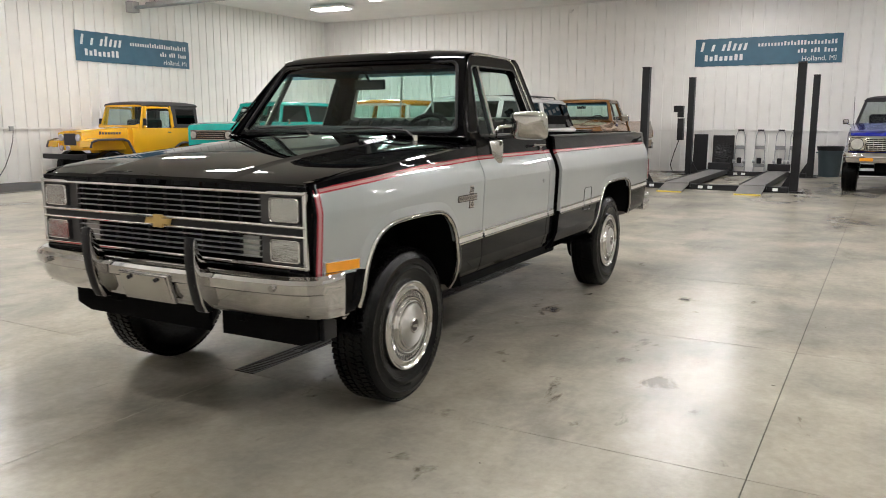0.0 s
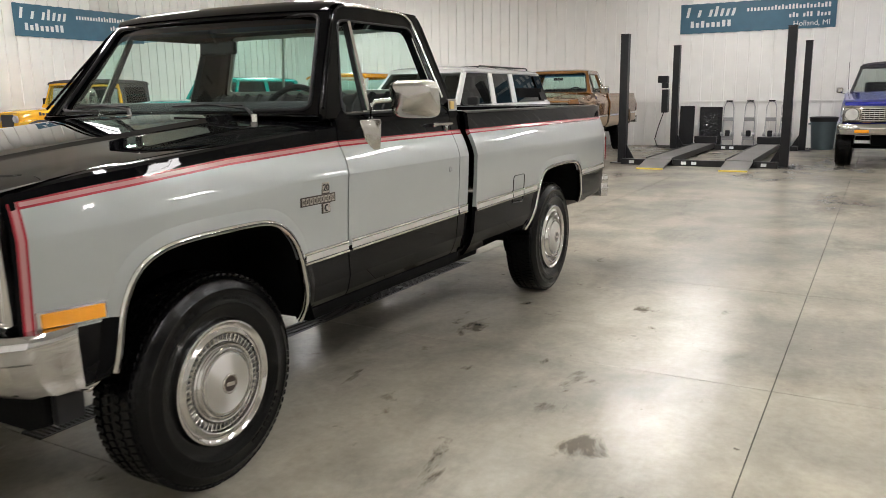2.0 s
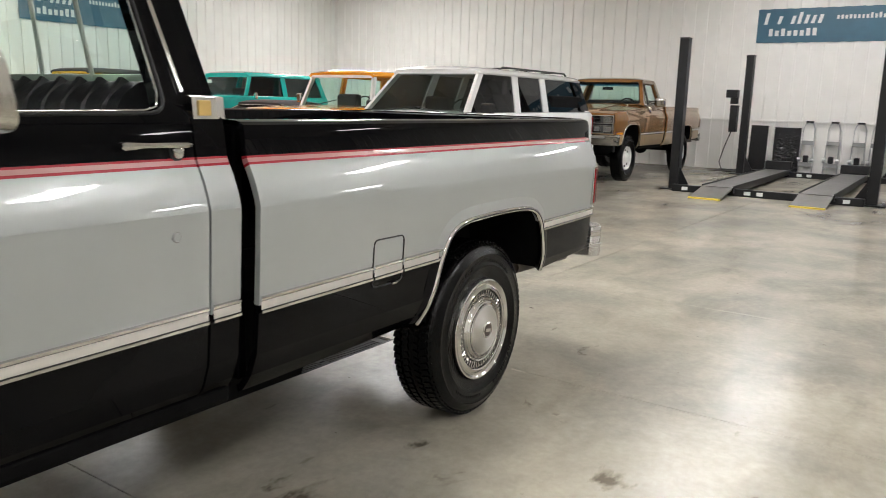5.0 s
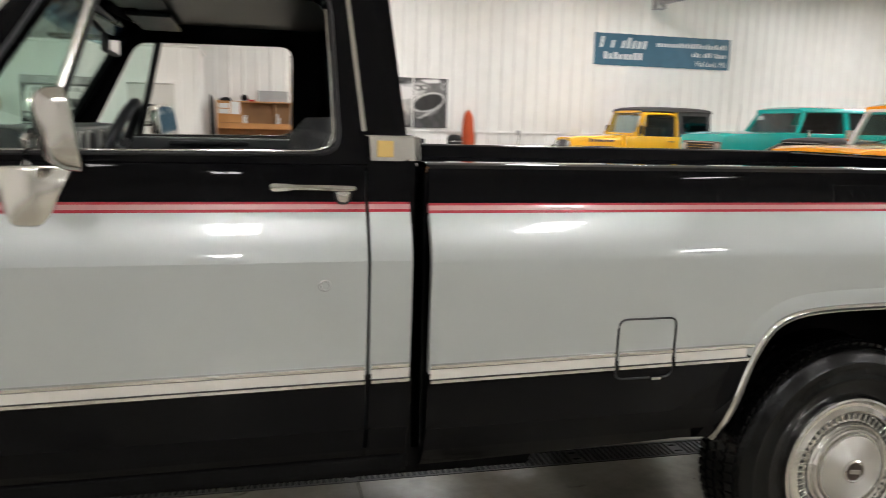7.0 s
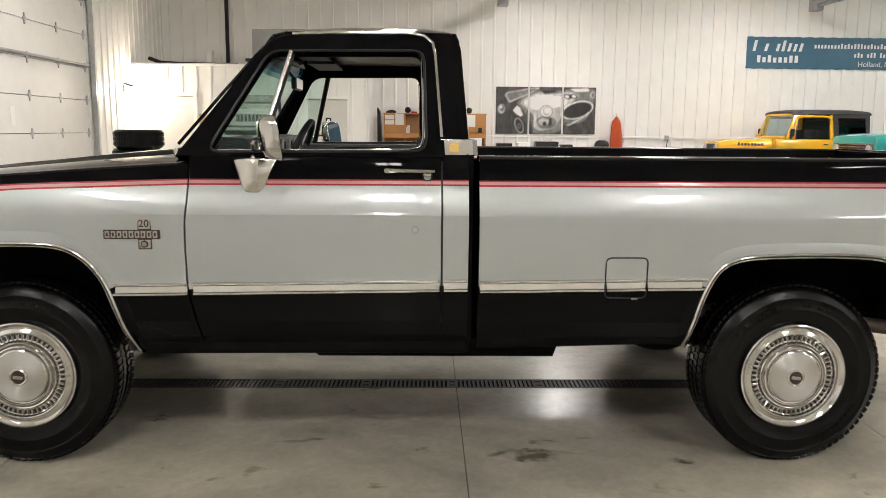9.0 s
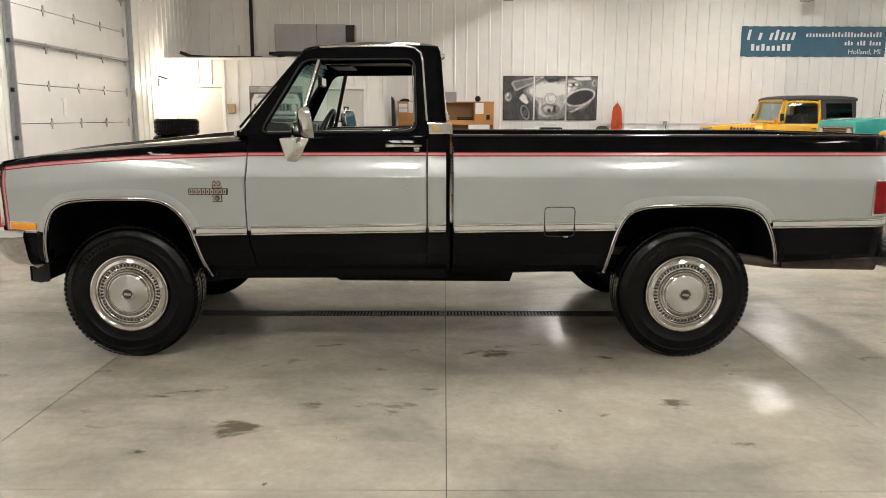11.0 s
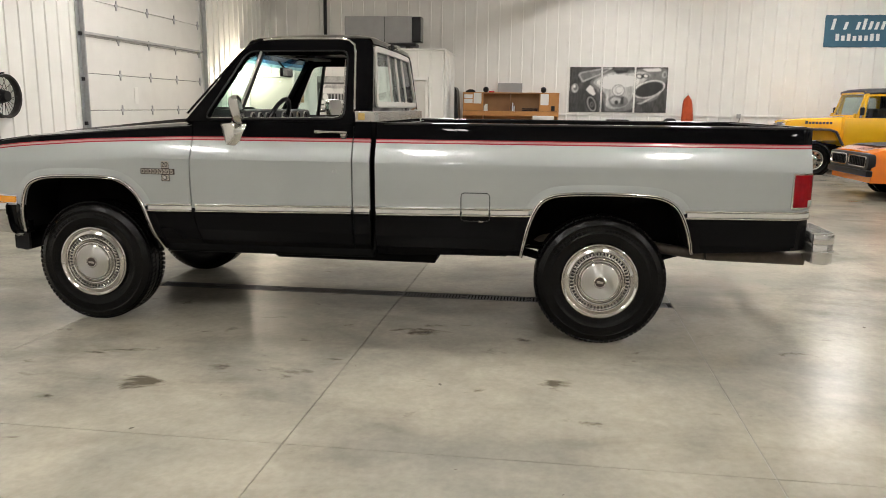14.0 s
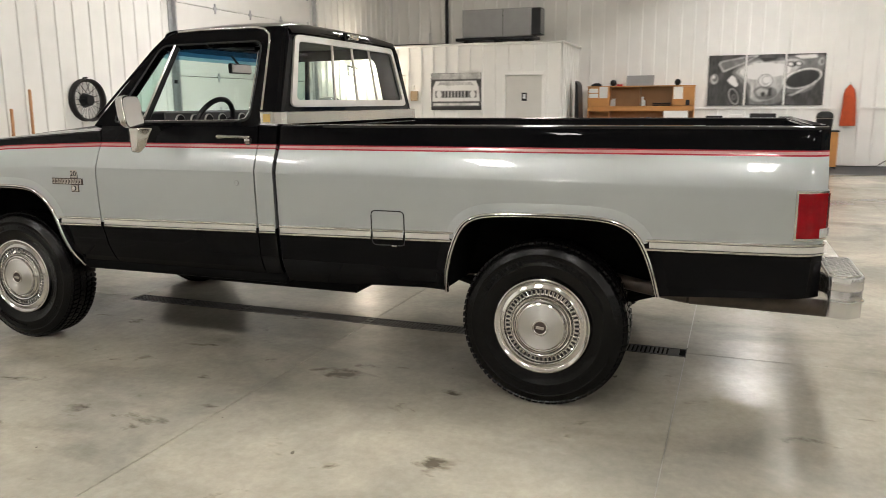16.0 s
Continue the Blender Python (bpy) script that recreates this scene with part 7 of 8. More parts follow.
part("stand", prism([(-0.01, 0.0), (0.10, 0.0), (0.0, 0.25), (-0.02, 0.25)], -0.08, 0.08, "x"), BRIGHT, mo)
ch = root("office_chair", "black office chair standing at the oak desk", "chair", pose(-16.55, 5.35, 0, 0, 0, 20))
part("seat", box(-0.25, 0.25, -0.25, 0.25, 0.45, 0.53, 0.04), VINYL, ch)
part("backrest", prism(rounded([(-0.24, 0.60), (0.24, 0.60), (0.22, 1.12), (-0.22, 1.12)], 0.12), 0.22, 0.28, "y", bevel=0.02), VINYL, ch)
part("post", cyl((0, 0, 0.08), (0, 0, 0.46), 0.03), TRIMB, ch)
part("back_arm", tube([(0, 0.1, 0.46), (0, 0.30, 0.50), (0, 0.30, 0.75)], 0.02, 6), TRIMB, ch)
for k in range(5):
    a = 2 * math.pi * k / 5
    part("leg", tube([(0, 0, 0.10), (0.30 * math.cos(a), 0.30 * math.sin(a), 0.05)], 0.022, 6), TRIMB, ch)
    part("castor", cyl((0.30 * math.cos(a) - 0.02, 0.30 * math.sin(a), 0.03), (0.30 * math.cos(a) + 0.02, 0.30 * math.sin(a), 0.03), 0.03, n=12), TRIMB, ch)

# long bench under the pictures with dark cases on it
r = root("workbench", "long white bench against the wall under the pictures", "bench", on_west(6.75, 0, 0.03))
part("worktop", box(0, 2.2, 0, 0.6, 0.87, 0.91, 0.004), PAPER, r)
for x in (0.04, 2.16):
    for y in (0.05, 0.55):
        part("leg", box(x - 0.025, x + 0.025, y - 0.025, y + 0.025, 0, 0.87), BRIGHT, r)
for x0, x1, z, c in ((0.05, 0.42, 0.22, TRIMB), (1.0, 1.55, 0.27, TRIMB), (1.62, 1.9, 0.2, STEELB), (0.55, 0.85, 0.24, PAPER)):
    ob = part("equipment_case", box(x0, x1, 0.12, 0.45, 0.912, 0.912 + z, 0.015), c)
    ob.matrix_basis = on_west(6.75, 0, 0.03)
    tagged(ob, "box-shaped office machine on the white bench", "office machine")
r = root("coffee_stand", "narrow oak stand by the wall", "stand", pose(-16.95, 9.27, 0))
part("body", box(-0.2, 0.2, -0.24, 0.24, 0.06, 0.80, 0.006), OAK, r)
part("top", box(-0.22, 0.22, -0.26, 0.26, 0.80, 0.83, 0.004), TRIMB, r)
for x in (-0.17, 0.17):
    for y in (-0.21, 0.21):
        part("foot", box(x - 0.02, x + 0.02, y - 0.02, y + 0.02, 0, 0.06), TRIMB, r)
r = root("coffee_machine", "round black coffee machine on the oak stand", "coffee machine", pose(-16.95, 9.24, 0.83))
bm = loft([[(w * math.cos(a), w * math.sin(a), z) for a in [2 * math.pi * i / 24 for i in range(24)]] for z, w in ((0, 0.15), (0.05, 0.16), (0.22, 0.17), (0.30, 0.175), (0.36, 0.15), (0.40, 0.08))], caps=True)
part("body", bm, TRIMB, r, smooth=50)
part("rim", tube([(0.176 * math.cos(a), 0.176 * math.sin(a), 0.25) for a in [2 * math.pi * i / 24 for i in range(24)]], 0.008, 6, closed=True), BRIGHT, r)
ob = part("outlet_box", box(-0.05, 0.05, 0, 0.06, 0, 0.11, 0.006), GALV)
ob.matrix_basis = on_west(11.08, 1.24)
tagged(ob, "small grey outlet box on the wall rail", "outlet")
ob = part("power_cord", tube([(WEST + 0.08, 11.10, 1.24), (WEST + 0.10, 11.06, 1.02), (WEST + 0.09, 10.97, 0.72), (WEST + 0.08, 10.84, 0.42), (WEST + 0.07, 10.66, 0.16), (WEST + 0.12, 10.45, 0.025), (WEST + 0.3, 10.1, 0.022), (WEST + 0.25, 9.6, 0.022)], 0.009, 6), TRIMB, smooth=60)
tagged(ob, "black power cord hanging from the wall outlet", "cord")
# flat charcoal strip, darker than the slabs, from the office to the bench end
ob = part("wall_strip", box(WEST + 0.05, -15.55, 3.95, 11.2, 0, 0.012, 0.003), MATT)
tagged(ob, "long charcoal strip on the floor along the wall", "mat")
r = root("leaning_board", "dark curved board leaning on the office side wall", "board", pose(-16.6, 4.02, 0))
part("board", prism(rounded([(-0.05, 0.0), (0.10, 0.0), (0.0, 1.85), (-0.06, 1.95)], 0.03), -0.3, 0.3, "x"), STEELB, r).matrix_basis = pose(0, 0, 0, 0, 0, 0)

LEAFW = mat("off_white_door_leaf", (0.62, 0.61, 0.575), 0.4, grain=0.05, scale=4)
# office room in the corner
OX, OY, OZ = -15.62, 3.78, 2.765
ob = ribbed("wall_office_front", SOUTH + 0.02, OY, 0, OZ, lambda a, z, d: (OX + d, a, z), [(2.46, 3.40, 0, 2.12), (-1.02, 0.14, 0, 2.16)], label="white ribbed steel front wall of the corner office")
ribbed("wall_office_side", WEST + 0.02, OX, 0, OZ, lambda a, z, d: (a, OY + d, z), label="white ribbed steel side wall of the corner office")
bm = box(WEST + 0.02, OX - 0.01, SOUTH + 0.02, OY - 0.01, OZ - 0.12, OZ, 0.0)
box(OX - 0.12, OX - 0.02, SOUTH + 0.02, -1.02, 0, OZ - 0.12, bm=bm)
box(OX - 0.12, OX - 0.02, 0.14, 2.46, 0, OZ - 0.12, bm=bm)
box(OX - 0.12, OX - 0.02, 3.40, OY - 0.12, 0, OZ - 0.12, bm=bm)
box(OX - 0.12, OX - 0.02, 2.46, 3.40, 2.12, OZ - 0.12, bm=bm)
box(OX - 0.12, OX - 0.02, -1.02, 0.14, 2.16, OZ - 0.12, bm=bm)
box(WEST + 0.02, OX - 0.02, OY - 0.12, OY - 0.02, 0, OZ - 0.12, bm=bm)
tagged(part("wall_office_core", bm, WALLW), "white core walls and flat roof of the corner office", "wall", kind="structure")
tagged(part("trim_office", tube([(OX + 0.02, SOUTH + 0.04, OZ), (OX + 0.02, OY + 0.02, OZ), (WEST + 0.04, OY + 0.02, OZ)], 0.03, 4), WALLW), "white edge trim on the office roof", "trim", kind="structure")
for nm, y0, y1, z1 in (("door_1", 2.46, 3.40, 2.12), ("door_2", -1.02, 0.14, 2.16)):
    d = root(nm, "closed plain white steel door in the office wall", "door", pose(OX, 0, 0))
    tagged(d, kind="structure")
    part("door_leaf", box(-0.07, -0.02, y0 + 0.05, y1 - 0.05, 0.01, z1 - 0.06, 0.004), LEAFW, d)
    bm = box(-0.1, 0.055, y0 - 0.02, y0 + 0.05, 0, z1 + 0.02, 0.004)
    box(-0.1, 0.055, y1 - 0.05, y1 + 0.02, 0, z1 + 0.02, 0.004, bm=bm)
    box(-0.1, 0.0545, y0 + 0.05, y1 - 0.05, z1 - 0.05, z1 + 0.02, 0.004, bm=bm)
    part("door_frame", bm, WALLW, d)
    part("door_handle", cyl((-0.02, y0 + 0.14, 1.0), (0.04, y0 + 0.14, 1.0), 0.025), BRIGHT, d)
    if nm == "door_1":
        part("door_sign", box(-0.019, -0.014, 2.88, 3.0, 1.50, 1.68), TRIMB, d)
        part("sign_print", box(-0.0135, -0.012, 2.91, 2.97, 1.55, 1.65), PRINTW, d)
OFFICE = Matrix.Translation((OX + 0.016, 0, 0)) @ Matrix(((0, 1, 0, 0), (1, 0, 0, 0), (0, 0, 1, 0), (0, 0, 0, 1)))
r = root("framed_photo", "wide black-and-white truck photograph on the office wall", "picture", OFFICE @ pose(0.72, 0, 1.30))
part("canvas", box(0, 1.22, 0, 0.03, 0, 0.84, 0.003), PHOTO_D, r)
soft_print(r, 1.22, 0.84, 0.032, [(0.34, [(0.0, 0.70), (1.22, 0.70), (1.22, 0.84), (0.0, 0.84)]), (0.66, [(0.03, 0.20), (1.19, 0.20), (1.16, 0.52), (1.10, 0.66), (0.12, 0.66), (0.05, 0.52)]), (0.16, [(0.10, 0.28), (1.12, 0.28), (1.12, 0.44), (0.10, 0.44)]), (0.40, [(0.15, 0.56), (1.05, 0.56), (0.98, 0.64), (0.22, 0.64)]),
                               (0.03, [(0.30, 0.29), (0.90, 0.29), (0.90, 0.43), (0.30, 0.43)])] + [(0.45, [(0.33 + 0.08 * k, 0.29), (0.36 + 0.08 * k, 0.29), (0.36 + 0.08 * k, 0.43), (0.33 + 0.08 * k, 0.43)]) for k in range(7)]
           + [(0.75, oval(0.20, 0.36, 0.06, 0.08)), (0.75, oval(1.02, 0.36, 0.06, 0.08)), (0.5, [(0.05, 0.10), (1.17, 0.10), (1.17, 0.16), (0.05, 0.16)]), (0.02, [(0.0, 0.0), (1.22, 0.0), (1.22, 0.07), (0.0, 0.07)])], 0.03, 5, 0.012)
r = root("wall_phone", "small beige telephone on the office wall", "telephone", OFFICE @ pose(0.30, 0, 1.52))
part("body", box(-0.09, 0.09, 0, 0.07, 0, 0.22, 0.015), BEIGEP, r)
part("handset", box(-0.03, 0.03, 0.05, 0.10, 0.24, 0.36, 0.015), PAPER, r)
# machine on the office roof, with pipes
r = root("air_handler", "grey sheet-metal air handler on the office roof", "air handler", pose(-16.55, 1.17, OZ + 0.02))
part("casing", box(-0.4, 0.02, 0, 1.69, 0.21, 0.85, 0.012), ACG, r)
part("louvre_end", box(-0.38, 0.0, 1.69, 1.92, 0.23, 0.84, 0.02), STEELB, r, "dark louvred end")
for k in range(12):
    part("louvre", box(-0.36, 0.010, 1.905, 1.925, 0.26 + 0.047 * k, 0.285 + 0.047 * k), ACG, r)
part("casing_seam", box(0.018, 0.024, 1.0, 1.012, 0.22, 0.84), STEELB, r)
for y in (0.1, 0.85, 1.6):
    part("skid", box(-0.42, 0.05, y - 0.05, y + 0.05, 0, 0.13), STEELB, r)
part("tray", box(-0.44, 0.08, -0.15, 1.80, 0.13, 0.20, 0.01), STEELB, r)
ob = part("vent_pipe", tube([(WEST + 0.08, 0.33, OZ + 0.1), (WEST + 0.08, 0.33, CEIL)], 0.045, 10), STEELB, smooth=60)
tagged(ob, "dark upright pipe from office roof to ceiling", "pipe")
ob = part("hose", tube([(-16.0, -0.95, OZ + 0.16), (-16.0, -0.70, OZ + 0.07), (-16.05, -0.3, OZ + 0.05), (-16.1, 0.3, OZ + 0.05), (-16.3, 0.9, OZ + 0.06)], 0.04, 8), TRIMB, smooth=60)
tagged(ob, "black hose lying on the office roof", "hose")
ob = part("roof_box", box(-17.1, -16.9, 0.05, 0.18, OZ + 0.0, OZ + 0.42, 0.01), PAPER)
tagged(ob, "slim white box on the office roof", "box")
r = root("wall_lamp", "outdoor-style wall lamp, switched on, beside the office", "wall lamp", pose(-15.15, SOUTH + 0.02, 2.10))
part("back_plate", box(-0.06, 0.06, 0, 0.02, 0, 0.2, 0.004), STEELB, r)
part("hood", prism([(0.02, 0.22), (0.22, 0.16), (0.22, 0.19), (0.02, 0.25)], -0.1, 0.1, "x"), STEELB, r)
part("bulb", box(-0.05, 0.05, 0.05, 0.15, 0.06, 0.15, 0.03), glow("bulb_glow", (1.0, 0.86, 0.66), 45.0), r)
pl = new("wall_lamp_light", bpy.data.lights.new("wall_lamp_light", "POINT"))
pl.data.energy, pl.data.color, pl.data.shadow_soft_size = 68, (1.0, 0.86, 0.66), 0.07
pl.matrix_basis = pose(-15.15, SOUTH + 0.34, 2.17)

# sectional door in the south wall
gd = root("garage_door", "closed white sectional garage door with steel hinges", "garage door", pose(0, SOUTH, 0))
tagged(gd, kind="structure")
cuts_z = [0.02, 0.74, 1.335, 1.93, 2.515, 3.10, 3.69, 4.24]
for z0, z1 in zip(cuts_z, cuts_z[1:]):
    part("panel", box(GD[0] + 0.03, GD[1] - 0.03, -0.09, -0.04, z0 + 0.004, z1 - 0.004, 0.006), DOORW, gd)
for z in cuts_z[1:-1]:
    for k in range(5):
        x = GD[0] + 0.15 + (GD[1] - GD[0] - 0.3) * k / 4
        h = part("hinge", prism(rounded([(-0.014, -0.085), (0.014, -0.085), (0.020, -0.022), (0.052, -0.018), (0.052, 0.018), (0.020, 0.022), (0.014, 0.085), (-0.014, 0.085), (-0.020, 0.022), (-0.052, 0.018), (-0.052, -0.018), (-0.020, -0.022)], 0.006), -0.038, -0.022, "y"), GALV, gd)
        h.matrix_basis = pose(x, 0, z)
for z in (2.56, 3.74):
    part("strut", prism([(-0.04, -0.030), (0.03, -0.018), (0.03, 0.018), (-0.04, 0.030)], GD[0] + 0.05, GD[1] - 0.05, "x"), GALV, gd, "galvanised strut").matrix_basis = pose(0, 0, z)
for x in (GD[0], GD[1]):
    s = 1 if x == GD[1] else -1
    part("jamb_angle", box(x - 0.02 * s, x + 0.09 * s, 0.015, 0.03, 0, GD[3]), GALV, gd)
    part("track", box(x - 0.02 * s, x + 0.005 * s, 0.03, 0.10, 0.0, GD[3] + 0.1), GALV, gd, "galvanised door track")
    for k in range(6):
        part("track_bracket", box(x, x + 0.06 * s, 0.03, 0.06, 0.4 + 0.7 * k, 0.46 + 0.7 * k), STEELB, gd)
part("lock_plate", box(-10.75, -10.62, -0.038, -0.03, 1.45, 1.75), PAPER, gd)
for nm, x0, x1, z0, z1 in (("trim_door_head", GD[0] - 0.06, GD[1] + 0.06, GD[3], GD[3] + 0.06),):
    tagged(part(nm, box(x0, x1, SOUTH + 0.016, SOUTH + 0.03, z0, z1), WALLW), "white trim over the garage door", "trim", kind="structure")

RUSTD = mat("dark_rusty_steel", (0.016, 0.013, 0.012), 0.55, 0.3, grain=0.5, scale=14, bump=0.2)
# wire wheel ornament, bins, cans, brooms, tyre stack along the south side
r = root("wire_wheel", "dark wire-spoked wheel rim hung on the wall as ornament", "wheel", pose(-6.97, SOUTH + 0.03, 1.53))
part("rim", loft([[(q * math.cos(a), y, q * math.sin(a)) for q, y in ((0.292, 0.0), (0.292, 0.012), (0.278, 0.02), (0.262, 0.055), (0.278, 0.09), (0.292, 0.098), (0.292, 0.11), (0.270, 0.10), (0.252, 0.055), (0.270, 0.01))] for a in [2 * math.pi * i / 40 for i in range(41)]]), RUSTD, r, "rusty brown steel rim", smooth=40)
part("hub", cyl((0, 0.0, 0), (0, 0.11, 0), 0.10, 0.07, n=24), STEELB, r)
for k in range(24):
    a = 2 * math.pi * k / 24
    part("spoke", tube([(0.09 * math.cos(a + 0.3 * (-1) ** k), 0.05 + 0.03 * (-1) ** k, 0.09 * math.sin(a + 0.3 * (-1) ** k)), (0.258 * math.cos(a), 0.055, 0.258 * math.sin(a))], 0.0035, 4), STEELB, r)
part("nail", cyl((0, 0.0, 0.30), (0, 0.08, 0.31), 0.012, n=8), TRIMB, r)


def bin_(where, label, lid):
    r = root("rubbish_bin", label, "bin", where)
    bm = loft([[(w * math.cos(a), w * math.sin(a), z) for a in [2 * math.pi * i / 28 for i in range(28)]] for z, w in ((0.0, 0.25), (0.02, 0.255), (0.74, 0.305), (0.76, 0.32), (0.80, 0.32), (0.80, 0.295), (0.08, 0.24))])
    bm.faces.new([bm.verts.new((0.25 * math.cos(a), 0.25 * math.sin(a), 0.001)) for a in [2 * math.pi * i / 28 for i in range(28)]])
    part("body", bm, BINP, r, smooth=40)
    bm = loft([[(w * math.cos(a), w * math.sin(a), z) for a in [2 * math.pi * i / 28 for i in range(28)]] for z, w in ((0.70, 0.318), (0.805, 0.335), (0.815, 0.30), (0.79, 0.27))])
    part("bag_edge", bm, lid, r, "black bag folded over the rim", smooth=40)
    for s in (1, -1):
        part("grip", box(s * 0.28, s * 0.345, -0.07, 0.07, 0.62, 0.66, 0.01), BINP, r)
    return r


bin_(pose(-6.90, -0.93, 0) @ Matrix.Scale(0.85, 4), "slate-blue plastic bin with black rim by the wall", BINL)
bin_(pose(-0.80, 22.95, 0), "slate-blue plastic bin with black bag by the wall", BINL)
for x, turn in ((-7.62, 62), (-8.02, 80)):
    r = root("petrol_can", "red plastic petrol can with a yellow spout on the floor", "petrol can", pose(x, -0.92, 0, 0, 0, turn), "petrol cans")
    part("body", prism(rounded([(-0.2, 0), (0.2, 0), (0.21, 0.28), (0.12, 0.38), (-0.12, 0.40), (-0.21, 0.30)], 0.05), -0.12, 0.12, "y", bevel=0.02), REDCAN, r, smooth=40)
    part("handle", tube([(-0.13, 0, 0.36), (-0.10, 0, 0.45), (0.08, 0, 0.44), (0.13, 0, 0.35)], 0.022, 8), REDCAN, r, smooth=60)
    part("cap", cyl((0.05, 0, 0.37), (0.06, 0, 0.47), 0.035), YEL, r, "yellow cap")
    part("label", box(-0.09, 0.09, 0.118, 0.122, 0.10, 0.24), PRINTW, r)
BROOM = mat("broom_wood", (0.50, 0.25, 0.11), 0.6, grain=0.2, scale=12)
for x, dx, h, c in ((-5.72, -0.10, 1.42, REDCAN), (-6.02, -0.16, 1.66, BROOM)):
    r = root("broom", "wooden-handled broom leaning on the wall", "broom", pose(x, SOUTH + 0.05, 0), "brooms")
    part("handle", cyl((0.25, 0.28, 0.06), (0, 0.03, h), 0.019, n=10), BROOM, r)
    part("head", box(0.05, 0.48, 0.20, 0.36, 0.0, 0.07, 0.01), TRIMB, r)
    part("grip", cyl((0.25 - 0.25 * 0.72, 0.10, 0.06 + (h - 0.06) * 0.72), (0.25 - 0.25 * 0.80, 0.08, 0.06 + (h - 0.06) * 0.80), 0.017, n=10), c, r)
for k in range(5):
    r = root("stacked_tyre", "used black tyre in a stack on the floor", "tyre", pose(-10.86 + 0.02 * (-1) ** k, 0.53 + 0.02 * (-1) ** (k // 2), 0.14 + 0.283 * k), "tyre stack")
    h = 0.138
    part("tyre", moved(lathe([(0.21, -h + 0.02), (0.25, -h), (0.33, -h), (0.36, -h + 0.03), (0.365, 0), (0.36, h - 0.03), (0.33, h), (0.25, h), (0.21, h - 0.02), (0.20, 0), (0.21, -h + 0.02)], 40), pose(0, 0, 0, 0, 90, 0)), RUBBER, r, smooth=40)
    bm = B()
    for i in range(44):
        a = 2 * math.pi * i / 44
        for q in (-0.07, 0.0, 0.07):
            t = B()
            bmesh.ops.create_cube(t, size=1.0, matrix=Matrix.Rotation(a + q * 0.4, 4, "Z") @ pose(0.364, 0, q) @ Matrix.Diagonal((0.012, 0.036, 0.05, 1)))
            join(bm, t)
    tagged(part("tread", bm, RUBBER, r), kind="stuff")

# four-post lift
r = root("car_lift", "black four-post car lift with lowered grey runways", "car lift", pose(0, 0, 0))
for x, y, s in ((-4.40, 17.45, 1), (-1.22, 17.40, -1), (-4.30, 22.05, 1), (-1.22, 22.30, -1)):
    p = part("post", prism([(x - 0.08, y - 0.09), (x + 0.08, y - 0.09), (x + 0.08, y + 0.09), (x - 0.08, y + 0.09)], 0.02, 2.64, "z", bevel=0.006), STEELB, r, "black lift post")
    part("foot_plate", box(x - 0.2, x + 0.2, y - 0.2, y + 0.2, 0, 0.02), STEELB, p)
    part("gusset", prism([(x + 0.08 * s, 0.02), (x + 0.30 * s, 0.02), (x + 0.08 * s, 0.40)], y - 0.015, y + 0.015, "y"), STEELB, p)
    part("post_cap", box(x - 0.085, x + 0.085, y - 0.095, y + 0.095, 2.64, 2.66, 0.004), STEELB, p)
    for k in (-1, 1):
        part("anchor_bolt", cyl((x + 0.15, y + 0.15 * k, 0.02), (x + 0.15, y + 0.15 * k, 0.05), 0.015, n=6), GALV, p)
for y in (17.15, 22.15):
    part("cross_beam", box(-4.33, -1.30, y - 0.07, y + 0.07, 0.0, 0.12, 0.01), STEELB, r)
    for x in (-3.05, -2.85, -1.55, -4.1):
        part("decal", box(x - 0.05, x + 0.05, y - 0.074, y - 0.071, 0.03, 0.09), PRINTW, r)
for x in (-3.52, -1.98):
    part("runway", box(x - 0.25, x + 0.25, 16.95, 22.25, 0.122, 0.15, 0.006), PLATE, r, "grey steel runway")
    part("runway_edge", box(x - 0.262, x - 0.25, 17.0, 22.25, 0.05, 0.17), STEELB, r)
    part("runway_lip", box(x + 0.25, x + 0.262, 17.0, 22.25, 0.05, 0.17), STEELB, r)
    part("wheel_stop", box(x - 0.28, x + 0.28, 22.16, 22.25, 0.15, 0.34, 0.02), STEELB, r)
    rp = part("ramp", prism([(16.22, 0.0), (16.95, 0.11), (16.95, 0.14), (16.22, 0.02)], x - 0.25, x + 0.25, "x"), PLATE, r, "grey drive-on ramp")
    part("ramp_edge", box(x - 0.25, x + 0.25, 16.16, 16.225, 0.0, 0.024), YEL, rp, "yellow ramp edge")
part("control_box", box(-4.66, -4.50, 22.05, 22.25, 0.95, 1.55, 0.01), STEELB, r)
part("pump_motor", cyl((-4.60, 22.15, 1.58), (-4.60, 22.15, 1.88), 0.09, n=20), STEELB, r)
part("motor_head", box(-4.78, -4.52, 22.05, 22.25, 1.72, 1.90, 0.02), TRIMB, r)
part("cable", tube([(-4.6, 22.1, 0.96), (-4.72, 22.1, 0.6), (-4.82, 22.15, 0.25), (-4.75, 22.2, 0.03), (-4.55, 22.3, 0.02)], 0.012, 6), TRIMB, r)
ob = part("lift_mat", box(-5.1, -0.95, 22.62, NORTH - 0.03, 0, 0.01, 0.003), MATT)
tagged(ob, "charcoal rubber mat along the wall behind the lift", "mat")
ob = part("spare_ramp", prism([(NORTH - 0.16, 0.012), (NORTH - 0.10, 0.012), (NORTH - 0.03, 1.10), (NORTH - 0.08, 1.10)], -4.42, -4.03, "x", bevel=0.006), STEELB)
tagged(ob, "black steel ramp leaning on the wall", "ramp")
r = root("wrapped_panel", "flat part wrapped in crumpled black plastic, leaning on the wall", "panel", pose(-3.59, NORTH - 0.10, 0.012))
bm = B()
rnd = random.Random(7)
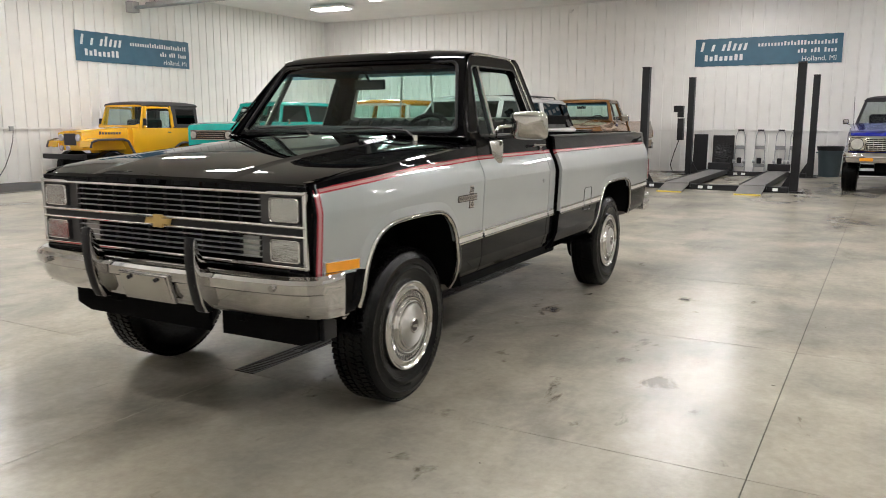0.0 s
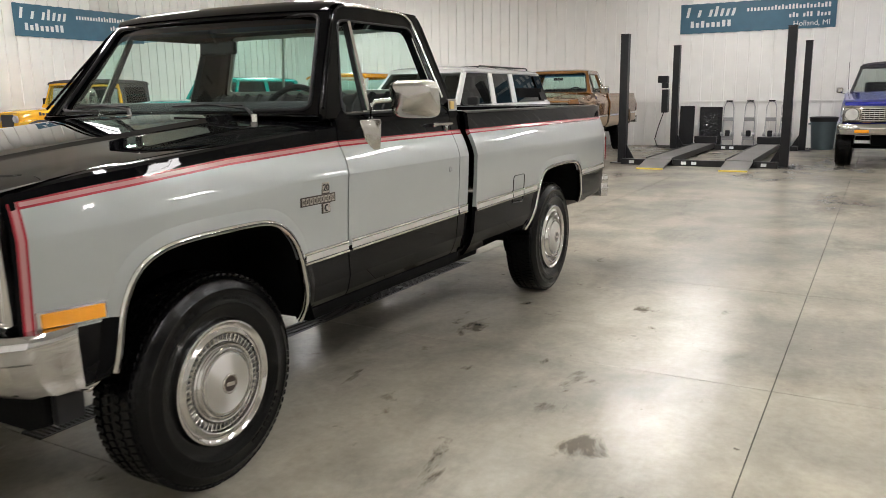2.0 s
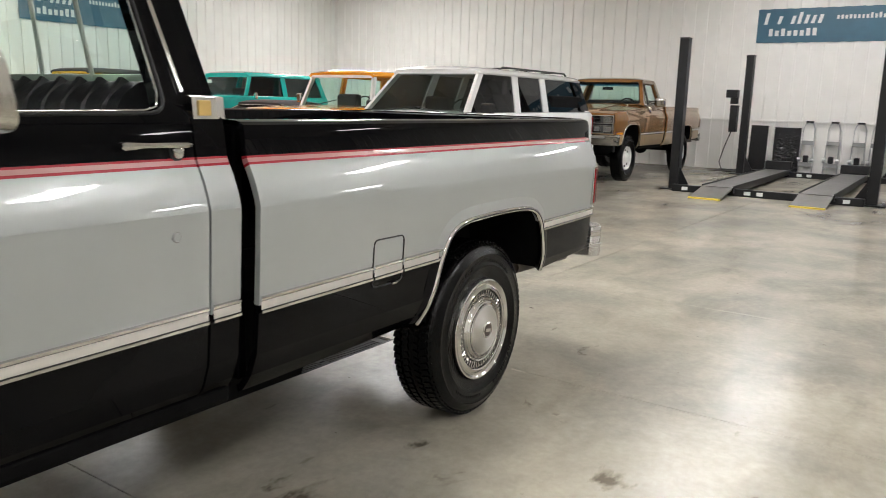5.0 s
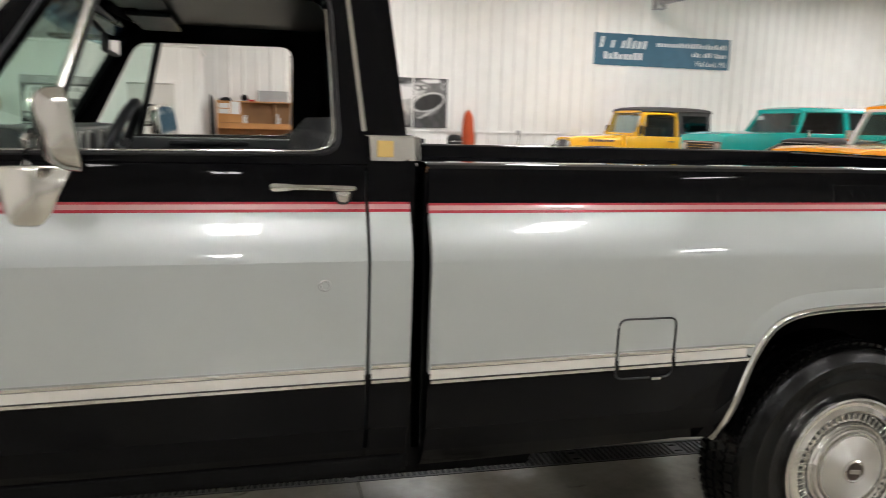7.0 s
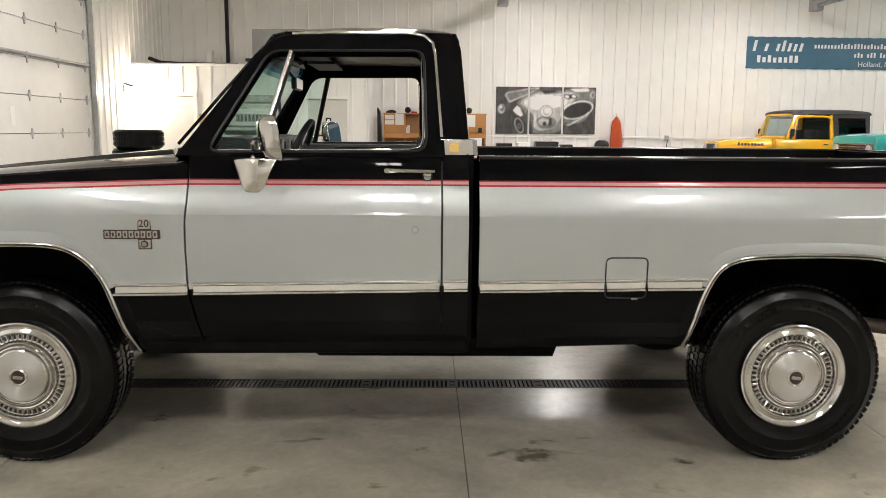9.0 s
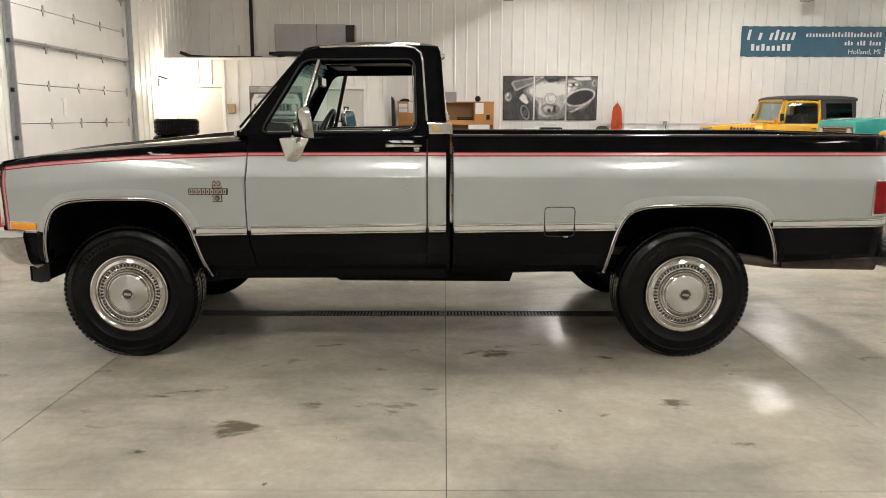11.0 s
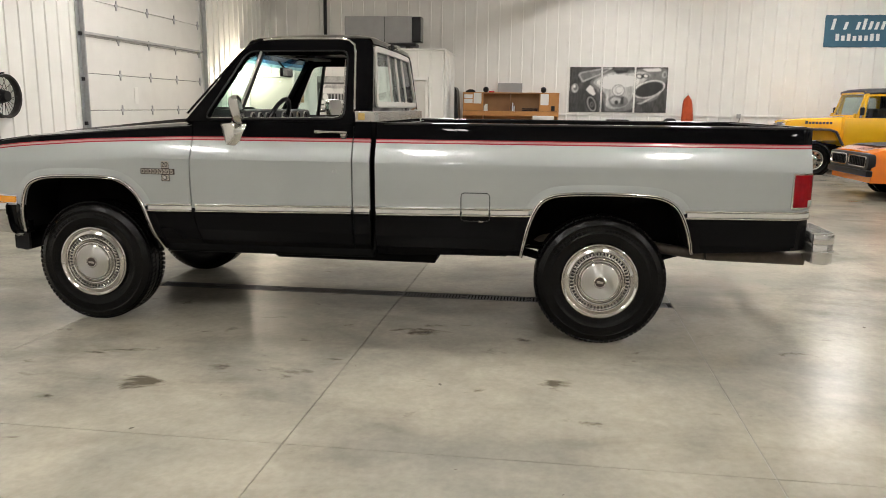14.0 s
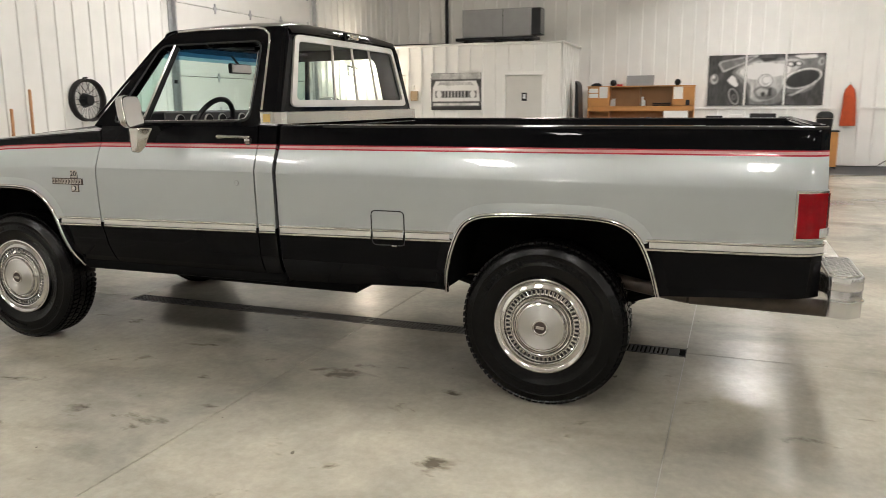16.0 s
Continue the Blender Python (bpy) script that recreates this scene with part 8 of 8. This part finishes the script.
g = [[bm.verts.new((-0.24 + 0.48 * i / 16, -0.03 - rnd.random() * 0.035 + 0.06 * j / 30, 0.06 + 0.95 * j / 30)) for i in range(17)] for j in range(31)]
for q in range(30):
    for i in range(16):
        bm.faces.new((g[q][i], g[q][i + 1], g[q + 1][i + 1], g[q + 1][i]))
part("plastic_wrap", bm, mat("crumpled_black_plastic", (0.03, 0.03, 0.032), 0.12, coat=0.5), r)
part("frame", box(-0.29, 0.29, 0.0, 0.05, 0, 1.06, 0.006), STEELB, r)
for x in (-3.13, -2.60, -2.07, -1.70):
    r = root("wheel_dolly", "grey steel wheel dolly leaning upright on the wall", "dolly", pose(x, NORTH - 0.16, 0.012), "wheel dollies")
    part("frame_tube", tube([(-0.15, 0, 0), (-0.13, 0.02, 0.6), (-0.12, 0.05, 1.05), (-0.08, 0.06, 1.17), (0, 0.06, 1.20), (0.08, 0.06, 1.17), (0.12, 0.05, 1.05), (0.13, 0.02, 0.6), (0.15, 0, 0)], 0.014, 8), GALV, r, smooth=60)
    part("cross_plate", box(-0.13, 0.13, -0.03, 0.03, 0.68, 0.78, 0.006), ACG, r)
    part("base_plate", box(-0.15, 0.15, -0.05, 0.03, 0.18, 0.28, 0.006), ACG, r)
    part("jack_body", box(-0.06, 0.06, -0.08, 0.02, 0.28, 0.44, 0.02), STEELB, r)
    for s in (1, -1):
        part("roller", cyl((s * 0.10, -0.07, 0.34), (s * 0.17, -0.07, 0.34), 0.05, n=14), GALV, r)
    part("hook", box(-0.08, 0.08, 0.02, 0.09, 1.19, 1.23, 0.006), STEELB, r)

# tube heaters and cameras under the ceiling
for y, x1 in ((14.3, -8.0), (6.85, -10.0)):
    r = root("tube_heater", "long grey tube heater hung under the ceiling", "heater", pose(0, y, 4.42))
    part("tube", tube([(-17.25, 0, 0), (x1, 0, 0)], 0.05, 10), GALV, r, smooth=60)
    part("burner_box", box(-17.35, -17.10, -0.12, 0.12, -0.12, 0.16, 0.01), ACG, r)
    part("reflector", loft([[(x, -0.16, -0.02), (x, -0.10, 0.09), (x, 0.10, 0.09), (x, 0.16, -0.02)] for x in (-16.6, x1)], closed=False), GALV, r)
    for x in (-16.4, -13.0, x1 + 0.5):
        part("hanger", cyl((x, 0, 0.09), (x, 0, CEIL - 4.42), 0.008, n=6), STEELB, r)
r = root("security_camera", "small white dome camera on the wall near the ceiling", "camera", on_north(-8.3, 4.82))
part("base", cyl((0, 0, 0.05), (0, 0.10, 0.05), 0.05), PAPER, r)
bm = B()
bmesh.ops.create_uvsphere(bm, u_segments=14, v_segments=10, radius=0.06, matrix=pose(0, 0.12, 0.0))
part("dome", bm, PAPER, r, smooth=60)

# trench drain grate under the truck, in sections with cross slots
dr = root("trench_drain", "black cast-iron slotted drain grate set in the floor", "drain", GRID)
tagged(dr, kind="structure")
part("channel", box(DRX0 - 0.002, DRX1 + 0.002, DRY0 + 0.01, DRY1 - 0.005, -0.011, -0.008), DARK, dr)
for x in (DRX0 + 0.006, DRX1 - 0.006):
    part("edge_rail", box(x - 0.006, x + 0.006, DRY0 + 0.01, DRY1 - 0.005, -0.011, 0.0015), IRON, dr)
bm = box(-0.058, 0.058, -0.0062, 0.0062, -0.0105, 0.0)
me = None
n = int((DRY1 - DRY0 - 0.03) / 0.025)
for i in range(n):
    y = DRY0 + 0.02 + 0.025 * i
    wide = i % 20 == 19
    if me is None:
        first_bar = part("grate_bar", bm, IRON, dr)
        me = first_bar.data
        first_bar.matrix_basis = pose((DRX0 + DRX1) / 2, y, 0.0)
    else:
        share("grate_bar", me, dr, pose((DRX0 + DRX1) / 2, y, 0.0) @ Matrix.Diagonal((1, 3.2 if wide else 1, 1, 1)))
for i in range(19, n - 8, 20):   # cross slots where two sections meet
    for x in (-0.03, 0.03):
        part("cross_slot", box((DRX0 + DRX1) / 2 + x - 0.006, (DRX0 + DRX1) / 2 + x + 0.006, DRY0 + 0.004 + 0.025 * i, DRY0 + 0.036 + 0.025 * i, -0.005, 0.0012), DARK, dr)
